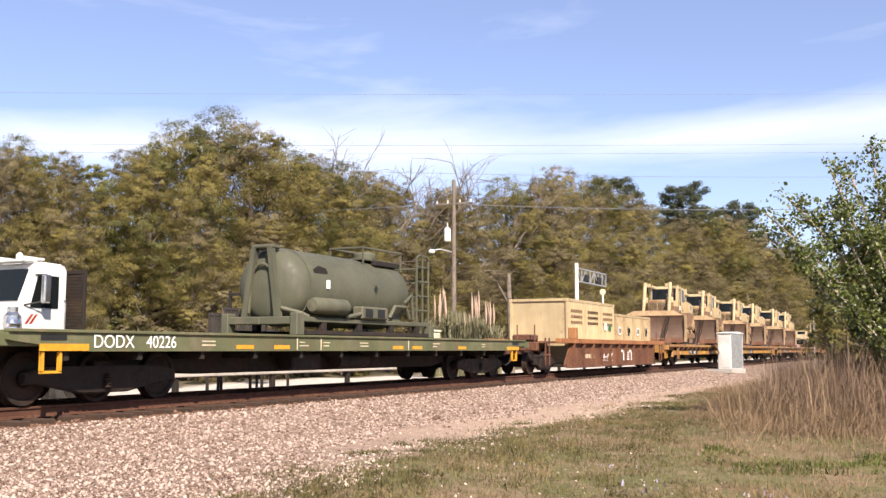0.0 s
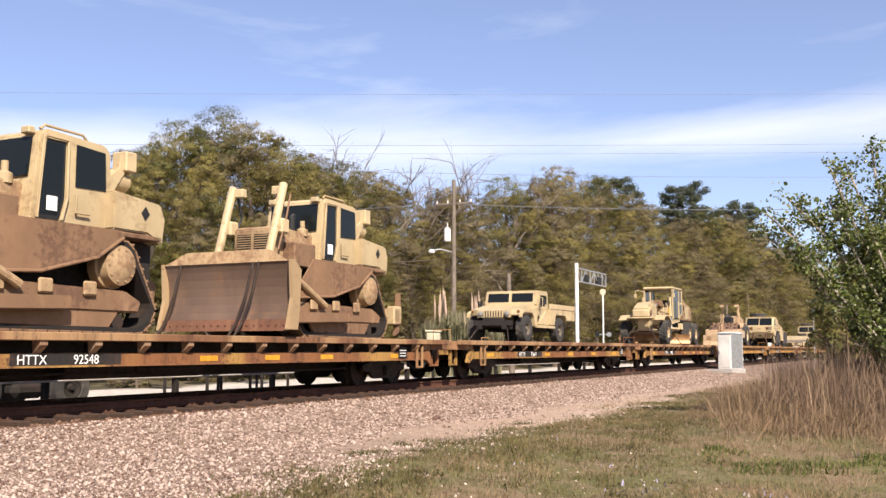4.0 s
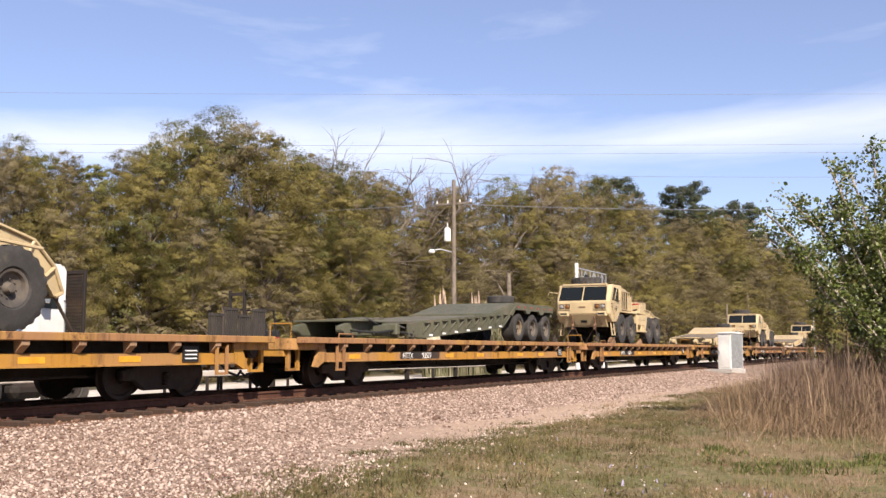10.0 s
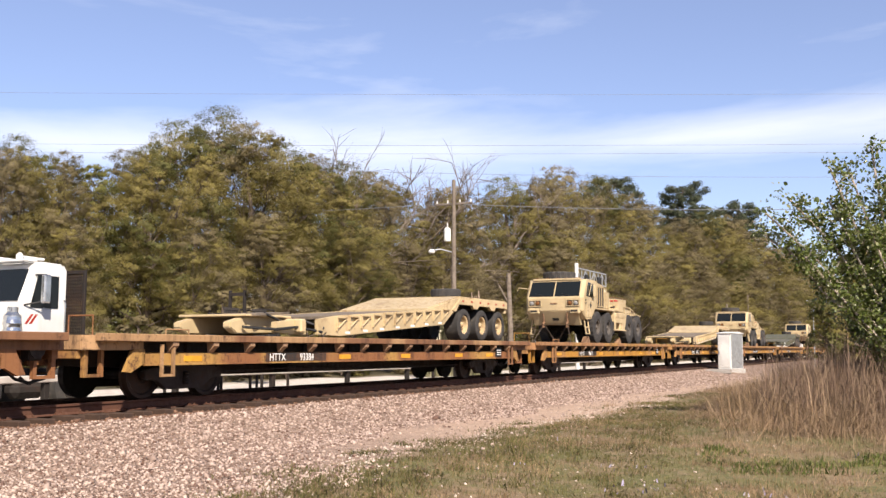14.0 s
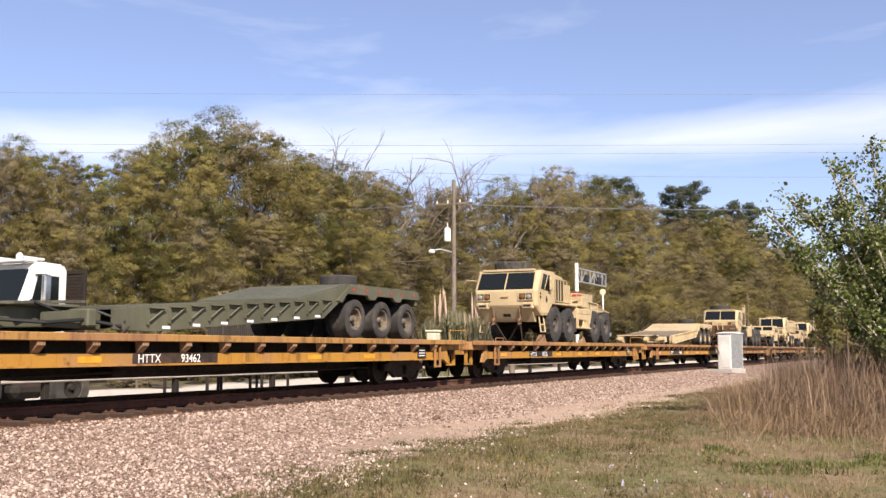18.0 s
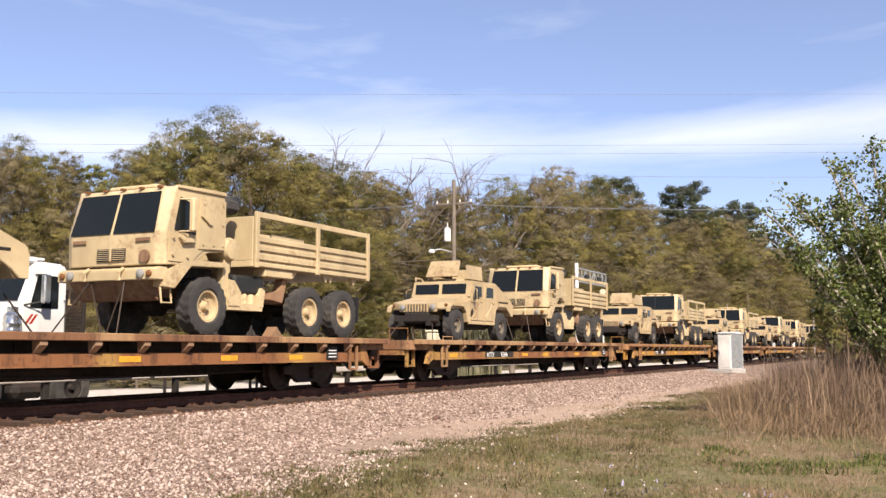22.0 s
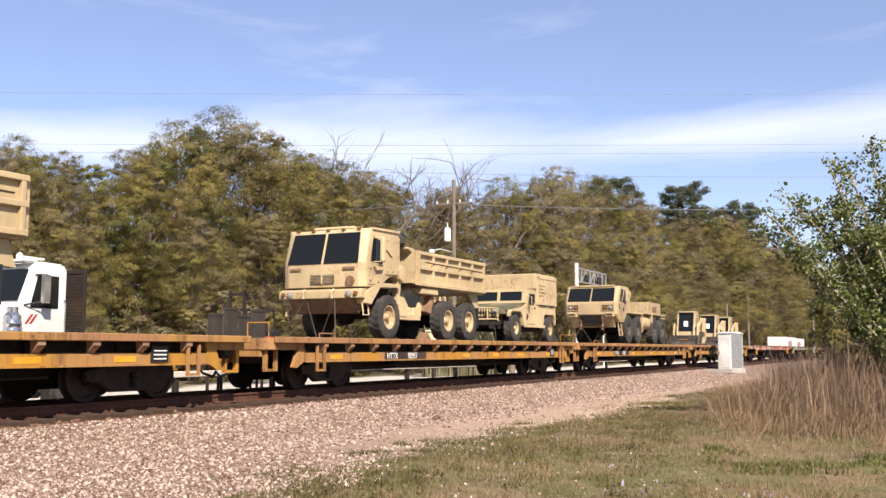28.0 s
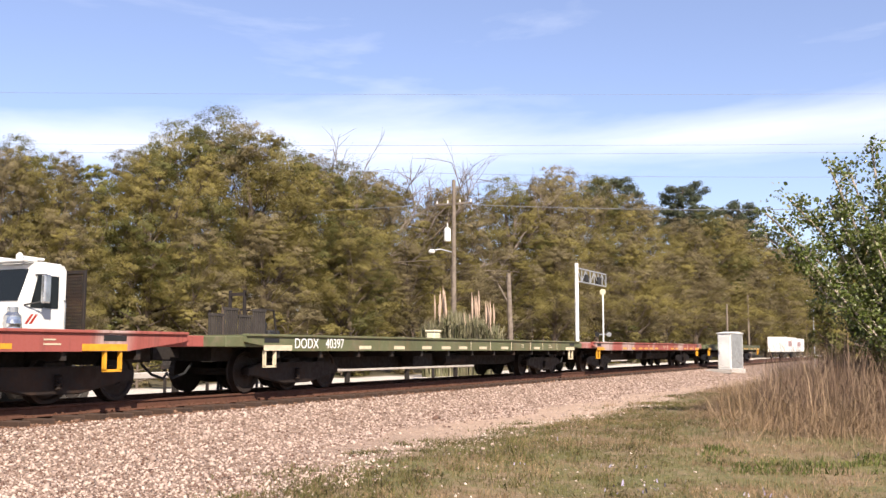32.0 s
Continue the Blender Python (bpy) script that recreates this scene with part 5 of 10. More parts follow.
def wrecker():
    """Eight wheel recovery truck."""
    v = thing("recovery_truck", "sand tan eight wheel military recovery truck chained to the deck", "truck", "military trucks")
    p = TAN_LIGHT
    chassis(v, -1.5, 7.0, axles=(0, 1.52, 4.78, 6.25))
    big_cab(v, p)
    # engine house with side grilles
    bm = B()
    prism(bm, [(-0.16, 1.44), (0.86, 1.44), (0.86, 2.36), (0.74, 2.44), (-0.16, 2.52)], -1.18, 1.18, 0.03)
    part("engine_house", bm, p, v)
    for s in (-1, 1):
        g = bx(v, "side_grille", BLACK, -0.08, 0.78, s * 1.175, s * 1.2, 1.53, 2.30, 0.0, "dark side radiator grille")
        bm = B()
        for k in range(16):
            box(bm, -0.08, 0.78, s * 1.198, s * 1.206, 1.55 + k * 0.047, 1.562 + k * 0.047)
        part("grille_mesh", bm, LAMP_BOX, g)
        bm = B()
        for x in (-0.10, 0.18, 0.47, 0.77):
            box(bm, x, x + 0.028, s * 1.2, s * 1.228, 1.51, 2.32)
        for z in (1.50, 2.31):
            box(bm, -0.10, 0.80, s * 1.2, s * 1.23, z, z + 0.03)
        part("grille_frame", bm, p, g)
        bx(v, "fender", p, -0.4, 2.36, s * 0.7, s * 1.22, 1.38, 1.45, 0.015)
        bx(v, "fender_end", p, 2.30, 2.37, s * 0.75, s * 1.22, 0.75, 1.42, 0.01)
        bx(v, "mud_flap", RUBBER, 2.24, 2.28, s * 0.8, s * 1.2, 0.42, 0.95, 0.0)
    # hydraulic and tool gear behind the engine
    bx(v, "locker", p, 1.0, 1.86, -1.12, -0.2, 1.47, 2.18, 0.03)
    for x in (1.25, 1.55):
        bx(v, "locker_rib", p, x, x + 0.035, -1.145, -1.115, 1.5, 2.15, 0.0)
    bx(v, "locker", p, 0.92, 1.9, 0.1, 1.12, 1.47, 2.2, 0.03)
    rods(v, "locker_rail", p, [[(0.95, -1.1, 2.12), (0.95, -1.1, 2.34), (1.5, -1.1, 2.34), (1.5, -1.1, 2.12)], [(0.95, -1.1, 2.34), (0.95, -0.3, 2.34), (1.5, -0.3, 2.34), (1.5, -1.1, 2.34)]], 0.022)
    bm = B()
    lathe(bm, [(0.0, -0.5), (0.17, -0.48), (0.2, -0.4), (0.2, 0.3), (0.0, 0.32)], (2.05, -0.45, 1.98), "z", 14)
    smooth(part("air_cleaner", bm, p, v))
    bx(v, "winch_house", p, 2.2, 3.3, -0.85, 0.85, 1.45, 1.70, 0.03)
    rods(v, "guard_rail", p, [[(2.25, -1.0, 1.55), (2.3, -1.0, 1.9), (2.95, -1.0, 1.93), (3.0, -1.0, 1.6)]], 0.022)
    for s in (-1, 1):
        bx(v, "tool_locker", p, 2.52, 4.1, s * 0.62, s * 1.2, 1.12, 1.34, 0.02)
        px(v, "tool_box", p, [(2.52, 0.90), (4.10, 0.90), (4.28, 1.3), (4.02, 1.3), (3.95, 1.12), (2.52, 1.12)], s * 0.7, s * 1.2, 0.012)
        bx(v, "tool_shelf", p, 2.48, 4.08, s * 0.7, s * 1.22, 0.56, 0.62, 0.01)
        bx(v, "shelf_back", TAN_DARK, 2.52, 4.02, s * 0.72, s * 0.80, 0.60, 0.92, 0.0)
        px(v, "shelf_side", p, [(3.50, 0.60), (3.92, 0.60), (4.12, 0.92), (3.50, 0.92)], s * 0.78, s * 1.2, 0.01)
        bx(v, "shelf_post", p, 2.50, 2.58, s * 0.78, s * 1.2, 0.60, 0.92, 0.0)
        rods(v, "shelf_brace", p, [[(3.1, s * 1.18, 0.62), (3.25, s * 1.18, 0.9)]], 0.025, 6)
        bx(v, "upper_locker", p, 3.22, 4.08, s * 0.35, s * 1.12, 1.40, 1.84, 0.02)
        bx(v, "locker_tray", p, 2.45, 3.25, s * 0.45, s * 1.15, 1.42, 1.52, 0.02)
        rods(v, "tray_hose", CHAIN, [[(2.5, s * 1.0, 1.56), (2.8, s * 1.08, 1.62), (3.1, s * 0.95, 1.58)]], 0.035, 6)
    bx(v, "boom_house", p, 3.95, 5.9, -0.72, 0.75, 1.66, 2.06, 0.03)
    for x in (4.55, 5.25):
        bx(v, "boom_house_rib", p, x, x + 0.05, -0.74, -0.715, 1.66, 2.06, 0.0)
    bx(v, "boom_house_lid", TAN_DARK, 3.92, 5.93, -0.75, 0.78, 2.06, 2.09, 0.01)
    bx(v, "red_bag", RED, 3.4, 3.85, -0.95, -0.5, 1.84, 1.95, 0.05, "red canvas bag")
    # retrieval boom: side plates that run back and curl down behind the wheels
    path = [(3.7, 1.56, 0.30), (5.2, 1.52, 0.34), (6.2, 1.48, 0.34), (6.85, 1.32, 0.32), (7.25, 0.98, 0.26), (7.45, 0.62, 0.16)]
    for s in (-1, 1):
        up, dn = [], []
        for i, (x, z, w) in enumerate(path):
            a, b = path[max(i - 1, 0)], path[min(i + 1, len(path) - 1)]
            d = Vector((b[0] - a[0], b[1] - a[1])).normalized()
            up.append((x - d.y * w / 2, z + d.x * w / 2))
            dn.append((x + d.y * w / 2, z - d.x * w / 2))
        px(v, "boom_plate", p, up + dn[::-1], s * 0.72, s * 0.80, 0.0)
        bm = B()
        for (x, z), (x2, z2) in zip(up, dn):
            rod(bm, [(x, s * 0.83, z), (x2, s * 0.83, z2)], 0.03, 6)
        rod(bm, [(x, s * 0.83, z) for x, z in up], 0.03, 6)
        part("boom_rib", bm, p, v)
        rods(v, "rear_fender", p, [[(4.2, s * 1.15, 1.36), (5.0, s * 1.15, 1.44), (6.8, s * 1.15, 1.30)]], 0.03)
    for x, z, w in path[1:]:
        rods(v, "boom_pin", p, [[(x, -0.74, z), (x, 0.74, z)]], 0.06, 8)
    rods(v, "tail_gear", CHAIN, [[(7.3, -0.5, 0.7), (7.2, -0.5, 0.35), (7.35, -0.3, 0.3)], [(7.4, -0.75, 0.62), (7.75, -0.85, 0.0)], [(7.4, 0.75, 0.62), (7.75, 0.85, 0.0)]], 0.03)
    for x in (0.0, 1.52, 4.78, 6.25):
        for s in (-1, 1):
            add_wheel(v, "hemtt", x, 1.0, s)
    px(v, "wheel_chock", TAN_DARK, [(-1.25, 0.0), (-0.75, 0.0), (-0.95, 0.28)], -1.1, -0.85, 0.01)
    px(v, "wheel_chock", TAN_DARK, [(3.6, 0.0), (4.1, 0.0), (3.85, 0.25)], -1.0, -0.8, 0.01)
    return v


def cargo_hemtt():
    """Eight wheel truck with a crane house behind the cab and a flat equipment body."""
    v = thing("equipment_truck", "dusty tan eight wheel truck with slotted nose grille and equipment body", "truck", "military trucks")
    p = TAN
    chassis(v, -1.5, 7.0, axles=(0, 1.52, 4.7, 6.2))
    big_cab(v, p, grille=True, spare=False)
    px(v, "engine_cover", p, [(-0.16, 1.44), (0.75, 1.44), (0.75, 2.16), (-0.16, 2.34)], -1.05, 1.05, 0.03)
    bm = B()
    lathe(bm, [(0.0, -0.42), (0.27, -0.42), (0.29, -0.36), (0.29, 0.2), (0.22, 0.27), (0.0, 0.27)], (0.75, -0.75, 2.28), "x", 18)
    cyl(bm, (0.85, -0.75, 2.2), (0.85, -0.75, 1.5), 0.26, 14)
    smooth(part("air_cleaner", bm, p, v))
    rods(v, "exhaust", BLACK, [[(1.2, -0.4, 1.6), (1.2, -0.4, 2.3), (1.35, -0.4, 2.42)]], 0.08, 10)
    for s in (-1, 1):
        bx(v, "fender", p, -0.4, 2.36, s * 0.7, s * 1.22, 1.38, 1.45, 0.015)
        bx(v, "mud_flap", p, 2.28, 2.34, s * 0.75, s * 1.2, 0.55, 1.42, 0.0)
        bx(v, "body_side", p, 1.35, 6.9, s * 0.85, s * 1.18, 1.44, 1.52, 0.01)
        bx(v, "side_locker", p, 1.42, 2.9, s * 0.72, s * 1.16, 1.52, 1.95, 0.02)
        bx(v, "rear_locker", p, 3.45, 5.95, s * 0.62, s * 1.16, 1.50, 2.05, 0.02)
        bx(v, "locker_door", TAN_DARK, 4.3, 5.1, s * 1.155, s * 1.168, 1.56, 1.86, 0.0)
        bm = B()
        lathe(bm, [(0.0, -0.72), (0.3, -0.7), (0.33, -0.6), (0.33, 0.6), (0.3, 0.7), (0.0, 0.72)], (3.2, s * 0.86, 1.02), "x", 18)
        smooth(part("fuel_tank", bm, p, v, "round tan fuel tank"))
        bx(v, "winch", TAN_DARK, 2.9, 3.4, s * 0.3, s * 0.8, 1.52, 1.8, 0.05)
        bx(v, "bracket", p, 4.2, 4.3, s * 0.8, s * 1.18, 0.9, 1.44, 0.0)
        rods(v, "rear_gear", TAN_DARK, [[(6.2, s * 0.9, 1.5), (6.5, s * 0.9, 1.95), (6.8, s * 0.9, 1.5)], [(6.4, s * 0.6, 1.5), (6.4, s * 0.6, 1.9)]], 0.06)
        bx(v, "tail_frame", p, 6.2, 7.0, s * 0.5, s * 1.15, 1.28, 1.36, 0.01)
    bx(v, "bed", p, 1.2, 6.9, -0.85, 0.85, 1.32, 1.50, 0.01)
    for x in (0.0, 1.52, 4.7, 6.2):
        for s in (-1, 1):
            add_wheel(v, "hemtt", x, 1.0, s)
    return v


def load_handler():
    """Ten wheel load handling truck with a bare frame."""
    v = thing("load_truck", "sand tan ten wheel load handling truck with a bare rear frame", "truck", "military trucks")
    p = TAN_LIGHT
    chassis(v, -1.5, 8.6, 0.75, 1.15, axles=(0, 1.5, 4.95, 6.5, 8.03))
    big_cab(v, p)
    px(v, "engine_house", p, [(-0.16, 1.46), (1.28, 1.46), (1.28, 2.40), (1.1, 2.52), (-0.16, 2.60)], -1.2, 1.2, 0.03)
    for s in (-1, 1):
        g = bx(v, "side_grille", BLACK, 0.12, 1.08, s * 1.195, s * 1.215, 1.55, 2.42, 0.0, "louvred side grille")
        bm = B()
        for k in range(17):
            box(bm, 0.12, 1.08, s * 1.213, s * 1.228, 1.58 + k * 0.05, 1.60 + k * 0.05)
        part("louvre_panel", bm, TAN_DARK, g)
        bx(v, "fender", p, -0.5, 2.45, s * 0.7, s * 1.22, 1.40, 1.47, 0.015)
        bx(v, "fender_end", p, 2.38, 2.46, s * 0.75, s * 1.22, 0.72, 1.44, 0.01)
        bx(v, "fuel_tank", p, 2.55, 4.25, s * 0.62, s * 1.2, 0.66, 1.48, 0.08, "square tan fuel tank")
        bx(v, "rear_fender", p, 4.4, 5.5, s * 0.75, s * 1.2, 1.42, 1.47, 0.01)
        rods(v, "hook_rail", p, [[(2.4, s * 0.45, 1.55), (8.4, s * 0.45, 1.40)]], 0.08)
        bx(v, "roller_arm", p, 7.0, 8.0, s * 0.35, s * 0.6, 1.36, 1.52, 0.03)
        rods(v, "tail_hook", p, [[(7.9, s * 0.5, 1.45), (8.3, s * 0.5, 1.68)]], 0.06)
    bx(v, "rear_house", p, 1.3, 2.12, -1.1, 1.1, 1.46, 2.35, 0.03)
    pane(v, "front_shield", TAN_DARK, [(-1.78, -1.1, 0.78), (-1.78, 1.1, 0.78), (-2.14, 1.12, 1.46), (-2.14, -1.12, 1.46)], 0.05, "dusty brown plate across the nose")
    for y in (-0.18, 0.18):
        rods(v, "shield_stay", p, [[(-2.15, y, 1.46), (-2.05, y, 1.15)]], 0.05, 8)
    px(v, "stack", p, [(1.72, 2.35), (2.14, 2.35), (2.14, 2.95), (2.0, 3.06), (1.84, 3.02), (1.95, 2.9), (1.95, 2.6)], -1.1, -0.9, 0.01)
    bx(v, "mid_frame", p, 2.2, 8.2, -0.4, 0.4, 1.18, 1.42, 0.02)
    bx(v, "crossbeam", p, 5.7, 6.6, -1.0, 1.0, 1.30, 1.44, 0.02)
    for x in (0.0, 1.5, 4.95, 6.5, 8.03):
        for s in (-1, 1):
            add_wheel(v, "hemtt", x, 1.0, s)
    return v


def cargo_truck(kind="cargo", armour=True):
    """Six wheel cab-over truck. kind: cargo bed with bench rails, or a ribbed dump body."""
    text = "sand tan six wheel military cargo truck with slatted bed" if kind == "cargo" else "sand tan six wheel military dump truck with ribbed body"
    v = thing("cargo_truck" if kind == "cargo" else "dump_truck", text, "truck", "military trucks")
    p = TAN_LIGHT
    chassis(v, -1.2, 5.7, 0.72, 1.0, axles=(0, 3.45, 4.87))
    rear = 0.38 if armour else 0.30
    side = [(-1.36, 1.26), (-1.38, 1.86), (-1.14, 2.68), (-1.02, 2.74), (rear - 0.05, 2.78), (rear, 2.70), (rear, 1.62), (-0.12, 1.56), (-0.62, 1.28)]
    cab_skin(v, "cab", p, side, 3, 1.02, 1.2, 0.10)
    f = lambda z: -1.38 + (z - 1.86) * 0.24 / 0.82 - 0.012
    if armour:
        for a, b in ((-1.03, -0.04), (0.04, 1.03)):
            pane(v, "windscreen", GLASS, [(f(1.86), a, 1.86), (f(1.86), b, 1.86), (f(2.63), b * 0.94, 2.63), (f(2.63), a * 0.94, 2.63)], 0.02, "thick dark windscreen pane")
    else:
        pane(v, "windscreen_seal", BLACK, [(f(1.9), -1.08, 1.9), (f(1.9), 1.08, 1.9), (f(2.66), 1.04, 2.66), (f(2.66), -1.04, 2.66)], 0.015)
        for a, b in ((-1.04, -0.02), (0.02, 1.04)):
            pane(v, "windscreen", GLASS, [(f(1.95) - 0.01, a, 1.95), (f(1.95) - 0.01, b, 1.95), (f(2.62) - 0.01, b * 0.97, 2.62), (f(2.62) - 0.01, a * 0.97, 2.62)], 0.02, "wide dark windscreen pane")
    bx(v, "roof_hatch", p, -0.9, 0.1, -0.6, 0.6, 2.75, 2.84, 0.03)
    for k in range(5):
        bx(v, "marker_lamp", AMBER, -1.18, -1.10, -0.95 + k * 0.45, -0.87 + k * 0.45, 2.70, 2.745, 0.0)
    g = bx(v, "front_grille", BLACK, -1.40, -1.37, -0.34, 0.34, 1.36, 1.58, 0.0, "small twin nose grille")
    bm = B()
    for k in range(6):
        box(bm, -1.41, -1.395, -0.34, 0.34, 1.375 + k * 0.036, 1.385 + k * 0.036)
    box(bm, -1.412, -1.395, -0.02, 0.02, 1.35, 1.6)
    part("grille_mesh", bm, p, g)
    bm = B()
    lathe(bm, [(0.0, -0.02), (0.12, -0.02), (0.12, 0.02), (0.0, 0.02)], (-1.40, -0.82, 1.42), "x", 18)
    part("vent_cap", bm, TAN_DARK, v)
    bm = B()
    for a, b in ((-0.95, -0.6), (0.62, 0.95)):
        box(bm, -1.412, -1.40, a, b, 1.70, 1.76)
    part("stencil", bm, TAN_DARK, v)
    # bumper with lamps, tow shackles and the sloped guard below
    px(v, "bumper", p, [(-1.52, 0.98), (-1.52, 1.16), (-1.40, 1.22), (-1.2, 1.22), (-1.2, 0.98)], -1.2, 1.2, 0.015)
    px(v, "front_guard", TAN_DARK, [(-1.46, 0.98), (-1.22, 0.66), (-1.12, 0.62), (-1.12, 0.98)], -0.95, 0.95, 0.0)
    for s in (-1, 1):
        lamp(v, -1.545, s * 0.86, 1.09, 0.085)
        lamp(v, -1.54, s * 1.06, 1.09, 0.06, AMBER)
        rods(v, "tow_shackle", p, [[(-1.5, s * 0.42, 1.2), (-1.62, s * 0.42, 1.12), (-1.6, s * 0.42, 0.98)]], 0.04)
        y = s * 1.206
        if armour:
            pane(v, "door_window", GLASS, [(-1.06, y, 1.92), (-0.48, y, 1.88), (-0.46, y, 2.42), (-0.92, y, 2.54)], 0.02, "dark side window")
        else:
            pane(v, "door_window", GLASS, [(-1.14, y, 1.86), (-0.42, y, 1.82), (-0.42, y, 2.56), (-0.98, y, 2.60)], 0.02, "dark side window")
            pane(v, "rear_window", GLASS, [(-0.16, y, 1.84), (0.2, y, 1.84), (0.2, y, 2.54), (-0.16, y, 2.56)], 0.02, "dark rear side window")
            bx(v, "door_handle", BLACK, -1.05, -0.65, s * 1.205, s * 1.235, 1.66, 1.70, 0.0)
            rods(v, "grab_handle", BLACK, [[(-0.28, s * 1.2, 1.7), (-0.28, s * 1.26, 1.75), (-0.28, s * 1.26, 2.35), (-0.28, s * 1.2, 2.4)]], 0.014)
        px(v, "door", p, [(-1.2, 1.34), (-0.62, 1.34), (-0.25, 1.62), (-0.25, 1.86), (-1.2, 1.86)], y - 0.006 * s, y + 0.012 * s, 0.0)
        if armour:
            px(v, "armour_plate", p, [(-0.42, 1.62), (rear - 0.02, 1.66), (rear - 0.02, 2.62), (-0.36, 2.58)], y - 0.01 * s, y + 0.03 * s, 0.0)
            px(v, "catch", p, [(-0.38, 2.24), (-0.12, 2.24), (-0.06, 2.12), (-0.14, 2.10), (-0.3, 2.2)], s * 1.23, s * 1.28, 0.0)
            px(v, "catch", p, [(-0.98, 1.78), (-0.62, 1.80), (-0.56, 1.72), (-0.9, 1.68)], s * 1.21, s * 1.30, 0.01)
            bm = B()
            for q, z in ((-0.30, 1.72), (0.28, 1.74), (-0.28, 2.50), (0.28, 2.52), (0.0, 1.73), (0.28, 2.14), (-1.12, 1.46), (-0.72, 1.44), (-1.1, 1.76)):
                cyl(bm, (q, s * 1.22, z), (q, s * 1.255, z), 0.028, 8)
            part("plate_bolts", bm, p, v)
            px(v, "roof_edge", p, [(-1.0, 2.70), (rear, 2.72), (rear, 2.80), (-1.0, 2.76)], s * 1.14, s * 1.24, 0.01)
        rods(v, "mirror_arm", p, [[(-0.95, s * 1.2, 2.5), (-0.72, s * 1.36, 2.52)], [(-0.95, s * 1.2, 1.9), (-0.72, s * 1.36, 1.92)]], 0.014)
        bx(v, "mirror", p, -0.80, -0.66, s * 1.36 - 0.06, s * 1.36 + 0.06, 1.90, 2.54, 0.03, "tall mirror head")
        px(v, "front_fender", p if armour else RUBBER, [(-1.30, 0.86), (-1.02, 0.84), (-0.66, 1.20), (-0.58, 1.28), (0.42, 1.32), (0.46, 1.42), (-0.70, 1.40), (-1.30, 1.12)], s * 0.88, s * 1.22, 0.012)
        bx(v, "wheel_arch", UNDER, -0.6, 0.42, s * 0.45, s * 0.86, 1.10, 1.30, 0.0)
        rods(v, "step", p, [[(-1.28, s * 1.1, 0.86), (-1.28, s * 1.14, 0.58), (-1.02, s * 1.14, 0.58), (-1.02, s * 1.1, 0.86)]], 0.022)
        bx(v, "fuel_box", p, 0.62, 1.75, s * 0.72, s * 1.12, 0.52, 0.66, 0.0)
        px(v, "battery_box", p, [(0.62, 0.6), (0.98, 0.6), (1.02, 0.86), (0.80, 1.10), (0.62, 1.12)], s * 0.95, s * 1.14, 0.0)
        px(v, "box_end", p, [(1.62, 0.6), (1.76, 0.6), (1.82, 0.94), (1.70, 1.0), (1.62, 0.84)], s * 0.80, s * 1.13, 0.0)
        for k in range(3):
            bm = B()
            lathe(bm, [(0.0, 0.0), (0.085, 0.0), (0.085, 0.17), (0.05, 0.2), (0.0, 0.2)], (1.05 + k * 0.22, s * 1.0, 0.66), "z", 10)
            part("air_bottle", bm, p, v)
        bx(v, "bed_locker", p, 1.75, 2.75, s * 0.85, s * 1.17, 1.24, 1.42, 0.02)
        bx(v, "tank", BLACK, 0.9, 1.9, s * 0.55, s * 1.06, 0.84, 1.24, 0.06)
        px(v, "stay", p, [(0.44, 0.6), (0.60, 0.6), (0.66, 1.4), (0.50, 1.5)], s * 0.95, s * 1.1, 0.0)
        px(v, "bracket", TAN_DARK, [(2.1, 0.78), (2.55, 0.72), (2.72, 1.24), (2.58, 1.26), (2.42, 0.98), (2.15, 0.92)], s * 0.85, s * 1.05, 0.01)
        bx(v, "mud_flap", BLACK, 5.5, 5.54, s * 0.72, s * 1.15, 0.4, 1.0, 0.0)
        chains(v, [((-1.45, s * 0.42, 1.0), (-1.5, s * 0.05, 0.0)), ((-1.45, s * 0.42, 1.0), (-2.0, s * 0.8, 0.0))])
    bm = B()
    lathe(bm, [(0.0, -0.3), (0.2, -0.28), (0.24, -0.2), (0.24, 0.22), (0.0, 0.24)], (0.72, -0.86, 1.72), "y", 16)
    rod(bm, [(0.5, -0.95, 1.42), (0.75, -1.0, 1.3), (0.75, -1.0, 1.5)], 0.07, 8)
    smooth(part("air_cleaner", bm, p, v))
    rods(v, "exhaust_stack", BLACK, [[(0.62, -0.85, 1.9), (0.62, -0.85, 2.45), (0.68, -0.95, 2.62), (0.98, -0.98, 2.70)]], 0.13, 10, "black intake stack with a bent hood")
    bx(v, "intake_hood", RUBBER, 0.5, 1.0, -1.12, -0.78, 2.44, 2.76, 0.09, "black intake hood")
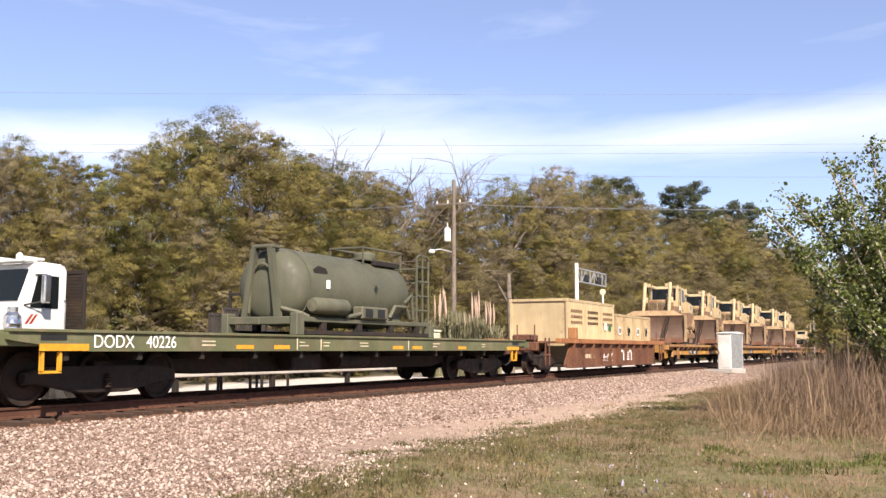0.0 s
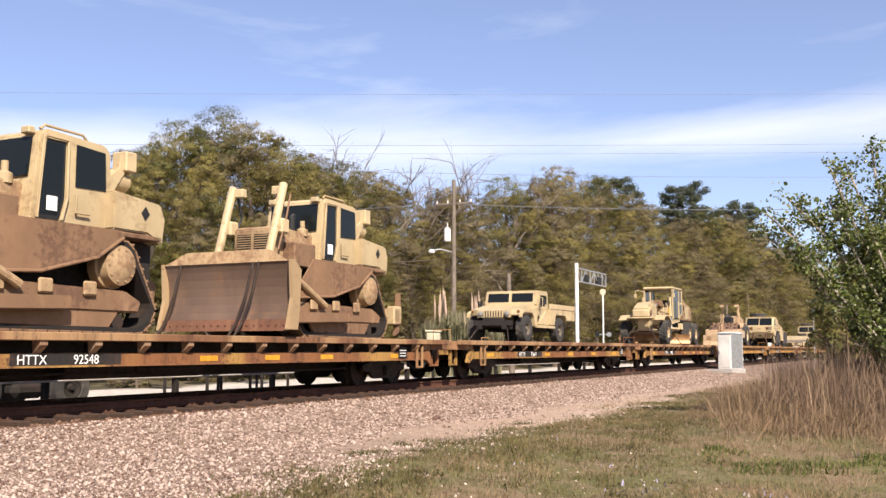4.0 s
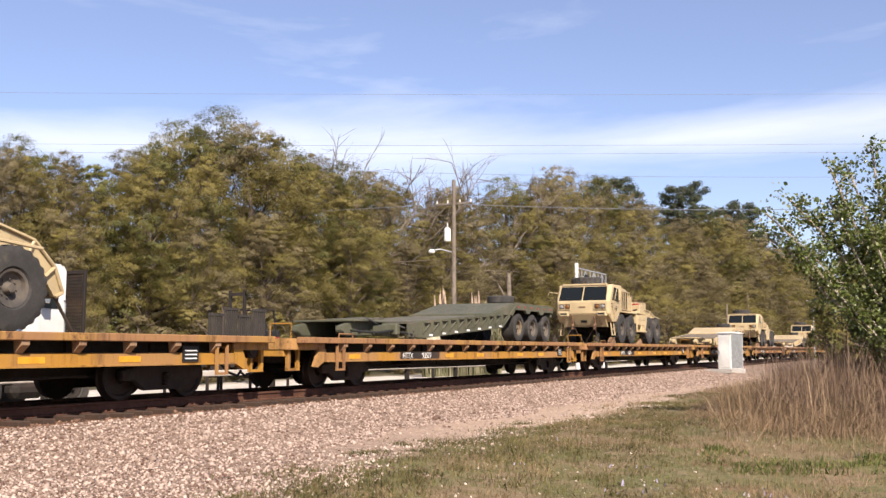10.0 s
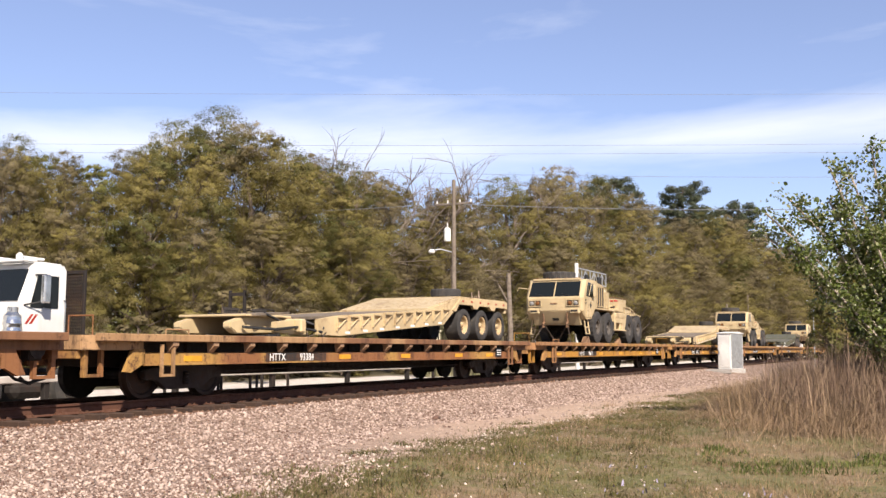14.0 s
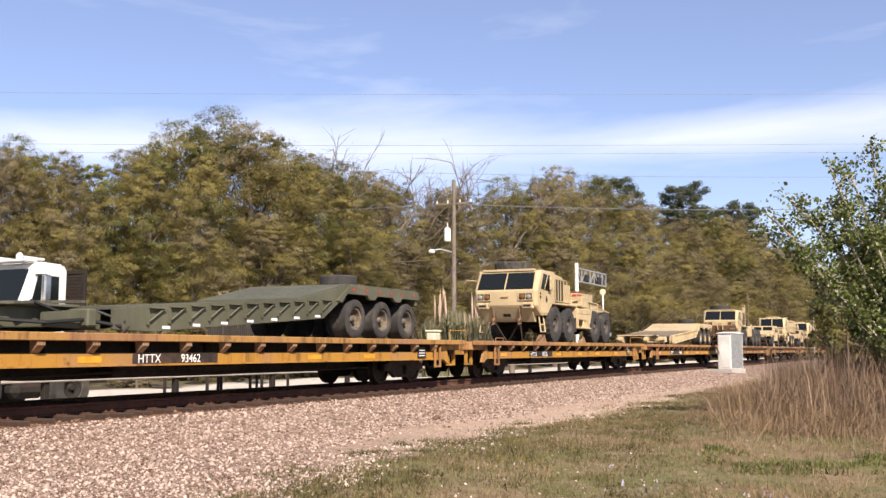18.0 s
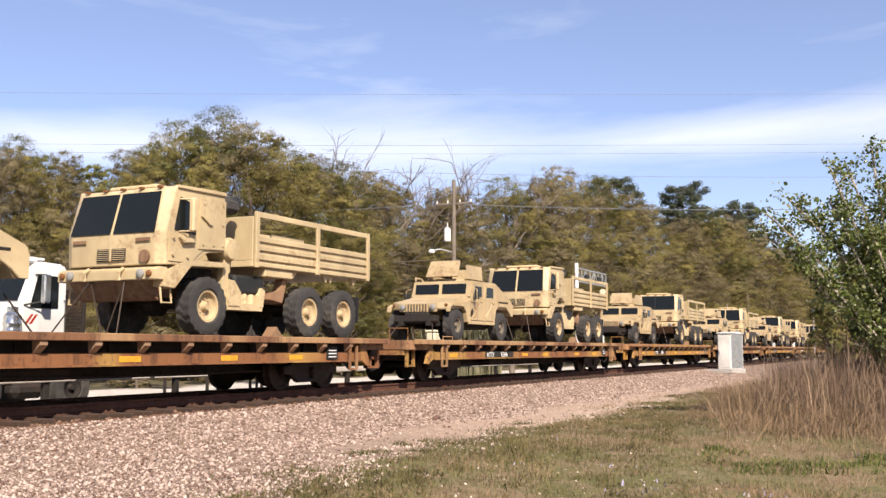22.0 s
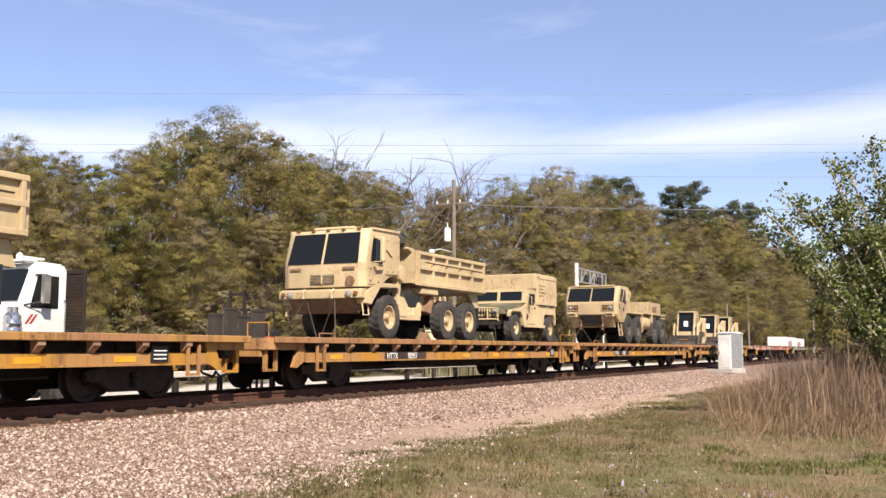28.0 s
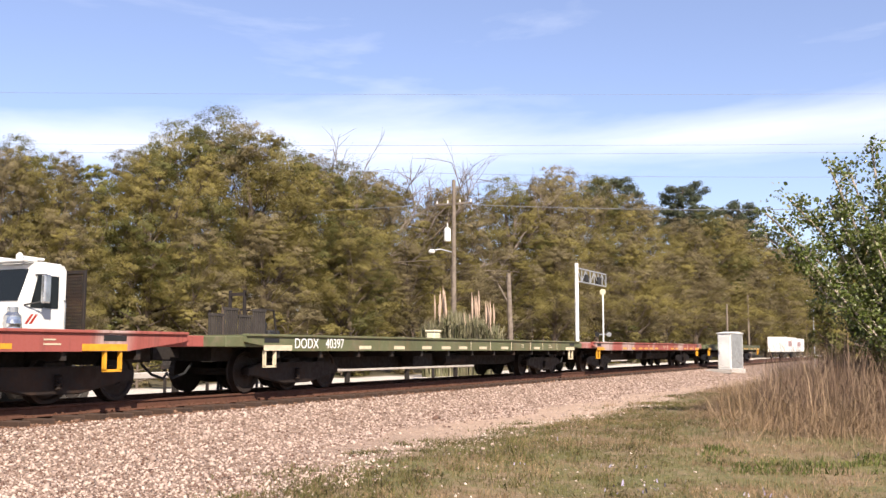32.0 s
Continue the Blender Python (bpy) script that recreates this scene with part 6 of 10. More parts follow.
    if kind == "cargo":
        bx(v, "bed_floor", p, 1.30, 5.88, -1.18, 1.18, 1.42, 1.55, 0.01)
        for s in (-1, 1):
            bx(v, "side_panel", p, 1.36, 5.86, s * 1.165, s * 1.185, 1.42, 2.05, 0.0)
            for z0, z1 in ((1.43, 1.52), (1.57, 1.70), (1.76, 1.87), (1.94, 2.06)):
                bx(v, "side_board", p, 1.36, 5.86, s * 1.18, s * 1.225, z0, z1, 0.014)
            for x in (1.38, 3.62, 5.82):
                bx(v, "post", p, x - 0.06, x + 0.06, s * 1.2, s * 1.26, 1.40, 2.56, 0.01)
            bx(v, "top_rail", p, 1.33, 5.88, s * 1.18, s * 1.24, 2.44, 2.56, 0.01)
            bx(v, "seat_back", p, 2.2, 3.4, s * 0.95, s * 1.0, 2.06, 2.18, 0.0)
            for x in (2.05, 2.7, 4.0, 4.2, 5.2):
                px(v, "bracket", p, [(x, 1.42), (x + 0.28, 1.42), (x + 0.12, 1.26)], s * 1.05, s * 1.12, 0.0)
        bx(v, "headboard", p, 1.30, 1.36, -1.18, 1.18, 1.55, 2.46, 0.01)
        bx(v, "tailgate", p, 5.82, 5.88, -1.15, 1.15, 1.5, 2.04, 0.01)
    else:
        px(v, "dump_floor", p, [(1.35, 1.52), (5.75, 1.46), (5.95, 1.40), (5.95, 1.50), (1.35, 1.62)], -1.1, 1.1, 0.0)
        px(v, "dump_head", p, [(1.20, 1.50), (1.42, 1.50), (1.42, 2.42), (1.00, 2.46), (0.95, 2.40), (1.20, 2.32)], -1.15, 1.15, 0.012)
        for s in (-1, 1):
            px(v, "dump_side", p, [(1.38, 1.48), (5.72, 1.40), (5.98, 1.45), (5.98, 2.36), (5.70, 2.40), (1.38, 2.40)], s * 1.10, s * 1.15, 0.01)
            bm = B()
            for z in (1.50, 1.94, 2.34):
                box(bm, 1.45, 5.9, s * 1.14, s * 1.24, z - 0.05, z + 0.05, 0.012)
            for k in range(6):
                x = 1.5 + k * 0.86
                box(bm, x - 0.045, x + 0.045, s * 1.14, s * 1.235, 1.46, 2.36, 0.01)
            part("dump_rib", bm, p, v)
            rods(v, "side_chain", CHAIN, [[(1.8, s * 1.25, 2.1), (5.6, s * 1.25, 2.08)]], 0.018)
            px(v, "hinge", p, [(5.1, 1.4), (5.75, 1.4), (5.9, 0.98), (5.6, 1.0)], s * 0.85, s * 1.0, 0.0)
        bx(v, "tailgate", p, 5.93, 6.0, -1.12, 1.12, 1.48, 2.36, 0.01)
    for x in (0.0, 3.45, 4.87):
        for s in (-1, 1):
            add_wheel(v, "fmtv", x, 0.98, s)
    px(v, "wheel_chock", TAN_DARK, [(2.3, 0.0), (2.75, 0.0), (2.5, 0.22)], -0.95, -0.7, 0.0)
    return v


def humvee(kind="turret"):
    """Wide low utility vehicle: four doors, with or without a turret, a pickup, or with a shelter on its back."""
    text = {"turret": "sand tan armoured utility vehicle with roof turret shields", "plain": "sand tan four door utility vehicle without a turret",
            "pickup": "sand tan two door utility pickup with a flat bed", "shelter": "tan utility vehicle with camouflage bonnet and boxy shelter"}[kind]
    v = thing("utility_vehicle", text, "military vehicle", "military vehicles")
    p = TAN if kind == "turret" else TAN_LIGHT
    hood = worn("green_brown_camouflage", (0.10, 0.11, 0.06), (0.24, 0.17, 0.10), (0.45, 0.34, 0.2), 0.6, 0.3, 0.6, scale=0.8) if kind == "shelter" else p
    # bonnet with sloped front and flat wings
    bm = B()
    loft(bm, [[(-0.55, -0.60, 0.90), (-0.55, 0.60, 0.90), (-0.55, 0.60, 1.08), (-0.55, -0.60, 1.08)], [(-0.36, -0.98, 0.90), (-0.36, 0.98, 0.90), (-0.36, 0.96, 1.12), (-0.36, -0.96, 1.12)],
              [(0.96, -1.0, 0.98), (0.96, 1.0, 0.98), (0.96, 0.96, 1.35), (0.96, -0.96, 1.35)]])
    bmesh.ops.bevel(bm, geom=list(bm.edges), offset=0.03, segments=2, affect="EDGES", clamp_overlap=True)
    part("bonnet", bm, hood, v)
    g = bx(v, "grille", BLACK, -0.575, -0.54, -0.36, 0.36, 0.86, 1.06, 0.0, "slotted upright grille")
    bm = B()
    for k in range(8):
        box(bm, -0.595, -0.565, -0.36 + k * 0.098, -0.31 + k * 0.098, 0.84, 1.08)
    part("grille_mesh", bm, p, g)
    for s in (-1, 1):
        lamp(v, -0.57, s * 0.50, 0.97, 0.09)
        lamp(v, -0.42, s * 0.86, 1.04, 0.05, AMBER, "marker_lamp")
    bm = B()
    for s in (-1, 1):
        box(bm, -0.54, -0.50, s * 0.40, s * 0.62, 0.84, 1.09)
    part("lamp_panel", bm, p, v)
    px(v, "bumper", UNDER, [(-0.72, 0.54), (-0.58, 0.50), (-0.54, 0.70), (-0.70, 0.74)], -0.72, 0.72, 0.02)
    bx(v, "winch", UNDER, -0.66, -0.4, -0.4, 0.4, 0.58, 0.82, 0.04)
    if kind == "shelter":
        rods(v, "brush_guard", p, [[(-0.72, s * 0.68, 0.68), (-0.72, s * 0.68, 1.10), (-0.72, -s * 0.01, 1.12)] for s in (-1, 1)] + [[(-0.72, -0.68, 0.74), (-0.72, 0.68, 0.74)], [(-0.72, -0.3, 0.74), (-0.72, -0.3, 1.12)], [(-0.72, 0.3, 0.74), (-0.72, 0.3, 1.12)]], 0.03)
    for s in (-1, 1):
        px(v, "wing", p, [(-0.50, 0.82), (-0.44, 0.97), (-0.30, 1.01), (0.42, 1.01), (0.58, 0.85), (0.68, 0.55), (0.86, 0.55), (0.96, 1.28), (0.60, 1.17), (-0.36, 1.07), (-0.52, 0.98), (-0.54, 0.84)], s * 0.92, s * 1.05, 0.01)
    chassis(v, -0.8, 4.2, 0.42, 0.60, axles=(), mat=UNDER)
    bx(v, "belly", UNDER, 0.6, 2.7, -0.75, 0.75, 0.36, 0.58, 0.02)
    # windscreen frame
    wx = lambda z: 0.96 + (z - 1.36) * 0.20
    pane(v, "windscreen_frame", p, [(wx(1.34), -1.0, 1.34), (wx(1.34), 1.0, 1.34), (wx(1.83), 0.94, 1.83), (wx(1.83), -0.94, 1.83)], 0.06)
    for a, b in ((-0.86, -0.06), (0.06, 0.86)):
        pane(v, "windscreen", GLASS, [(wx(1.44) - 0.04, a, 1.44), (wx(1.44) - 0.04, b, 1.44), (wx(1.74) - 0.04, b, 1.74), (wx(1.74) - 0.04, a, 1.74)], 0.02, "dark flat windscreen pane")
    if kind in ("turret", "plain"):
        side = [(0.82, 0.56), (0.98, 1.34), (1.08, 1.80), (1.14, 1.84), (2.95, 1.85), (3.10, 1.80), (4.28, 1.34), (4.32, 1.24), (4.32, 0.84), (4.05, 0.82), (3.9, 1.02), (2.85, 1.02), (2.68, 0.58)]
        px(v, "body", p, side, -1.0, 1.0, 0.025)
        doors = ((1.02, 1.86), (1.92, 2.76))
        roof_end = 3.0
    elif kind == "pickup":
        side = [(0.82, 0.56), (0.98, 1.34), (1.08, 1.80), (1.14, 1.84), (2.05, 1.85), (2.12, 1.78), (2.12, 0.58)]
        px(v, "body", p, side, -1.0, 1.0, 0.025)
        px(v, "bed", p, [(2.2, 0.62), (2.7, 0.62), (2.85, 1.0), (3.9, 1.0), (4.05, 0.82), (5.0, 0.82), (5.0, 1.22), (2.2, 1.22)], -1.05, 1.05, 0.02)
        for s in (-1, 1):
            bx(v, "bed_rail", p, 2.2, 5.0, s * 1.0, s * 1.06, 1.22, 1.40, 0.01)
        doors = ((1.02, 1.98),)
        roof_end = 2.05
    else:
        side = [(0.82, 0.56), (0.98, 1.34), (1.08, 1.80), (1.14, 1.84), (1.92, 1.85), (1.95, 1.78), (1.95, 0.58)]
        px(v, "body", p, side, -1.0, 1.0, 0.025)
        px(v, "rear_body", p, [(1.96, 0.56), (2.62, 0.58), (2.78, 0.98), (3.72, 0.99), (3.84, 0.80), (3.90, 0.62), (3.94, 0.62), (3.92, 1.30), (1.96, 1.30)], -1.03, 1.03, 0.02)
        bx(v, "shelter", p, 1.98, 3.92, -1.06, 1.06, 1.30, 2.42, 0.03, "boxy tan equipment shelter")
        bx(v, "shelter_nose", p, 1.80, 1.98, -1.04, 1.04, 1.86, 2.42, 0.03)
        for s in (-1, 1):
            bx(v, "shelter_trim", p, 2.0, 3.93, s * 1.05, s * 1.08, 2.26, 2.31, 0.0)
            for x in (2.0, 3.86):
                bx(v, "shelter_post", p, x, x + 0.05, s * 1.05, s * 1.08, 1.32, 2.40, 0.0)
            bx(v, "latch", BLACK, 2.2, 2.9, s * 1.06, s * 1.09, 1.30, 1.33, 0.0)
            bx(v, "latch", BLACK, 3.1, 3.7, s * 1.06, s * 1.09, 1.30, 1.33, 0.0)
        doors = ((1.0, 1.86),)
        roof_end = 1.9
        for k in range(4):
            bx(v, "stencil_line", TAN_DARK, 2.15, 2.6 + 0.12 * (k % 2), -1.064, -1.06, 1.62 + k * 0.12, 1.66 + k * 0.12, 0.0)
    for s in (-1, 1):
        for a, b in doors:
            y = s * 1.02
            px(v, "door", p, [(a, 0.62), (b, 0.62), (b, 1.74), (a + 0.12, 1.74), (a, 1.30)], y - 0.02 * s, y + 0.025 * s, 0.008)
            pane(v, "door_window", GLASS, [(a + 0.16, s * 1.048, 1.36), (b - 0.14, s * 1.048, 1.36), (b - 0.14, s * 1.048, 1.67), (a + 0.2, s * 1.048, 1.67)], 0.012, "small dark door window")
            bx(v, "door_handle", BLACK, b - 0.2, b - 0.06, s * 1.045, s * 1.06, 1.16, 1.2, 0.0)
            if kind != "shelter":
                rods(v, "door_brace", p, [[(a + 0.1, s * 1.05, 0.72), (b - 0.1, s * 1.05, 1.22)]], 0.016)
        rods(v, "mirror_arm", p, [[(1.0, s * 1.02, 1.2), (1.0, s * 1.22, 1.18), (1.0, s * 1.22, 1.56), (1.0, s * 1.05, 1.6)]], 0.016)
        bx(v, "mirror", BLACK, 0.99, 1.03, s * 1.12, s * 1.30, 1.25, 1.50, 0.02)
        bx(v, "sill", p, 0.8, 2.75, s * 0.96, s * 1.05, 0.50, 0.60, 0.01)
        if kind in ("turret", "plain"):
            bx(v, "rear_vent", UNDER, 3.15, 3.95, s * 1.0, s * 1.012, 1.16, 1.28, 0.0)
            px(v, "rear_wing", p, [(2.72, 0.60), (2.86, 0.98), (3.1, 1.1), (3.7, 1.1), (3.95, 0.95), (4.1, 0.82), (4.28, 0.82), (4.28, 1.22), (2.62, 1.22), (2.62, 0.60)], s * 0.98, s * 1.05, 0.01)
        chains(v, [((-0.6, s * 0.5, 0.60), (-1.05, s * 0.75, 0.0)), ((4.2, s * 0.6, 0.6), (4.6, s * 0.8, 0.0))])
    diamond(v, 0.98, -1.07, 0.88, 0.11)
    if kind == "turret":
        bm = B()
        lathe(bm, [(0.0, 0.0), (0.62, 0.0), (0.62, 0.08), (0.0, 0.08)], (1.9, 0, 1.85), "z", 24)
        part("turret_ring", bm, p, v)
        pane(v, "gun_shield", p, [(1.05, -0.55, 1.98), (1.05, 0.55, 1.98), (1.32, 0.5, 2.48), (1.32, -0.5, 2.48)], 0.05, "sloped tan gun shield")
        for s in (-1, 1):
            pane(v, "side_shield", p, [(1.45, s * 0.68, 1.92), (2.55, s * 0.68, 1.92), (2.62, s * 0.62, 2.36), (1.52, s * 0.62, 2.36)], 0.05, "tan turret side shield")
        pane(v, "rear_shield", p, [(2.6, -0.6, 1.92), (2.6, 0.6, 1.92), (2.66, 0.55, 2.3), (2.66, -0.55, 2.3)], 0.05)
        bx(v, "gun_mount", UNDER, 1.2, 1.6, -0.1, 0.1, 1.95, 2.2, 0.02)
        rods(v, "roof_rack", p, [[(1.05, 0.9, 1.86), (1.1, 0.95, 1.96), (1.5, 0.95, 1.96), (1.55, 0.9, 1.86)]], 0.03)
    key = "humvee_tan" if kind == "shelter" else "humvee"
    for x in (0.0, 3.3):
        for s in (-1, 1):
            add_wheel(v, key, x, 0.90, s)
            bm = B()
            cyl(bm, (x, s * 0.75, 0.5), (x, s * 0.3, 0.58), 0.06, 8)
            cyl(bm, (x + 0.1, s * 0.62, 0.45), (x + 0.1, s * 0.55, 0.95), 0.07, 8)
            part("suspension", bm, UNDER, v)
    return v


def lowbed(paint, tan=True):
    """Lowered gooseneck trailer for machines. x runs back from the first of its three rear axles."""
    v = thing("lowbed_trailer", ("sand tan" if tan else "dull olive green") + " lowbed trailer with three rear axles", "trailer", "lowbed trailers")
    deck_mat = worn("grey_trailer_planks" if tan else "green_grey_trailer_planks", (0.20, 0.16, 0.12) if tan else (0.10, 0.10, 0.075), (0.14, 0.11, 0.08), (0.32, 0.25, 0.17), 0.4, 0.5, 0.9)
    top = [(-7.7, 0.46), (-2.3, 0.78)]
    bm = B()
    prism(bm, [(-7.75, 0.40), (-2.2, 0.74), (-2.2, 0.80), (-7.75, 0.46)], -1.3, 1.3)
    part("deck", bm, deck_mat, v, "worn grey deck planks")
    for s in (-1, 1):
        px(v, "side_frame", paint, [(-7.75, 0.06), (-6.8, 0.04), (-1.45, 0.42), (-0.72, 0.86), (-0.95, 0.90), (-7.0, 0.50), (-7.75, 0.40)], s * 1.34, s * 1.42, 0.008)
        bm = B()
        for k in range(11):
            x = -7.0 + k * 0.54
            z0 = 0.10 + 0.375 * k * 0.54 / 5.4
            rod(bm, [(x + 0.40, s * 1.455, z0 + 0.34), (x + 0.05, s * 1.455, z0 + 0.12)], 0.02, 5)
            box(bm, x, x + 0.03, s * 1.42, s * 1.47, z0 + 0.06, z0 + 0.35)
            box(bm, x, x + 0.42, s * 1.42, s * 1.49, z0 + 0.345, z0 + 0.375)
        tagged(part("outrigger_brackets", bm, paint, v), kind="stuff")
        px(v, "gooseneck_beam", paint, [(-9.93, 0.18), (-9.7, 0.06), (-8.6, 0.08), (-7.7, 0.10), (-7.7, 0.44), (-8.5, 0.48), (-9.5, 0.40), (-9.93, 0.30)], s * 0.55, s * 0.75, 0.02)
        px(v, "neck_side", paint, [(-8.9, 0.1), (-7.74, 0.05), (-7.74, 0.34), (-8.0, 0.40), (-8.9, 0.32)], s * 1.0, s * 1.12, 0.015)
        px(v, "ramp_side", paint, [(-2.5, 0.66), (-0.94, 0.84), (-0.5, 1.0), (-0.42, 1.22), (-2.4, 0.81)], s * 1.345, s * 1.41, 0.0)
        # rear deck with wheel arches
        px(v, "rear_side", paint, [(-0.95, 0.84), (-0.72, 0.80), (-0.5, 1.02), (0.4, 1.02), (0.5, 0.92), (0.77, 0.92), (0.9, 1.02), (1.65, 1.02), (1.77, 0.92), (2.04, 0.92), (2.15, 1.02), (2.95, 1.02), (3.05, 0.98), (3.05, 1.22), (2.6, 1.24), (-0.4, 1.20)], s * 1.36, s * 1.45, 0.008)
        for k in range(6 if s < 0 else 0):
            bx(v, "reflector", RED, -0.3 + k * 0.6, -0.2 + k * 0.6, s * 1.45, s * 1.458, 1.1, 1.15, 0.0)
        for k in range(7 if s < 0 else 0):
            x = -6.6 + k * 0.8
            z = 0.085 + (x + 6.8) * 0.071
            bx(v, "reflective_tape", WHITE, x, x + 0.2, s * 1.421, s * 1.426, z, z + 0.05, 0.0)
        chains(v, [((3.0, s * 1.1, 1.0), (3.5, s * 1.2, 0.0)), ((-6.9, s * 1.3, 0.4), (-7.6, s * 1.45, 0.0))], 0.02)
    px(v, "ramp_deck", paint, [(-2.4, 0.76), (-0.45, 1.20), (-0.4, 1.26), (-2.4, 0.84)], -1.36, 1.36, 0.0)
    px(v, "rear_deck", deck_mat if not tan else paint, [(-0.45, 1.16), (3.05, 1.16), (3.05, 1.26), (-0.45, 1.26)], -1.40, 1.40, 0.01)
    bx(v, "rear_beam", paint, 2.95, 3.08, -1.4, 1.4, 0.86, 1.24, 0.02)
    bx(v, "neck_plate", paint, -9.6, -8.0, -0.9, 0.9, 0.42, 0.47, 0.01)
    for k in range(6):
        bm = B()
        slab(bm, pose(-8.6 + 0.22 * k, -0.75 + 0.28 * k, 0.50 + 0.012 * k, 0, -3, 12 - 7 * (k % 3)), 1.7 - 0.15 * (k % 2), 0.2, 0.045)
        part("loose_plank", bm, deck_mat, v)
    bx(v, "cross_tube", paint, -8.2, -8.0, -1.3, 1.3, 0.1, 0.4, 0.03)
    rods(v, "hose", BLACK, [[(-9.0, -0.9, 0.5), (-8.4, -1.0, 0.30), (-7.8, -1.05, 0.38), (-7.5, -1.43, 0.2)], [(-9.6, -0.8, 0.2), (-8.9, -1.14, 0.16), (-8.2, -1.2, 0.22), (-7.6, -1.44, 0.12)]], 0.03)
    bm = B()
    lathe(bm, [(0.27, -0.12), (0.42, -0.13), (0.46, -0.09), (0.46, 0.09), (0.42, 0.13), (0.27, 0.12)], (0.75, -0.4, 1.42), "z", 24)
    part("spare_wheel", bm, RUBBER, v, "spare tyre lying on the rear deck")
    px(v, "axle_frame", UNDER, [(-2.0, 0.5), (-1.2, 0.45), (2.9, 0.7), (2.9, 1.1), (-0.6, 1.1), (-1.4, 0.7)], -0.5, 0.5, 0.0)
    for k in range(3):
        for s in (-1, 1):
            add_wheel(v, "trailer_tan" if tan else "trailer", 1.27 * k, 1.14, s)
    return v


def water_trailer():
    v = thing("tank_trailer", "small sand tan two wheel tank trailer behind a truck", "trailer")
    bm = B()
    lathe(bm, [(0.0, -0.85), (0.45, -0.8), (0.58, -0.65), (0.58, 0.65), (0.45, 0.8), (0.0, 0.85)], (-0.2, 0, 1.35), "x", 20)
    smooth(part("tank", bm, TAN_LIGHT, v))
    bx(v, "frame", TAN_LIGHT, -1.3, 1.1, -0.8, 0.8, 0.66, 0.80, 0.02)
    for s in (-1, 1):
        px(v, "fender", TAN_LIGHT, [(-0.6, 0.8), (-0.45, 1.08), (0.45, 1.08), (0.6, 0.8), (0.55, 0.8), (0.42, 1.03), (-0.42, 1.03), (-0.55, 0.8)], s * 0.8, s * 1.1, 0.0)
        add_wheel(v, "humvee", 0.0, 0.92, s)
        rods(v, "drawbar", TAN_LIGHT, [[(-1.2, s * 0.5, 0.7), (-2.3, 0.0, 0.7)]], 0.05)
    rods(v, "stand", TAN_LIGHT, [[(-2.1, 0, 0.7), (-2.1, 0, 0.0)]], 0.05)
    return v


def circle(cx, cz, r, a0, a1, n):
    return [(cx + r * math.cos(radians(a0 + (a1 - a0) * k / n)), cz + r * math.sin(radians(a0 + (a1 - a0) * k / n))) for k in range(n + 1)]


DUSTY = worn("dust_caked_tan_paint", (0.46, 0.32, 0.175), (0.27, 0.155, 0.085), (0.36, 0.225, 0.12), 0.5, 0.6, 0.7)


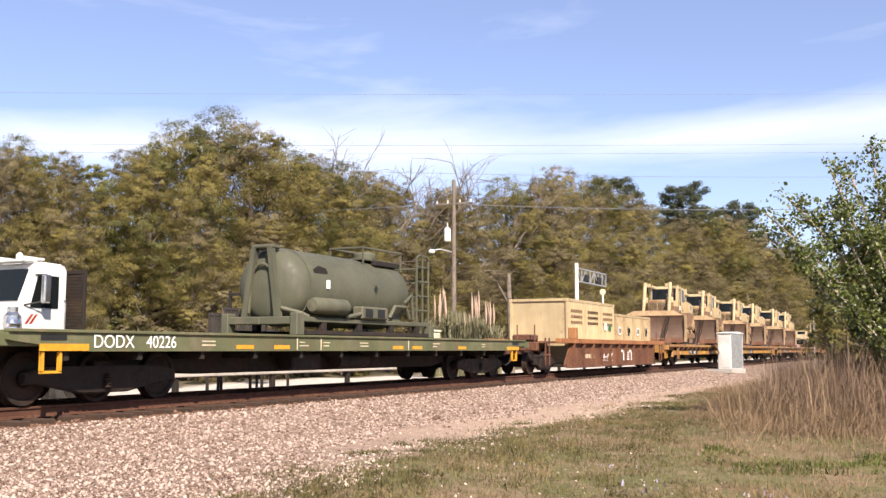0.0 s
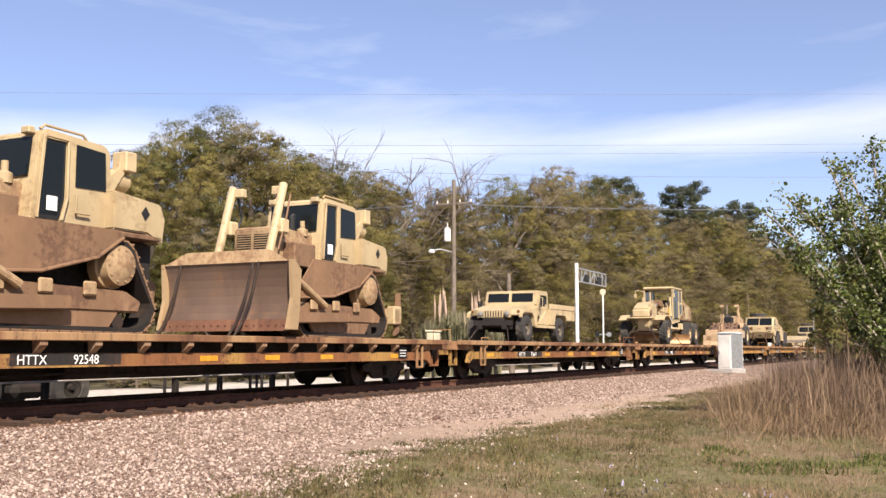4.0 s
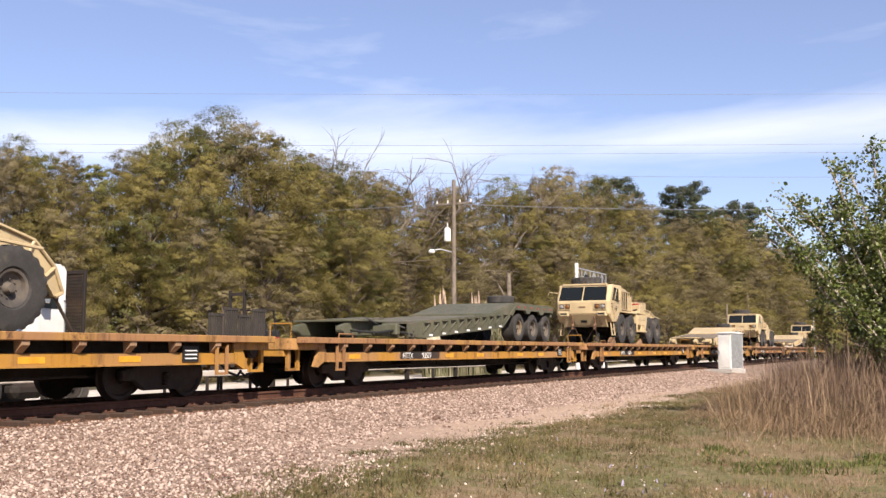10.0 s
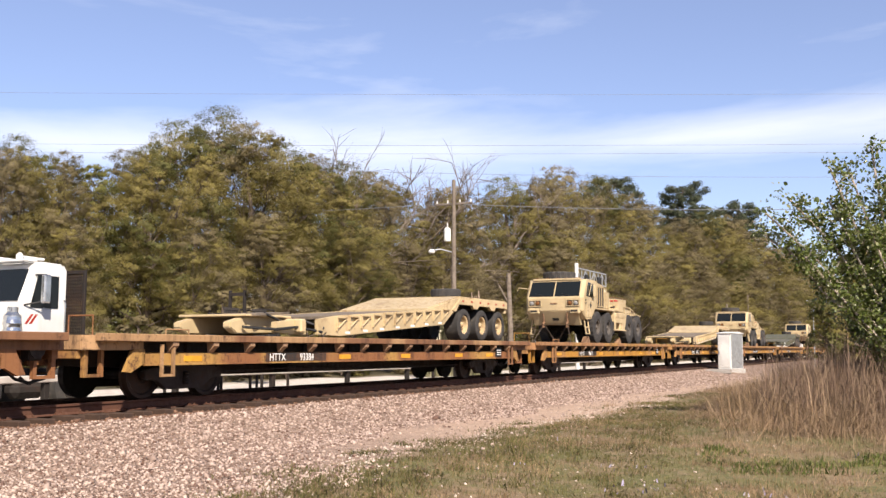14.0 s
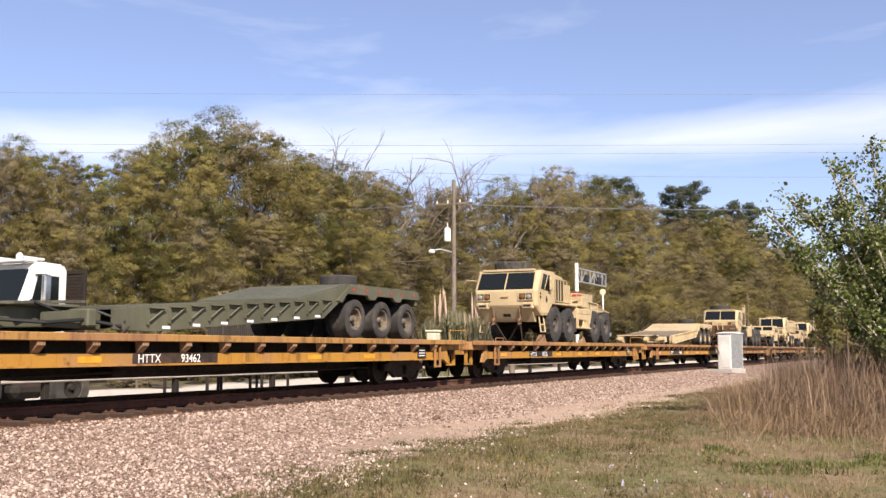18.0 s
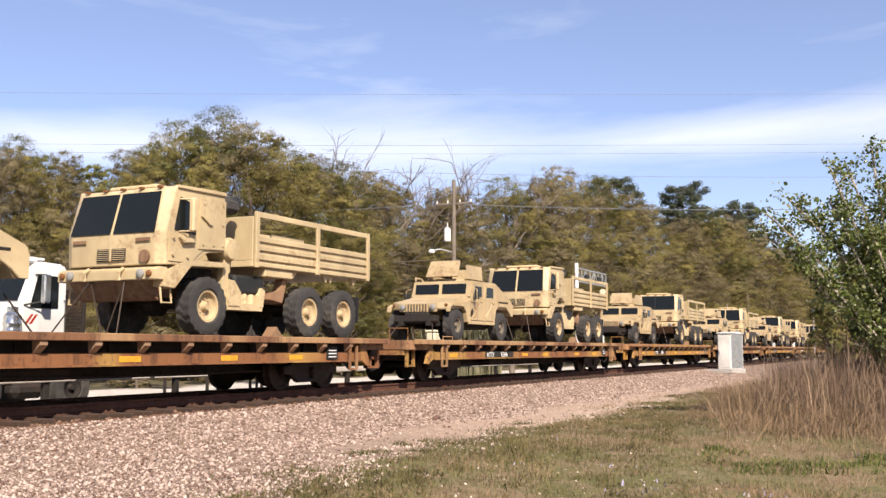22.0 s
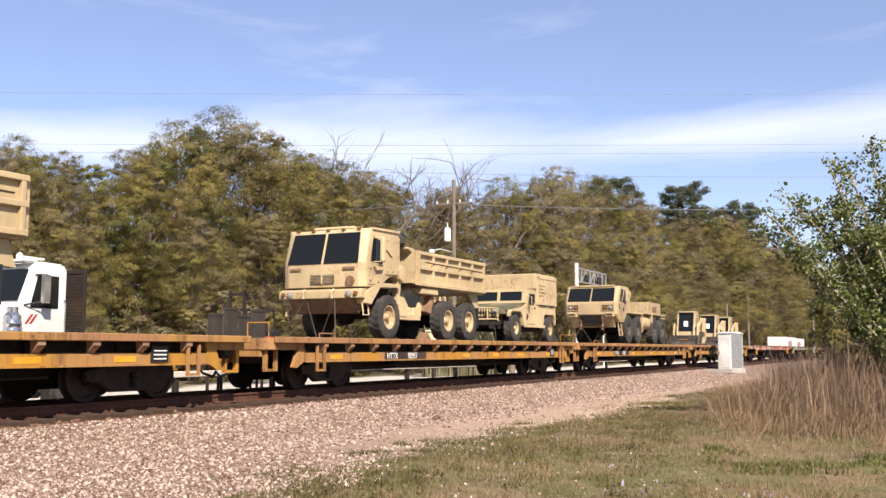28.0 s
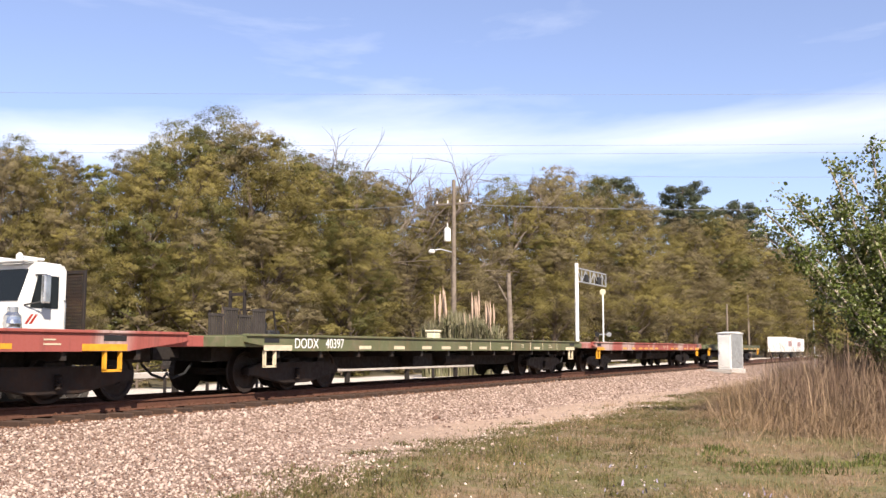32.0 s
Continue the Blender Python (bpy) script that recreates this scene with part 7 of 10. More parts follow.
def dozer(ripper):
    """High drive crawler with a wide blade. x runs back from the drive sprocket."""
    v = thing("bulldozer", "dusty tan bulldozer with wide blade and rear ripper" if ripper else "dusty tan armoured bulldozer with a wide scoured blade", "bulldozer", "bulldozers")
    p = TAN
    # tracks: a belt round front idler, rear idler and raised sprocket
    outline = circle(-2.6, 0.44, 0.43, 250, 110, 7) + circle(0.0, 1.15, 0.44, 105, 15, 6) + circle(0.42, 0.44, 0.43, 10, -90, 7)
    for s in (-1, 1):
        n = len(outline)
        cx, cz = sum(q[0] for q in outline) / n, sum(q[1] for q in outline) / n
        bm = B()
        inner = [(x + (cx - x) * 0.055, z + (cz - z) * 0.14) for x, z in outline]
        loft(bm, [[(x, s * 0.72, z) for x, z in outline], [(x, s * 1.27, z) for x, z in outline], [(x, s * 1.27, z) for x, z in inner], [(x, s * 0.72, z) for x, z in inner], [(x, s * 0.72, z) for x, z in outline]], close=False)
        t = part("track", bm, UNDER, v, "dusty brown crawler track")
        # shoes with grousers
        pts, acc = [], 0.0
        loop = outline + [outline[0]]
        length = sum(math.dist(a, b) for a, b in zip(loop[:-1], loop[1:]))
        count = 40
        step = length / count
        want = 0.0
        bm = B()
        for a, b in zip(loop[:-1], loop[1:]):
            d = math.dist(a, b)
            while want < acc + d:
                u = (want - acc) / d
                ang = math.degrees(math.atan2(b[1] - a[1], b[0] - a[0]))
                m = pose(a[0] + (b[0] - a[0]) * u, s * 0.995, a[1] + (b[1] - a[1]) * u, 0, -ang, 0)
                slab(bm, m, step * 0.9, 0.56, 0.035)
                slab(bm, m @ pose(0.03, 0, 0.035), 0.03, 0.56, 0.06)
                want += step
            acc += d
        part("track_tread", bm, TAN_DARK, t)
        px(v, "track_frame", TAN_DARK, [(-2.8, 0.36), (0.45, 0.36), (0.52, 0.55), (0.15, 0.72), (-2.7, 0.78), (-3.15, 0.62)], s * 0.85, s * 1.29, 0.03)
        # rollers take the near black steel: shade low in the track, as colour
        bm = B()
        for k in range(6):
            lathe(bm, [(0.0, -0.2), (0.13, -0.2), (0.13, 0.2), (0.0, 0.2)], (-2.3 + k * 0.46, s * 1.06, 0.20), "y", 12)
        part("track_roller", bm, UNDER, v)
        bm = B()
        lathe(bm, [(0.0, -0.34), (0.2, -0.34), (0.26, -0.30), (0.34, -0.28), (0.36, -0.1), (0.40, -0.08), (0.40, 0.1), (0.0, 0.1)], (0, s * 1.02, 1.15), "y", 20)
        if s > 0:
            bmesh.ops.scale(bm, verts=bm.verts, vec=(1, -1, 1), space=Matrix.Translation((0, -1.02, 0)))
            bmesh.ops.recalc_face_normals(bm, faces=bm.faces)
        for k in range(10):
            a = 2 * math.pi * k / 10
            cyl(bm, (0.28 * math.cos(a), s * 1.28, 1.15 + 0.28 * math.sin(a)), (0.28 * math.cos(a), s * 1.33, 1.15 + 0.28 * math.sin(a)), 0.025, 6)
        smooth(part("sprocket", bm, DUSTY, v, "raised drive sprocket with bolted cover"))
        # push arm and tilt strut
        px(v, "push_arm", TAN_DARK, [(-3.75, 0.28), (-1.2, 0.36), (-1.2, 0.58), (-3.75, 0.52)], s * 1.33, s * 1.48, 0.02)
        rods(v, "tilt_strut", DUSTY, [[(-3.55, s * 1.3, 1.45), (-2.15, s * 1.40, 0.70)]], 0.075, 10)
        rods(v, "lift_cylinder", TAN_LIGHT, [[(-3.36, s * 0.70, 1.72), (-2.84, s * 0.70, 3.42)]], 0.095, 10)
        bx(v, "cylinder_yoke", TAN_LIGHT, -3.10, -2.80, s * 0.70 - 0.16, s * 0.70 + 0.16, 2.28, 2.62, 0.04)
        rods(v, "hydraulic_pipe", TAN_DARK, [[(-3.2, s * 0.84, 1.9), (-2.9, s * 0.84, 2.7), (-2.72, s * 0.8, 3.2)]], 0.022)
        rods(v, "cylinder_rod", GALV, [[(-3.6, s * 0.70, 0.95), (-3.36, s * 0.70, 1.74)]], 0.05, 8)
        bx(v, "work_lamp", TAN_LIGHT, -2.90, -2.72, s * 0.70 - 0.3 * s, s * 0.70 - 0.08 * s, 3.18, 3.38, 0.02)
        rods(v, "lamp_cable", BLACK, [[(-2.76, s * 0.62, 3.2), (-2.66, s * 0.58, 2.75), (-2.84, s * 0.55, 2.45)]], 0.03)
        px(v, "track_guard", TAN_DARK, [(-3.0, 0.84), (-1.7, 0.92), (-0.55, 1.22), (0.02, 1.60), (0.02, 1.74), (-2.5, 1.74), (-2.9, 1.3)], s * 1.275, s * 1.31, 0.01, "dusty brown guard plate along the track")
        rods(v, "guard_lip", TAN_DARK, [[(-3.0, s * 1.32, 0.86), (-1.7, s * 1.32, 0.94), (-0.55, s * 1.32, 1.24), (0.02, s * 1.32, 1.62)]], 0.03, 6)
        for q in (-2.5, -1.6, -0.7):
            bx(v, "frame_lug", DUSTY, q - 0.14, q + 0.14, s * 1.29, s * 1.36, 0.60, 0.84, 0.03)
        px(v, "guide_guard", TAN_DARK, [(-2.4, 0.10), (-0.2, 0.10), (0.0, 0.36), (-2.6, 0.36)], s * 1.20, s * 1.27, 0.01)
        bx(v, "fender", TAN_DARK, -1.3, 1.3, s * 0.55, s * 1.0, 1.68, 1.78, 0.02)
        px(v, "rear_tank", TAN_LIGHT, [(0.10, 1.80), (0.9, 1.80), (1.32, 1.62), (1.38, 2.10), (1.26, 2.36), (0.10, 2.48)], s * 0.45, s * 1.0, 0.03)
        diamond(v, 0.85, s * 1.005, 2.15, 0.13)
    # blade: curved shell with cutting edge and spill guard
    bm = B()
    prof = []
    for k in range(9):
        t = k / 8
        prof.append((-3.98 + 0.17 * (1 - (2 * t - 1) ** 2) * 1.0 + 0.02, 0.16 + 1.42 * t))
    back = [(x + 0.07, z) for x, z in prof[::-1]]
    prism(bm, prof + back, -1.66, 1.66)
    part("blade", bm, BLADE, v, "scoured dark steel blade")
    for s in (-1, 1):
        bm = B()
        prism(bm, [(-4.08, 0.14), (-3.72, 0.14), (-3.66, 0.6), (-3.62, 1.40), (-3.86, 1.60), (-3.98, 1.60), (-3.92, 0.8)], s * 1.66, s * 1.76, 0.01)
        part("blade_end", bm, DUSTY, v)
    bm = B()
    prism(bm, [(-4.02, 0.12), (-3.97, 0.12), (-3.94, 0.36), (-3.99, 0.36)], -1.70, 1.70)
    for k in range(18):
        cyl(bm, (-4.03, -1.6 + k * 0.188, 0.25), (-3.98, -1.6 + k * 0.188, 0.25), 0.022, 6)
    part("cutting_edge", bm, BROWN_STEEL, v, "bolted cutting edge")
    bm = B()
    loft(bm, [[(-3.98, -1.64, 1.57), (-3.98, 1.64, 1.57), (-3.90, 1.10, 1.84), (-3.90, -1.10, 1.84)], [(-3.92, -1.64, 1.57), (-3.92, 1.64, 1.57), (-3.84, 1.10, 1.84), (-3.84, -1.10, 1.84)]])
    part("spill_guard", bm, DUSTY, v, "tan spill guard along the blade top")
    rods(v, "blade_chain", CHAIN, [[(-3.95, y, 1.6), (-4.02, y + 0.12, 0.9), (-4.1, y + 0.3, 0.3), (-4.3, y + 0.35, 0.0)] for y in (-0.9, -0.75, 1.2)], 0.03, 5)
    # hood, grille, engine
    px(v, "hood", DUSTY, [(-2.98, 1.05), (-1.28, 1.05), (-1.28, 2.40), (-2.80, 2.50), (-2.98, 2.42)], -0.54, 0.54, 0.03)
    g = bx(v, "radiator_grille", UNDER, -3.005, -2.98, -0.44, 0.44, 1.76, 2.30, 0.0, "louvred radiator grille")
    bm = B()
    for k in range(10):
        box(bm, -3.02, -3.0, -0.44, 0.44, 1.78 + k * 0.053, 1.80 + k * 0.053)
    box(bm, -3.03, -2.99, -0.03, 0.03, 1.74, 2.32)
    part("louvre_panel", bm, DUSTY, g)
    bx(v, "engine_side", TAN_DARK, -2.5, -1.35, -0.62, 0.62, 0.95, 1.62, 0.03)
    bx(v, "side_box", TAN_DARK, -2.6, -1.75, -0.86, -0.5, 1.58, 2.14, 0.03)
    # belly coloured near black to paint the shade between the tracks
    bx(v, "belly", UNDER, -2.6, 1.4, -0.68, 0.68, 0.45, 1.7, 0.05)
    rods(v, "exhaust", BLACK, [[(-1.85, -0.25, 2.35), (-1.85, -0.25, 2.78), (-1.8, -0.25, 2.86)]], 0.07, 10)
    bm = B()
    lathe(bm, [(0.0, 0.0), (0.13, 0.0), (0.13, 0.16), (0.06, 0.2), (0.06, 0.36), (0.0, 0.36)], (-1.72, -0.45, 2.36), "z", 14)
    part("pre_cleaner", bm, p, v)
    # armoured cab
    px(v, "cab", TAN_LIGHT, [(-1.50, 1.78), (0.20, 1.78), (0.22, 3.12), (0.10, 3.26), (-1.20, 3.32), (-1.36, 3.22)], -0.78, 0.78, 0.03)
    for s in (-1, 1):
        y = s * 0.782
        pane(v, "cab_door", BLACK, [(-1.34, y, 1.84), (-0.92, y, 1.84), (-0.82, y, 2.2), (-0.82, y, 3.15), (-1.26, y, 3.15)], 0.03, "open dark cab door glass")
        pane(v, "door_glass", GLASS, [(-1.31, y * 1.02, 1.92), (-0.96, y * 1.02, 1.92), (-0.87, y * 1.02, 2.2), (-0.87, y * 1.02, 3.1), (-1.23, y * 1.02, 3.1)], 0.02)
        bx(v, "paper", WHITE, -1.2, -0.98, s * 0.818, s * 0.824, 1.98, 2.22, 0.0, "white paper sheet in the door")
        pane(v, "rear_window", GLASS, [(-0.58, y, 2.44), (0.10, y, 2.46), (0.06, y, 3.12), (-0.58, y, 3.16)], 0.03, "dark rear side window")
        rods(v, "door_frame", TAN, [[(-1.38, s * 0.82, 1.84), (-1.28, s * 0.82, 3.18), (-0.78, s * 0.82, 3.18), (-0.78, s * 0.82, 2.2), (-0.88, s * 0.82, 1.84)]], 0.03)
        rods(v, "grab_rail", p, [[(-0.6, s * 0.84, 2.3), (-0.6, s * 0.84, 2.0), (-0.3, s * 0.84, 2.0)]], 0.02)
        bx(v, "roof_lamp", TAN_LIGHT, -1.50, -1.36, s * 0.6 - 0.1, s * 0.6 + 0.1, 3.20, 3.32, 0.02)
        rods(v, "roof_rail", p, [[(-1.3, s * 0.72, 3.30), (-1.2, s * 0.72, 3.38), (-0.4, s * 0.72, 3.36), (-0.3, s * 0.72, 3.28)]], 0.025)
    pane(v, "front_window", GLASS, [(-1.455, -0.66, 2.52), (-1.455, 0.66, 2.52), (-1.395, 0.66, 3.16), (-1.395, -0.66, 3.16)], 0.02)
    bm = B()
    lathe(bm, [(0.0, -0.3), (0.18, -0.3), (0.2, -0.26), (0.2, 0.26), (0.0, 0.3)], (0.52, -0.5, 2.74), "x", 14)
    smooth(part("cab_filter", bm, p, v))
    px(v, "rear_guard", TAN_LIGHT, [(0.18, 2.5), (0.34, 2.5), (0.62, 2.9), (0.68, 3.2), (0.55, 3.22), (0.50, 2.96), (0.18, 2.7)], -0.72, -0.66, 0.0)
    bx(v, "rear_lamp_box", TAN_LIGHT, 0.55, 0.82, -0.8, -0.45, 2.90, 3.26, 0.02)
    px(v, "rear_body", p, [(0.48, 1.1), (1.5, 1.1), (1.72, 1.6), (1.6, 2.3), (0.48, 2.5)], -0.46, 0.46, 0.03)
    if ripper:
        for s in (-1, 1):
            px(v, "ripper_arm", p, [(0.95, 0.45), (0.95, 0.85), (1.30, 1.22), (1.48, 1.32), (1.60, 1.20), (1.72, 0.62), (1.45, 0.42)], s * 0.42, s * 0.56, 0.015)
            rods(v, "ripper_cylinder", GALV, [[(0.9, s * 0.3, 1.30), (1.5, s * 0.3, 1.24)]], 0.06, 8)
            bx(v, "ripper_pocket", p, 1.70, 2.10, s * 0.78, s * 1.02, 0.38, 0.86, 0.03)
        bx(v, "ripper_beam", p, 1.72, 2.02, -1.02, 1.02, 0.44, 0.80, 0.03)
        for y in (-0.9, 0.9):
            px(v, "ripper_shank", TAN_DARK, [(2.02, 1.18), (2.16, 1.22), (2.18, 0.55), (2.06, 0.16), (1.90, 0.10), (2.02, 0.55)], y - 0.05, y + 0.04, 0.0)
    else:
        px(v, "rear_hitch", TAN_DARK, [(1.3, 0.5), (1.9, 0.5), (1.95, 1.0), (1.3, 1.1)], -0.3, 0.3, 0.02)
    return v


def grader():
    """Articulated road grader. x runs back from the front axle."""
    v = thing("road_grader", "tan six wheel road grader with a worn shiny blade", "grader")
    p = TAN_LIGHT
    px(v, "boom", p, [(0.3, 1.62), (0.9, 1.80), (2.95, 1.86), (3.1, 1.55), (3.3, 1.55), (3.3, 2.30), (2.7, 2.34), (0.5, 2.28), (0.2, 2.15)], -0.2, 0.2, 0.04, "long box section main frame")
    px(v, "nose", p, [(-0.72, 1.36), (0.55, 1.36), (0.75, 1.62), (0.62, 2.16), (0.05, 2.24), (-0.55, 2.02), (-0.72, 1.85)], -0.46, 0.46, 0.08)
    px(v, "bolster", p, [(-0.3, 0.72), (0.3, 0.72), (0.45, 1.38), (-0.45, 1.38)], -0.3, 0.3, 0.04)
    bm = B()
    lathe(bm, [(0.0, -0.04), (0.13, -0.04), (0.16, 0.0), (0.13, 0.04), (0.0, 0.04)], (-0.66, -0.48, 1.66), "y", 16)
    smooth(part("side_lamp", bm, TAN_DARK, v))
    bx(v, "nose_bar", p, -1.0, -0.72, -0.72, 0.72, 1.34, 1.42, 0.02)
    bx(v, "push_block", p, -0.95, -0.7, -0.45, 0.45, 1.42, 1.80, 0.05)
    rods(v, "nose_rail", p, [[(-0.6, -0.4, 2.05), (-0.4, -0.4, 2.2), (0.1, -0.4, 2.3), (0.4, -0.4, 2.22)]], 0.03)
    bx(v, "headlight", LENS, 1.05, 1.32, -0.34, -0.2, 2.02, 2.2, 0.05)
    rods(v, "marker_post", ORANGE, [[(1.55, -0.9, 1.35), (1.55, -0.9, 2.0)]], 0.03)
    bx(v, "saddle", p, 2.05, 2.75, -0.5, 0.5, 1.55, 2.05, 0.05)
    bx(v, "valve_block", TAN_DARK, 1.7, 2.2, -0.42, 0.42, 2.05, 2.4, 0.04)
    for k, (a, b) in enumerate((((0.7, -0.3, 2.0), (2.0, -0.52, 1.75)), ((0.9, -0.28, 1.75), (2.2, -0.5, 1.5)), ((1.2, -0.25, 2.25), (2.9, -0.45, 2.1)), ((2.1, -0.55, 2.3), (2.9, -0.6, 1.2)))):
        m = ((a[0] + b[0]) / 2, (a[1] + b[1]) / 2 - 0.1, (a[2] + b[2]) / 2 - 0.12)
        rods(v, "hydraulic_hose", BLACK if k % 2 else TAN_DARK, [[a, m, b]], 0.03)
    for s in (-1, 1):
        px(v, "front_fender", p, [(-0.80, 1.22), (-0.45, 1.44), (0.1, 1.50), (0.6, 1.36), (0.92, 1.02), (0.96, 1.06), (0.64, 1.43), (0.1, 1.57), (-0.47, 1.51), (-0.84, 1.27)], s * 0.7, s * 1.2, 0.0)
        rods(v, "fender_stay", p, [[(0.1, s * 0.3, 1.3), (0.1, s * 0.95, 1.5)]], 0.04)
        add_wheel(v, "grader", 0.08, 1.02, s)
        for x in (5.2, 6.80):
            add_wheel(v, "grader", x, 1.02, s)
        px(v, "tandem_case", TAN_DARK, [(5.0, 0.42), (7.0, 0.42), (7.0, 0.85), (5.0, 0.85)], s * 0.55, s * 0.8, 0.04)
        rods(v, "lift_cylinder", TAN_LIGHT, [[(2.4, s * 0.72, 2.62), (2.35, s * 0.78, 1.55)]], 0.085, 10)
        rods(v, "lift_rod", GALV, [[(2.35, s * 0.78, 1.56), (2.28, s * 0.85, 0.92)]], 0.04, 8)
        px(v, "lift_arm", p, [(2.2, 1.7), (2.5, 1.7), (2.6, 2.1), (2.45, 2.3), (2.25, 2.2)], s * 0.5, s * 0.68, 0.02)
        rods(v, "draft_bar", p, [[(0.2, s * 0.15, 0.95), (2.0, s * 0.8, 0.86)]], 0.09, 8)
        rods(v, "steer_rod", p, [[(-0.35, s * 0.3, 0.75), (-0.25, s * 0.8, 0.62)]], 0.05)
        rods(v, "lean_rod", TAN_DARK, [[(0.3, s * 0.35, 1.05), (0.25, s * 0.8, 0.62)]], 0.05)
    rods(v, "centre_shift", TAN_LIGHT, [[(2.9, -0.5, 1.6), (1.7, -0.75, 1.0)]], 0.08, 10)
    rods(v, "front_axle", TAN_DARK, [[(0, -0.85, 0.62), (0, 0.85, 0.62)]], 0.13, 10)
    bm = B()
    lathe(bm, [(0.72, -0.06), (0.86, -0.06), (0.86, 0.06), (0.72, 0.06)], (2.75, 0, 0.78), "z", 26)
    part("circle", bm, p, v, "blade turning circle")
    bx(v, "circle_beam", p, 1.9, 3.6, -1.0, 1.0, 0.82, 0.94, 0.03)
    bm = B()
    prof = [(0.0, 0.06), (0.07, 0.16), (0.10, 0.32), (0.07, 0.48), (0.0, 0.58), (0.04, 0.58), (0.12, 0.48), (0.15, 0.32), (0.12, 0.16), (0.05, 0.06)]
    prism(bm, prof, -2.05, 2.05)
    bmesh.ops.rotate(bm, verts=bm.verts, cent=(0, 0, 0), matrix=Matrix.Rotation(radians(34), 3, "Z"))
    bmesh.ops.translate(bm, verts=bm.verts, vec=(3.0, 0.25, 0))
    smooth(part("blade", bm, worn("polished_blade_steel", (0.45, 0.26, 0.12), (0.30, 0.15, 0.07), (0.55, 0.38, 0.2), 0.4, 0.4, 0.4, 0.5), v, "worn shiny steel grading blade"))
    # cab with wide glazing, and the engine hood
    px(v, "cab_base", p, [(2.9, 1.10), (4.9, 1.30), (5.0, 1.75), (4.75, 1.75), (4.6, 1.5), (2.95, 1.42)], -0.72, 0.72, 0.02)
    bx(v, "cab_roof", p, 2.72, 5.2, -0.84, 0.84, 3.04, 3.20, 0.07)
    for s in (-1, 1):
        for x0, x1, z in ((2.86, 2.98, 1.40), (4.30, 4.42, 1.45), (5.02, 5.14, 1.7)):
            px(v, "cab_post", p, [(x0, z), (x1, z), (x1, 3.05), (x0 - 0.05, 3.05)], s * 0.74, s * 0.82, 0.01)
        pane(v, "cab_door", GLASS, [(2.98, s * 0.78, 1.46), (4.30, s * 0.78, 1.50), (4.30, s * 0.78, 3.04), (2.98, s * 0.78, 3.04)], 0.02, "tall dark cab door glass")
        pane(v, "cab_side_window", GLASS, [(4.42, s * 0.78, 2.36), (5.02, s * 0.78, 2.42), (5.02, s * 0.78, 3.0), (4.42, s * 0.78, 3.0)], 0.02)
        px(v, "cab_panel", p, [(4.42, 1.42), (5.06, 1.7), (5.06, 2.42), (4.42, 2.36)], s * 0.74, s * 0.80, 0.01)
        rods(v, "handrail", p, [[(3.9, s * 0.86, 2.4), (3.84, s * 0.88, 2.2), (3.9, s * 0.86, 1.5)]], 0.022)
        rods(v, "mirror_arm", p, [[(2.85, s * 0.8, 2.95), (2.5, s * 1.0, 3.0), (2.0, s * 1.05, 2.95), (1.95, s * 1.05, 2.75)]], 0.025)
        bx(v, "mirror", p, 1.9, 2.0, s * 1.05 - 0.08, s * 1.05 + 0.08, 2.55, 2.78, 0.02)
        pane(v, "side_glass", GLASS, [(4.46, s * 0.805, 1.6), (4.98, s * 0.805, 1.85), (4.98, s * 0.805, 2.3), (4.5, s * 0.805, 2.25)], 0.012)
        bx(v, "side_vent", UNDER, 5.35, 5.6, s * 0.8, s * 0.815, 1.98, 2.26, 0.0)
        bx(v, "hood_panel", p, 5.9, 6.7, s * 0.8, s * 0.82, 1.5, 2.2, 0.0)
        diamond(v, 5.6, s * 0.825, 1.75, 0.11)
    bx(v, "seat", BLACK, 3.6, 4.2, -0.35, 0.35, 1.5, 2.5, 0.1)
    px(v, "hood", DUSTY, [(5.12, 1.38), (7.4, 1.36), (7.6, 1.5), (7.58, 2.06), (7.3, 2.24), (6.3, 2.42), (5.12, 2.46)], -0.80, 0.80, 0.06)
    rods(v, "hood_rail", p, [[(5.2, -0.7, 2.45), (5.25, -0.7, 2.58), (6.0, -0.7, 2.56), (6.05, -0.7, 2.42)]], 0.025)
    bx(v, "rear_grille", UNDER, 7.56, 7.61, -0.6, 0.6, 1.45, 2.0, 0.0)
    px(v, "rear_frame", UNDER, [(3.2, 0.75), (7.2, 0.7), (7.2, 1.38), (3.5, 1.38)], -0.4, 0.4, 0.02)
    bx(v, "ladder", p, 4.2, 4.6, -0.95, -0.75, 0.85, 1.2, 0.02)
    rods(v, "whip_lamp", TAN_LIGHT, [[(1.5, 0.1, 2.3), (1.5, 0.1, 2.85)]], 0.045, 8)
    chains(v, [((-0.6, -0.4, 0.9), (-1.1, -0.95, 0.0)), ((-0.6, 0.4, 0.9), (-1.1, 0.95, 0.0)), ((7.0, -0.5, 0.9), (7.7, -0.9, 0.0)), ((2.4, -1.0, 0.5), (2.2, -1.4, 0.0))], 0.025)
    return v


ROLLER_TAN = worn("rosy_sand_paint", (0.60, 0.415, 0.25), (0.38, 0.235, 0.135), (0.44, 0.29, 0.17), 0.3, 0.42, 0.55)
DRUM_STEEL = worn("earth_caked_drum", (0.14, 0.085, 0.062), (0.09, 0.05, 0.036), (0.22, 0.14, 0.10), 0.5, 0.5, 0.8)


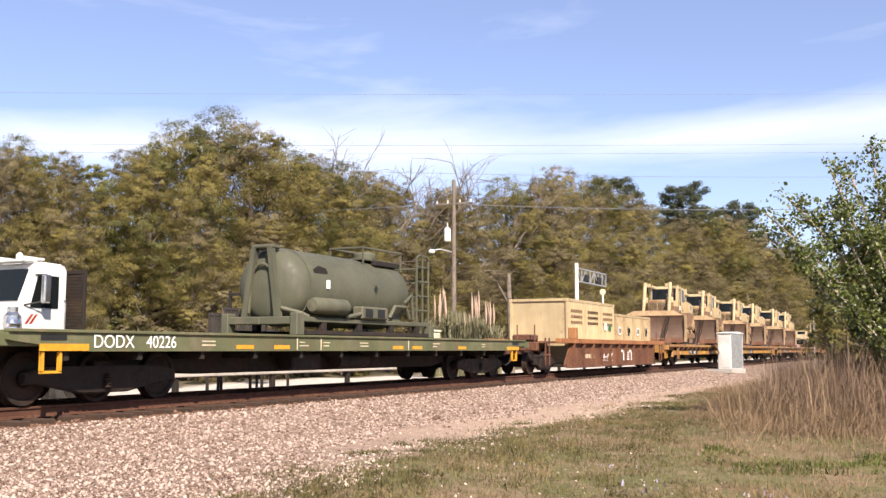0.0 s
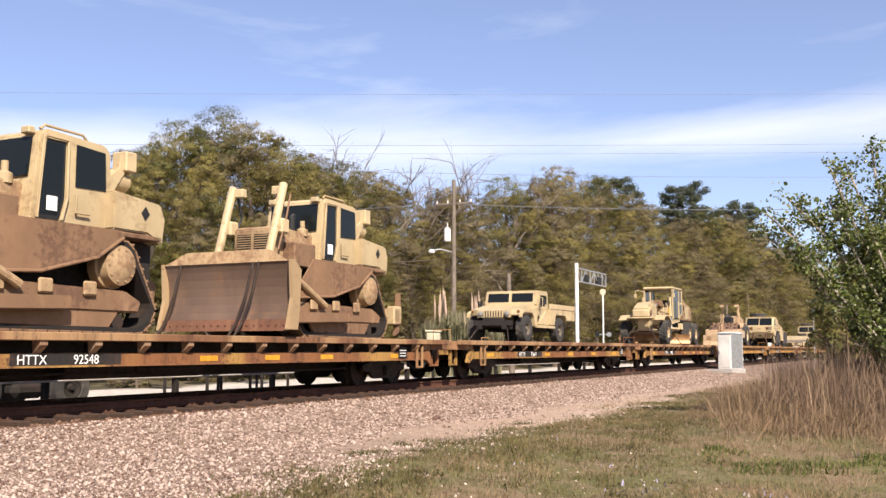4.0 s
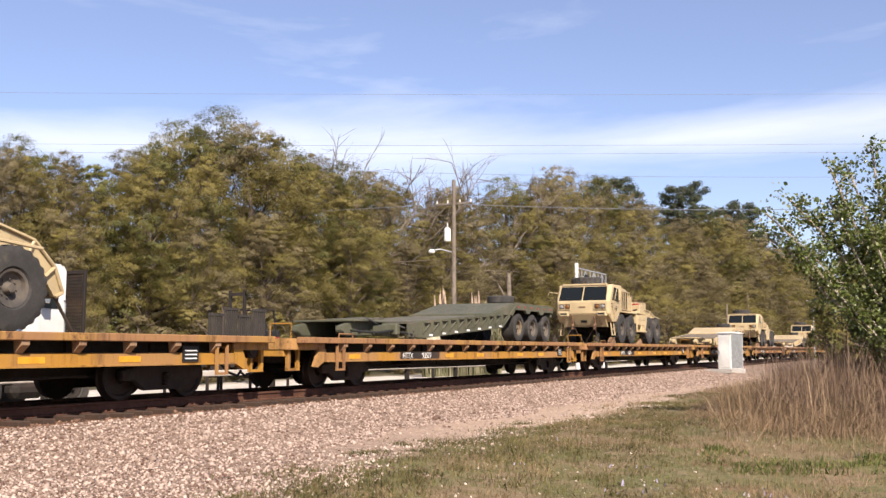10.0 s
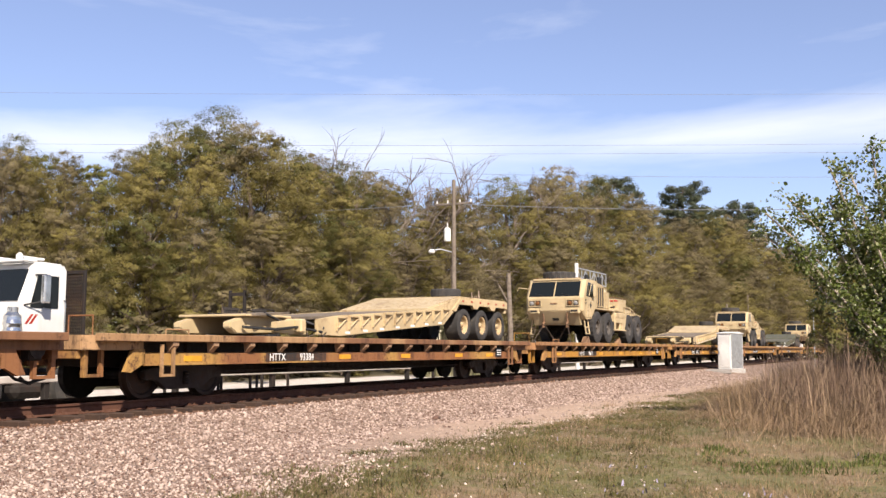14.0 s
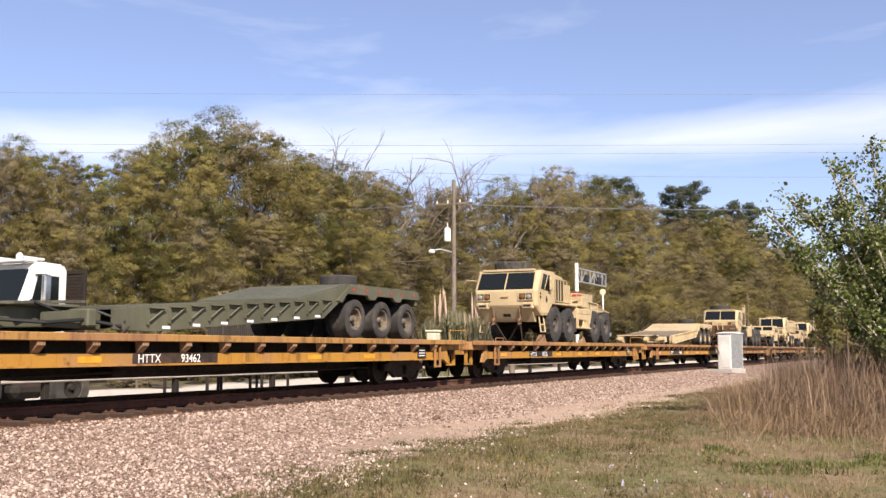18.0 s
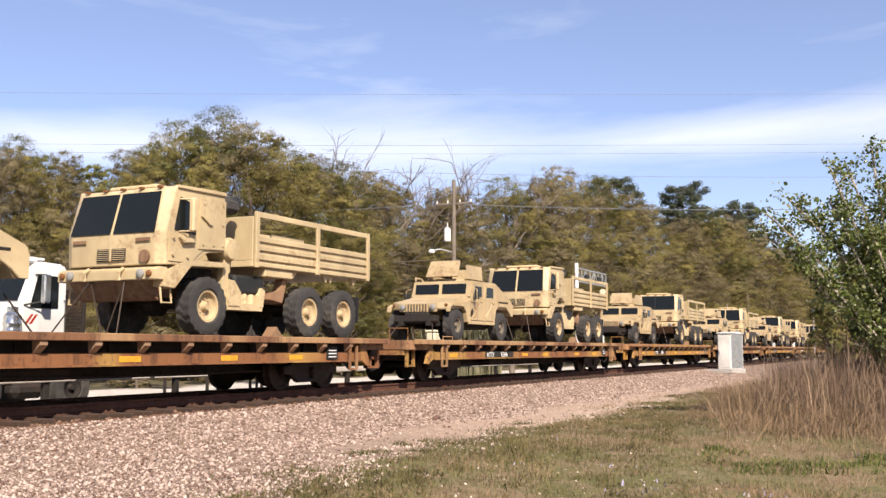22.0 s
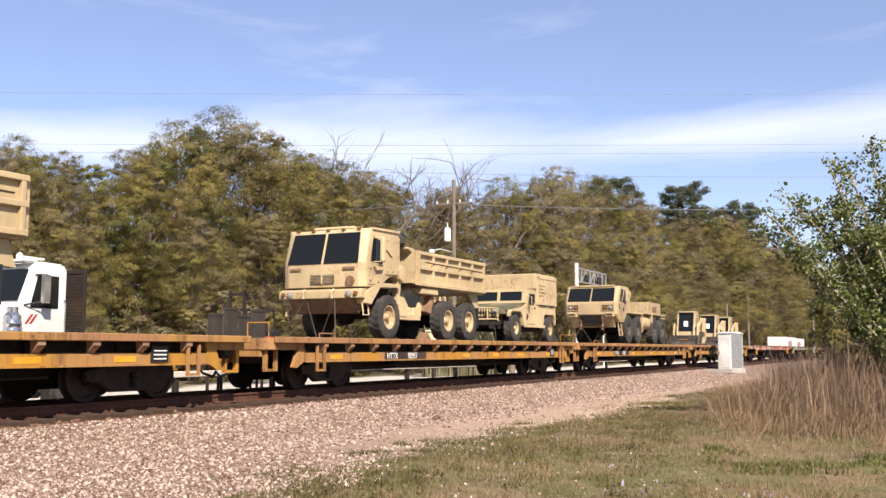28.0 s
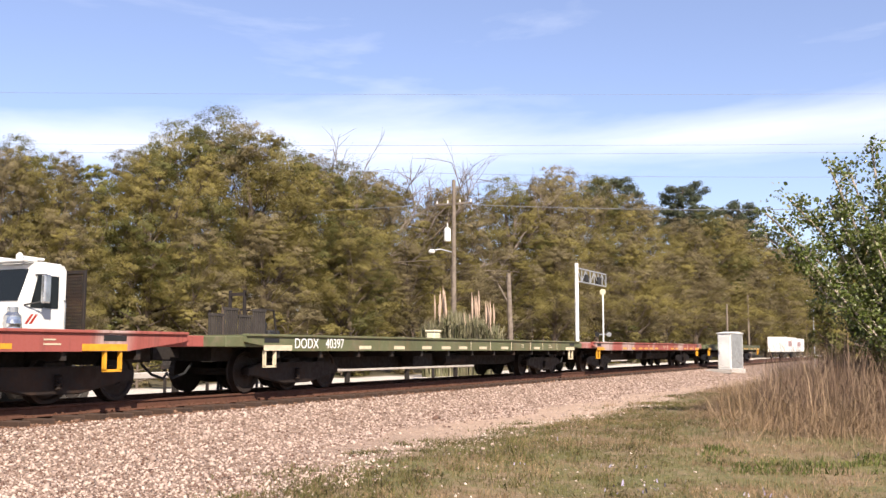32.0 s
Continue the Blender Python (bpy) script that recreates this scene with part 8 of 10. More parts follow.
def roller():
    """Padfoot compactor with a levelling blade. x runs back from the rear axle."""
    v = thing("padfoot_roller", "tan soil compactor with padfoot drum, blade and open canopy", "roller")
    p = ROLLER_TAN
    bm = B()
    lathe(bm, [(0.0, -0.55), (0.66, -0.55), (0.69, -0.98), (0.74, -0.98), (0.76, -0.94), (0.76, 0.94), (0.74, 0.98), (0.69, 0.98), (0.66, 0.55), (0.0, 0.55)], (-2.75, 0, 0.85), "y", 36)
    drum = smooth(part("drum", bm, DRUM_STEEL, v, "rusty padfoot drum"))
    bm = B()
    for row in range(7):
        for k in range(14):
            a = 2 * math.pi * (k + 0.5 * (row % 2)) / 14
            m = pose(-2.75, -0.82 + row * 0.273, 0.85) @ Matrix.Rotation(a, 4, "Y") @ pose(0, 0, 0.80)
            r = bmesh.ops.create_cone(bm, cap_ends=True, segments=4, radius1=0.10, radius2=0.07, depth=0.12, matrix=m)
    tagged(part("drum_pads", bm, TAN_DARK, drum), "earth stained drum pads", kind="stuff")
    for s in (-1, 1):
        px(v, "drum_frame", p, [(-4.05, 0.75), (-3.9, 1.18), (-3.6, 1.22), (-1.4, 1.12), (-1.35, 0.6), (-1.7, 0.56), (-3.4, 0.72)], s * 1.04, s * 1.16, 0.02)
        bm = B()
        lathe(bm, [(0.0, -0.05), (0.24, -0.05), (0.24, 0.05), (0.0, 0.05)], (-2.75, s * 1.12, 0.85), "y", 18)
        part("drum_hub", bm, p, v)
        px(v, "blade_arm", p, [(-4.5, 0.05), (-4.3, 0.05), (-3.2, 0.55), (-3.2, 0.75), (-4.5, 0.3)], s * 1.0, s * 1.12, 0.01)
        add_wheel(v, "roller", 0.0, 0.86, s)
        px(v, "rear_fender", p, [(-1.15, 1.36), (-0.72, 1.42), (-0.4, 1.62), (0.30, 1.66), (0.62, 1.5), (0.66, 1.56), (0.34, 1.73), (-0.45, 1.70), (-0.75, 1.50), (-1.15, 1.44)], s * 0.56, s * 0.96, 0.0)
        bx(v, "canopy_post", p, -0.50, -0.27, s * 0.48, s * 0.62, 1.35, 2.95, 0.02)
        px(v, "canopy_arm", p, [(-0.55, 2.86), (-0.24, 2.86), (-0.22, 2.98), (-0.32, 3.06), (-1.0, 3.08), (-1.0, 2.98), (-0.62, 2.97)], s * 0.46, s * 0.63, 0.01)
        bx(v, "canopy_lamp", TAN_LIGHT, -1.14, -0.96, s * 0.40, s * 0.66, 2.90, 3.06, 0.02)
        rods(v, "handrail", p, [[(-0.86, s * 0.66, 1.4), (-0.86, s * 0.66, 2.3), (-0.78, s * 0.66, 2.42), (-0.66, s * 0.66, 2.42), (-0.60, s * 0.66, 2.3), (-0.60, s * 0.66, 1.9)], [(-0.2, s * 0.6, 1.9), (-0.2, s * 0.6, 2.36), (-0.1, s * 0.6, 2.46), (0.04, s * 0.6, 2.46), (0.12, s * 0.6, 2.36), (0.12, s * 0.6, 2.0)]], 0.022)
    bx(v, "canopy_roof", TAN_DARK, -1.08, -0.3, -0.62, 0.62, 3.082, 3.12, 0.01)
    bx(v, "front_beam", p, -4.15, -3.85, -1.16, 1.16, 0.72, 1.16, 0.03)
    bm = B()
    prism(bm, [(-4.55, 0.02), (-4.48, 0.02), (-4.38, 0.35), (-4.42, 0.78), (-4.50, 0.78), (-4.46, 0.35)], -1.25, 1.25)
    part("blade", bm, p, v, "flat tan levelling blade")
    bm = B()
    for a, b in ((-1.05, -0.75), (0.7, 1.0)):
        for z in (0.46, 0.60):
            box(bm, -4.50, -4.475, a, b, z, z + 0.07)
    tagged(part("blade_stencil", bm, TAN_DARK, v), kind="stuff")
    rods(v, "blade_cylinder", p, [[(-4.2, 0.0, 0.75), (-4.15, 0.0, 1.55)]], 0.1, 10)
    rods(v, "cylinder_hoop", p, [[(-4.2, 0.17 * math.cos(a), 1.52 + 0.17 * math.sin(a)) for a in np.linspace(-0.3, 3.44, 9)], [(-4.2, -0.16, 0.9), (-4.2, -0.16, 1.5)], [(-4.2, 0.16, 0.9), (-4.2, 0.16, 1.5)]], 0.028)
    px(v, "platform", p, [(-1.7, 0.95), (-0.5, 0.95), (-0.5, 1.46), (-1.75, 1.46)], -0.85, 0.85, 0.03)
    px(v, "seat", BLACK, [(-1.35, 1.5), (-0.95, 1.5), (-0.9, 2.15), (-1.02, 2.15), (-1.08, 1.75), (-1.35, 1.72)], -0.3, 0.3, 0.03, "black operator seat")
    px(v, "console", BLACK, [(-1.75, 1.46), (-1.55, 1.46), (-1.5, 2.1), (-1.65, 2.2), (-1.85, 2.05)], -0.25, 0.25, 0.03)
    rods(v, "steering_wheel", BLACK, [[(-1.5 + 0.0, 0.19 * math.cos(a), 2.16 + 0.19 * math.sin(a)) for a in np.linspace(0, 6.283, 13)]], 0.018)
    px(v, "hood", p, [(-0.62, 1.2), (1.0, 1.2), (0.98, 2.08), (0.85, 2.16), (0.1, 2.28), (-0.62, 2.2)], -0.6, 0.6, 0.05)
    px(v, "engine_cover", p, [(1.0, 1.15), (1.42, 1.15), (1.42, 1.46), (1.36, 1.52), (1.34, 1.94), (1.24, 2.06), (1.0, 2.1)], -0.63, 0.63, 0.05)
    diamond(v, 0.3, -0.612, 1.95, 0.11)
    bx(v, "side_panel", p, 0.48, 0.93, -0.615, -0.598, 1.7, 2.02, 0.0)
    rods(v, "exhaust", BLACK, [[(0.45, 0.1, 2.1), (0.45, 0.1, 2.5)]], 0.04)
    px(v, "rear_frame", p, [(-0.5, 0.7), (0.95, 0.7), (1.3, 0.8), (2.0, 0.9), (2.2, 0.93), (2.26, 1.05), (2.18, 1.16), (1.9, 1.18), (1.3, 1.28), (-0.5, 1.2)], -0.42, 0.42, 0.03)
    chains(v, [((1.8, -0.4, 0.95), (2.3, -1.0, 0.0)), ((1.8, -0.4, 0.95), (1.5, -1.1, 0.0)), ((1.8, 0.4, 0.95), (2.3, 1.0, 0.0)), ((-1.6, -1.1, 0.7), (-1.4, -1.3, 0.0)), ((-2.6, -1.15, 0.7), (-3.2, -1.35, 0.0))], 0.022)
    return v


BUCKET = worn("dark_bucket_steel", (0.06, 0.055, 0.052), (0.11, 0.085, 0.065), (0.15, 0.12, 0.095), 0.4, 0.5, 0.6)


def skid_loader(tracked):
    """Compact loader. x runs back from the bucket edge."""
    v = thing("skid_loader", "sand tan compact loader on " + ("rubber tracks" if tracked else "four tyres") + " with a black bucket", "skid loader", "skid loaders")
    p = TAN_LIGHT
    px(v, "bucket", BUCKET, [(0.0, 0.03), (0.75, 0.03), (0.85, 0.12), (0.82, 0.55), (0.70, 0.60), (0.76, 0.2), (0.66, 0.09), (0.02, 0.06)], -0.86, 0.86, 0.008, "black steel bucket")
    for s in (-1, 1):
        px(v, "bucket_side", BUCKET, [(0.02, 0.04), (0.82, 0.06), (0.82, 0.56), (0.68, 0.58), (0.2, 0.2)], s * 0.84, s * 0.88, 0.0)
        px(v, "lift_arm", p, [(0.95, 0.40), (1.12, 0.36), (1.25, 1.02), (1.5, 1.18), (2.65, 1.50), (2.95, 1.48), (2.95, 1.70), (2.55, 1.70), (1.35, 1.34), (1.08, 1.12)], s * 0.66, s * 0.78, 0.015)
        rods(v, "tilt_cylinder", p, [[(1.02, s * 0.5, 1.15), (0.88, s * 0.5, 0.5)]], 0.055, 8)
        px(v, "rear_upright", p, [(2.55, 0.30), (2.95, 0.28), (2.97, 1.70), (2.62, 1.70)], s * 0.66, s * 0.86, 0.02)
        diamond(v, 2.8, s * 0.865, 1.0, 0.11)
        rods(v, "lift_cylinder", p, [[(2.45, s * 0.72, 0.75), (1.75, s * 0.72, 1.15)]], 0.05, 8)
        bx(v, "tail_lamp", TAN_DARK, 2.75, 2.92, s * 0.86, s * 0.87, 1.35, 1.5, 0.0)
        px(v, "cab_side", p, [(1.45, 1.05), (2.35, 1.05), (2.55, 1.55), (2.50, 1.85), (2.35, 2.0), (1.62, 2.03), (1.62, 1.4)], s * 0.46, s * 0.52, 0.015)
        bx(v, "side_mesh", BLACK, 1.75, 2.35, s * 0.515, s * 0.526, 1.38, 1.88, 0.0, "dark mesh side window")
        bm = B()
        for k in range(7):
            box(bm, 1.75 + k * 0.097, 1.765 + k * 0.097, s * 0.526, s * 0.535, 1.38, 1.88)
        for k in range(6):
            box(bm, 1.75, 2.35, s * 0.526, s * 0.535, 1.38 + k * 0.097, 1.395 + k * 0.097)
        part("window_mesh", bm, p, v)
        px(v, "cab_post", p, [(1.05, 1.0), (1.13, 1.0), (1.42, 2.03), (1.30, 2.03)], s * 0.46, s * 0.54, 0.01)
        if tracked:
            bm = B()
            prism(bm, circle(1.35, 0.22, 0.21, 270, 130, 6) + circle(2.25, 0.62, 0.20, 110, 20, 5) + circle(2.45, 0.22, 0.21, 0, -90, 6), s * 0.56, s * 0.88, 0.0)
            part("rubber_track", bm, RUBBER, v, "black rubber track")
            px(v, "track_cover", p, [(1.4, 0.12), (2.35, 0.12), (2.4, 0.35), (2.2, 0.58), (1.5, 0.36)], s * 0.875, s * 0.90, 0.0)
            bm = B()
            lathe(bm, [(0.0, -0.02), (0.14, -0.02), (0.14, 0.02), (0.0, 0.02)], (2.25, s * 0.90, 0.60), "y", 14)
            part("drive_hub", bm, TAN_DARK, v)
        else:
            for x in (1.35, 2.30):
                add_wheel(v, "skid", x, 0.74, s)
        chains(v, [((0.5, s * 0.7, 0.3), (-0.6, s * 0.9, 0.0)), ((2.9, s * 0.5, 0.4), (3.4, s * 0.8, 0.0))], 0.018)
    bx(v, "roof", p, 1.22, 2.35, -0.52, 0.52, 2.0, 2.08, 0.02)
    pane(v, "front_door", GLASS, [(1.12, -0.44, 0.85), (1.12, 0.44, 0.85), (1.36, 0.44, 1.98), (1.36, -0.44, 1.98)], 0.02, "dark glass front door")
    pane(v, "paper", WHITE, [(1.16, -0.12, 1.15), (1.16, 0.14, 1.15), (1.23, 0.14, 1.48), (1.23, -0.12, 1.48)], 0.01, "white paper sheet behind the door")
    px(v, "body", p, [(1.0, 0.35), (2.9, 0.35), (2.9, 1.25), (2.4, 1.32), (1.5, 1.02), (1.05, 0.8)], -0.55, 0.55, 0.03)
    return v


def fuel_tank():
    """Green tank on a skid, with its end frames, pumps and ladder. x is from the front frame."""
    v = thing("liquid_tank", "dull olive green steel tank on a skid frame with ladder", "tank")
    p = GREEN
    bm = B()
    lathe(bm, [(0.0, -0.06), (0.30, -0.05), (0.60, 0.0), (0.78, 0.09), (0.87, 0.24), (0.90, 0.45), (0.90, 5.05), (0.86, 5.3), (0.74, 5.5), (0.5, 5.66), (0.25, 5.72), (0.0, 5.74)], (0.12, 0.0, 1.12), "x", 40)
    smooth(part("tank", bm, p, v), 50)
    # front frame narrows towards its top
    for s in (-1, 1):
        bm = B()
        loft(bm, [[(-0.05, s * 0.54, 0.3), (0.1, s * 0.54, 0.3), (0.1, s * 0.40, 0.3), (-0.05, s * 0.40, 0.3)], [(-0.05, s * 0.28, 1.98), (0.1, s * 0.28, 1.98), (0.1, s * 0.16, 1.98), (-0.05, s * 0.16, 1.98)]])
        part("front_post", bm, p, v)
        bx(v, "end_beam", p, -0.06, 0.16, -1.0 if s < 0 else 0.0, 0.0 if s < 0 else 1.0, 0.24, 0.42, 0.02)
        rods(v, "frame_brace", p, [[(0.05, s * 0.50, 0.62), (0.35, s * 0.85, 0.5), (0.5, s * 0.95, 0.42)]], 0.05, 8)
        bx(v, "corner_foot", p, -0.1, 0.2, s * 0.85, s * 1.05, 0.0, 0.5, 0.02)
        bx(v, "corner_foot", p, 6.25, 6.5, s * 0.9, s * 1.1, 0.0, 0.32, 0.02)
        bx(v, "skid_beam", p, 0.1, 6.4, s * 0.80, s * 1.0, 0.30, 0.42, 0.02)
        bx(v, "lower_rail", UNDER, 0.3, 6.3, s * 0.85, s * 1.05, 0.02, 0.12, 0.01)
        for x in (1.0, 2.6, 4.2, 5.6):
            bx(v, "skid_foot", UNDER, x, x + 0.18, s * 0.85, s * 1.0, 0.12, 0.3, 0.01)
        px(v, "saddle", p, [(0.7, 0.42), (1.2, 0.42), (1.1, 0.62), (0.8, 0.62)], s * 0.35, s * 0.8, 0.0)
        px(v, "saddle", p, [(4.6, 0.42), (5.1, 0.42), (5.0, 0.62), (4.7, 0.62)], s * 0.35, s * 0.8, 0.0)
    bx(v, "frame_head", p, -0.05, 0.3, -0.3, 0.3, 1.96, 2.06, 0.03)
    rods(v, "inner_arch", p, [[(0.02, -0.36, 0.5)] + [(0.02, -0.32 * math.cos(math.pi * k / 8), 1.2 + 0.42 * math.sin(math.pi * k / 8)) for k in range(9)] + [(0.02, 0.36, 0.5)]], 0.035, 8)
    bm = B()
    lathe(bm, [(0.89, 0.0), (0.925, 0.0), (0.925, 0.1), (0.89, 0.1)], (0.62, 0, 1.12), "x", 40)
    smooth(part("tank_band", bm, p, v))
    bm = B()
    lathe(bm, [(0.0, -0.74), (0.14, -0.72), (0.19, -0.62), (0.19, 0.62), (0.14, 0.72), (0.0, 0.74)], (1.25, -1.02, 0.68), "x", 18)
    smooth(part("air_receiver", bm, p, v, "small round air tank"))
    bx(v, "pump_box", p, 2.6, 3.9, -1.1, -0.8, 0.42, 0.74, 0.04)
    for x in (2.75, 3.35):
        bx(v, "pump_vent", BLACK, x, x + 0.35, -1.112, -1.1, 0.48, 0.68, 0.0)
    for q, path in enumerate(([(4.2, -0.95, 0.5), (4.4, -1.0, 0.8), (5.0, -1.0, 0.8), (5.2, -1.0, 0.5)], [(2.0, -1.0, 0.45), (2.6, -1.05, 0.55)], [(4.9, -1.0, 0.9), (5.5, -0.9, 1.15), (5.6, -0.9, 0.5)])):
        rods(v, "pipe", p, [path], 0.05, 8)
    for s in (-1, 1):
        rods(v, "cage_side", p, [[(5.8, s * 0.9, 0.3), (5.8, s * 0.9, 2.2), (5.95, s * 0.9, 2.28), (6.4, s * 0.9, 2.26), (6.5, s * 0.9, 2.15), (6.5, s * 0.9, 0.3)]], 0.035)
    for z in (0.75, 1.15, 1.55, 1.95):
        rods(v, "rung", p, [[(5.8, -0.9, z), (6.5, -0.9, z)]], 0.025)
        rods(v, "cage_bar", p, [[(6.5, -0.9, z), (6.5, 0.9, z)]], 0.03)
    rods(v, "cage_post", p, [[(6.15, -0.9, 0.3), (6.15, -0.9, 2.27)]], 0.03)
    for s in (-1, 1):
        rods(v, "walkway_rail", p, [[(3.6, s * 0.5, 1.9), (3.6, s * 0.5, 2.3), (5.6, s * 0.5, 2.3), (5.6, s * 0.5, 1.8)]], 0.03)
    rods(v, "walkway_rail", p, [[(3.6, -0.5, 2.3), (3.6, 0.5, 2.3)]], 0.03)
    bx(v, "walkway", p, 3.6, 5.7, -0.5, 0.5, 1.98, 2.03, 0.01)
    bm = B()
    lathe(bm, [(0.0, 0.2), (0.25, 0.2), (0.3, 0.14), (0.3, 0.0), (0.36, 0.0), (0.36, -0.1), (0.0, -0.1)], (4.5, 0, 2.06), "z", 18)
    smooth(part("manhole", bm, p, v))
    bx(v, "hose_rack", UNDER, 4.0, 5.3, -0.62, -0.5, 1.86, 2.0, 0.02)
    bx(v, "white_plate", WHITE, 1.28, 1.42, -0.925, -0.905, 1.1, 1.3, 0.0)
    diamond(v, 3.6, -0.90, 1.2, 0.12)
    px(v, "mark_frame", UNDER, [(0.85, 1.52), (1.05, 1.62), (1.35, 1.58), (1.45, 1.46), (1.2, 1.42), (1.05, 1.2), (0.98, 1.22)], -0.84, -0.80, 0.0)
    return v


def container(length, height, label, category="container"):
    """Small corrugated steel container with corner posts, doors and plates."""
    v = thing("container", label, category, "containers in the well car")
    p = TAN_LIGHT if height > 2.2 else TAN
    w = 1.19
    bx(v, "wall_skin", p, 0.06, length - 0.06, -w + 0.04, w - 0.04, 0.1, height - 0.06, 0.0)
    for x in (0.0, length - 0.1):
        for s in (-1, 1):
            bx(v, "corner_post", p, x, x + 0.1, s * (w - 0.1), s * w, 0.0, height, 0.008)
            for z in (0.0, height - 0.12):
                bx(v, "corner_casting", p, x - 0.012, x + 0.112, s * (w - 0.11), s * (w + 0.012), z, z + 0.12, 0.01)
    for s in (-1, 1):
        for z in (0.0, height - 0.1):
            bx(v, "side_rail", p, 0.1, length - 0.1, s * (w - 0.07), s * (w - 0.005), z, z + 0.1, 0.0)
        bm = B()
        n = max(4, int(length / 0.24))
        for k in range(n):
            x = 0.16 + (length - 0.3) * k / n
            prism(bm, [(x, -w + 0.045), (x + 0.05, -w + 0.012), (x + 0.12, -w + 0.012), (x + 0.17, -w + 0.045)] if s < 0 else [(x, w - 0.045), (x + 0.05, w - 0.012), (x + 0.12, w - 0.012), (x + 0.17, w - 0.045)], 0.1, height - 0.1, axis="z")
        part("side_corrugation", bm, p, v)
    for z in (0.0, height - 0.1):
        bx(v, "end_rail", p, 0.0, 0.08, -w + 0.1, w - 0.1, z, z + 0.1, 0.0)
        bx(v, "end_rail", p, length - 0.08, length, -w + 0.1, w - 0.1, z, z + 0.1, 0.0)
    bx(v, "roof", p, 0.05, length - 0.05, -w + 0.06, w - 0.06, height - 0.06, height - 0.02, 0.0)
    return v


def well_car():
    """Deep sided car that carries the containers; x from its front coupler."""
    car = thing("well_car", "rust brown deep well car carrying tan containers", "railway car", "train")
    L = 18.9
    p = WELL_BROWN
    a, b = 4.1, 16.3
    for s in (-1, 1):
        bm = B()
        box(bm, 2.6, 18.0, s * 1.32, s * 1.52, 1.12, 1.30, 0.015)
        part("top_chord", bm, worn("orange_brown_chord", (0.36, 0.15, 0.055), (0.20, 0.07, 0.035), (0.28, 0.10, 0.05), 0.3, 0.4, 0.65), car, "lighter brown top rail")
        bm = B()
        prism(bm, [(a - 0.7, 0.34), (a, 0.24), (b, 0.24), (b + 0.1, 0.34), (b + 0.1, 1.12), (a, 1.12)], s * 1.33, s * 1.37)
        part("side_sheet", bm, p, car)
        bm = B()
        prism(bm, [(a - 0.7, 0.26), (a - 0.1, 0.20), (b + 0.1, 0.20), (b + 0.1, 0.28), (a, 0.28), (a - 0.7, 0.36)], s * 1.33, s * 1.47)
        part("bottom_chord", bm, p, car)
        for k in range(11):
            x = a + 0.15 + (b - a - 0.3) * k / 10
            bm = B()
            prism(bm, [(s * 1.36, 0.28), (s * 1.45, 0.28), (s * 1.51, 1.12), (s * 1.36, 1.12)], x - 0.05, x + 0.05, axis="x")
            part("side_stake", bm, p, car)
    bm = B()
    box(bm, a - 0.4, b + 0.2, -1.33, 1.33, 0.24, 0.36)
    part("well_floor", bm, UNDER, car)
    for e, w, x0, x1 in ((0.0, 1, 0.6, 4.3), (L, -1, 16.2, L - 0.6)):
        bm = B()
        box(bm, x0, x1, -0.4, 0.4, 0.72, 1.12, 0.02)
        box(bm, x0, x0 + 0.25, -1.35, 1.35, 0.85, 1.15, 0.02)
        prism(bm, [(x0 + 0.3, -0.6), (x1, -1.4), (x1, 1.4), (x0 + 0.3, 0.6)] if w > 0 else [(x0, -1.4), (x1 - 0.3, -0.6), (x1 - 0.3, 0.6), (x0, 1.4)], 1.12, 1.2, axis="z")
        part("end_platform", bm, p, car)
        bm = B()
        for q in (-1.15, -0.5):
            rod(bm, [(x0 + 0.35 if w > 0 else x1 - 0.35, q, 1.15), (x0 + 0.35 if w > 0 else x1 - 0.35, q, 1.75)], 0.025, 6)
        for z in (1.15, 0.7):
            rod(bm, [(x0 + 0.5 if w > 0 else x1 - 0.5, -1.45, z), (x0 + 1.1 if w > 0 else x1 - 1.1, -1.45, z)], 0.03, 6)
        rod(bm, [(x0 + 0.6 if w > 0 else x1 - 0.6, -1.45, 0.35), (x0 + 0.6 if w > 0 else x1 - 0.6, -1.45, 1.3)], 0.03, 6)
        rod(bm, [(x0 + 1.0 if w > 0 else x1 - 1.0, -1.45, 0.35), (x0 + 1.0 if w > 0 else x1 - 1.0, -1.45, 1.3)], 0.03, 6)
        part("ladder", bm, p, car)
        bx(car, "brake_box", p, x0 + 0.6 if w > 0 else x1 - 1.4, x0 + 1.4 if w > 0 else x1 - 0.6, -0.9, -0.2, 1.2, 1.42, 0.04)
        coupler(car, e, w)
    bx(car, "corner_post", worn("orange_corner_post", (0.42, 0.19, 0.07), (0.3, 0.1, 0.05), (0.3, 0.15, 0.08), 0.3, 0.4, 0.6), 4.35, 4.65, -1.5, -1.2, 1.30, 1.72, 0.02)
    bogie(car, 2.2, 2, p)
    bogie(car, 17.0, 2, p)
    # the car's mark as plain white blocks, and small plates
    bm = B()
    for x in (10.9, 12.15):
        box(bm, x, x + 0.7, -1.375, -1.372, 0.78, 0.88)
        box(bm, x + 0.27, x + 0.42, -1.375, -1.372, 0.42, 0.88)
    for k in range(4):
        box(bm, 11.65, 12.1, -1.375, -1.372, 0.45 + k * 0.1, 0.50 + k * 0.1)
    part("white_mark", bm, WHITE, car, "white block mark")
    bm = B()
    for k in range(6):
        box(bm, 5.9 + k * 0.2, 6.02 + k * 0.2, -1.375, -1.372, 0.55, 0.72)
    part("faded_mark", bm, CREAM, car)
    bm = B()
    rg = random.Random(3)
    x, z = 8.1, 0.62
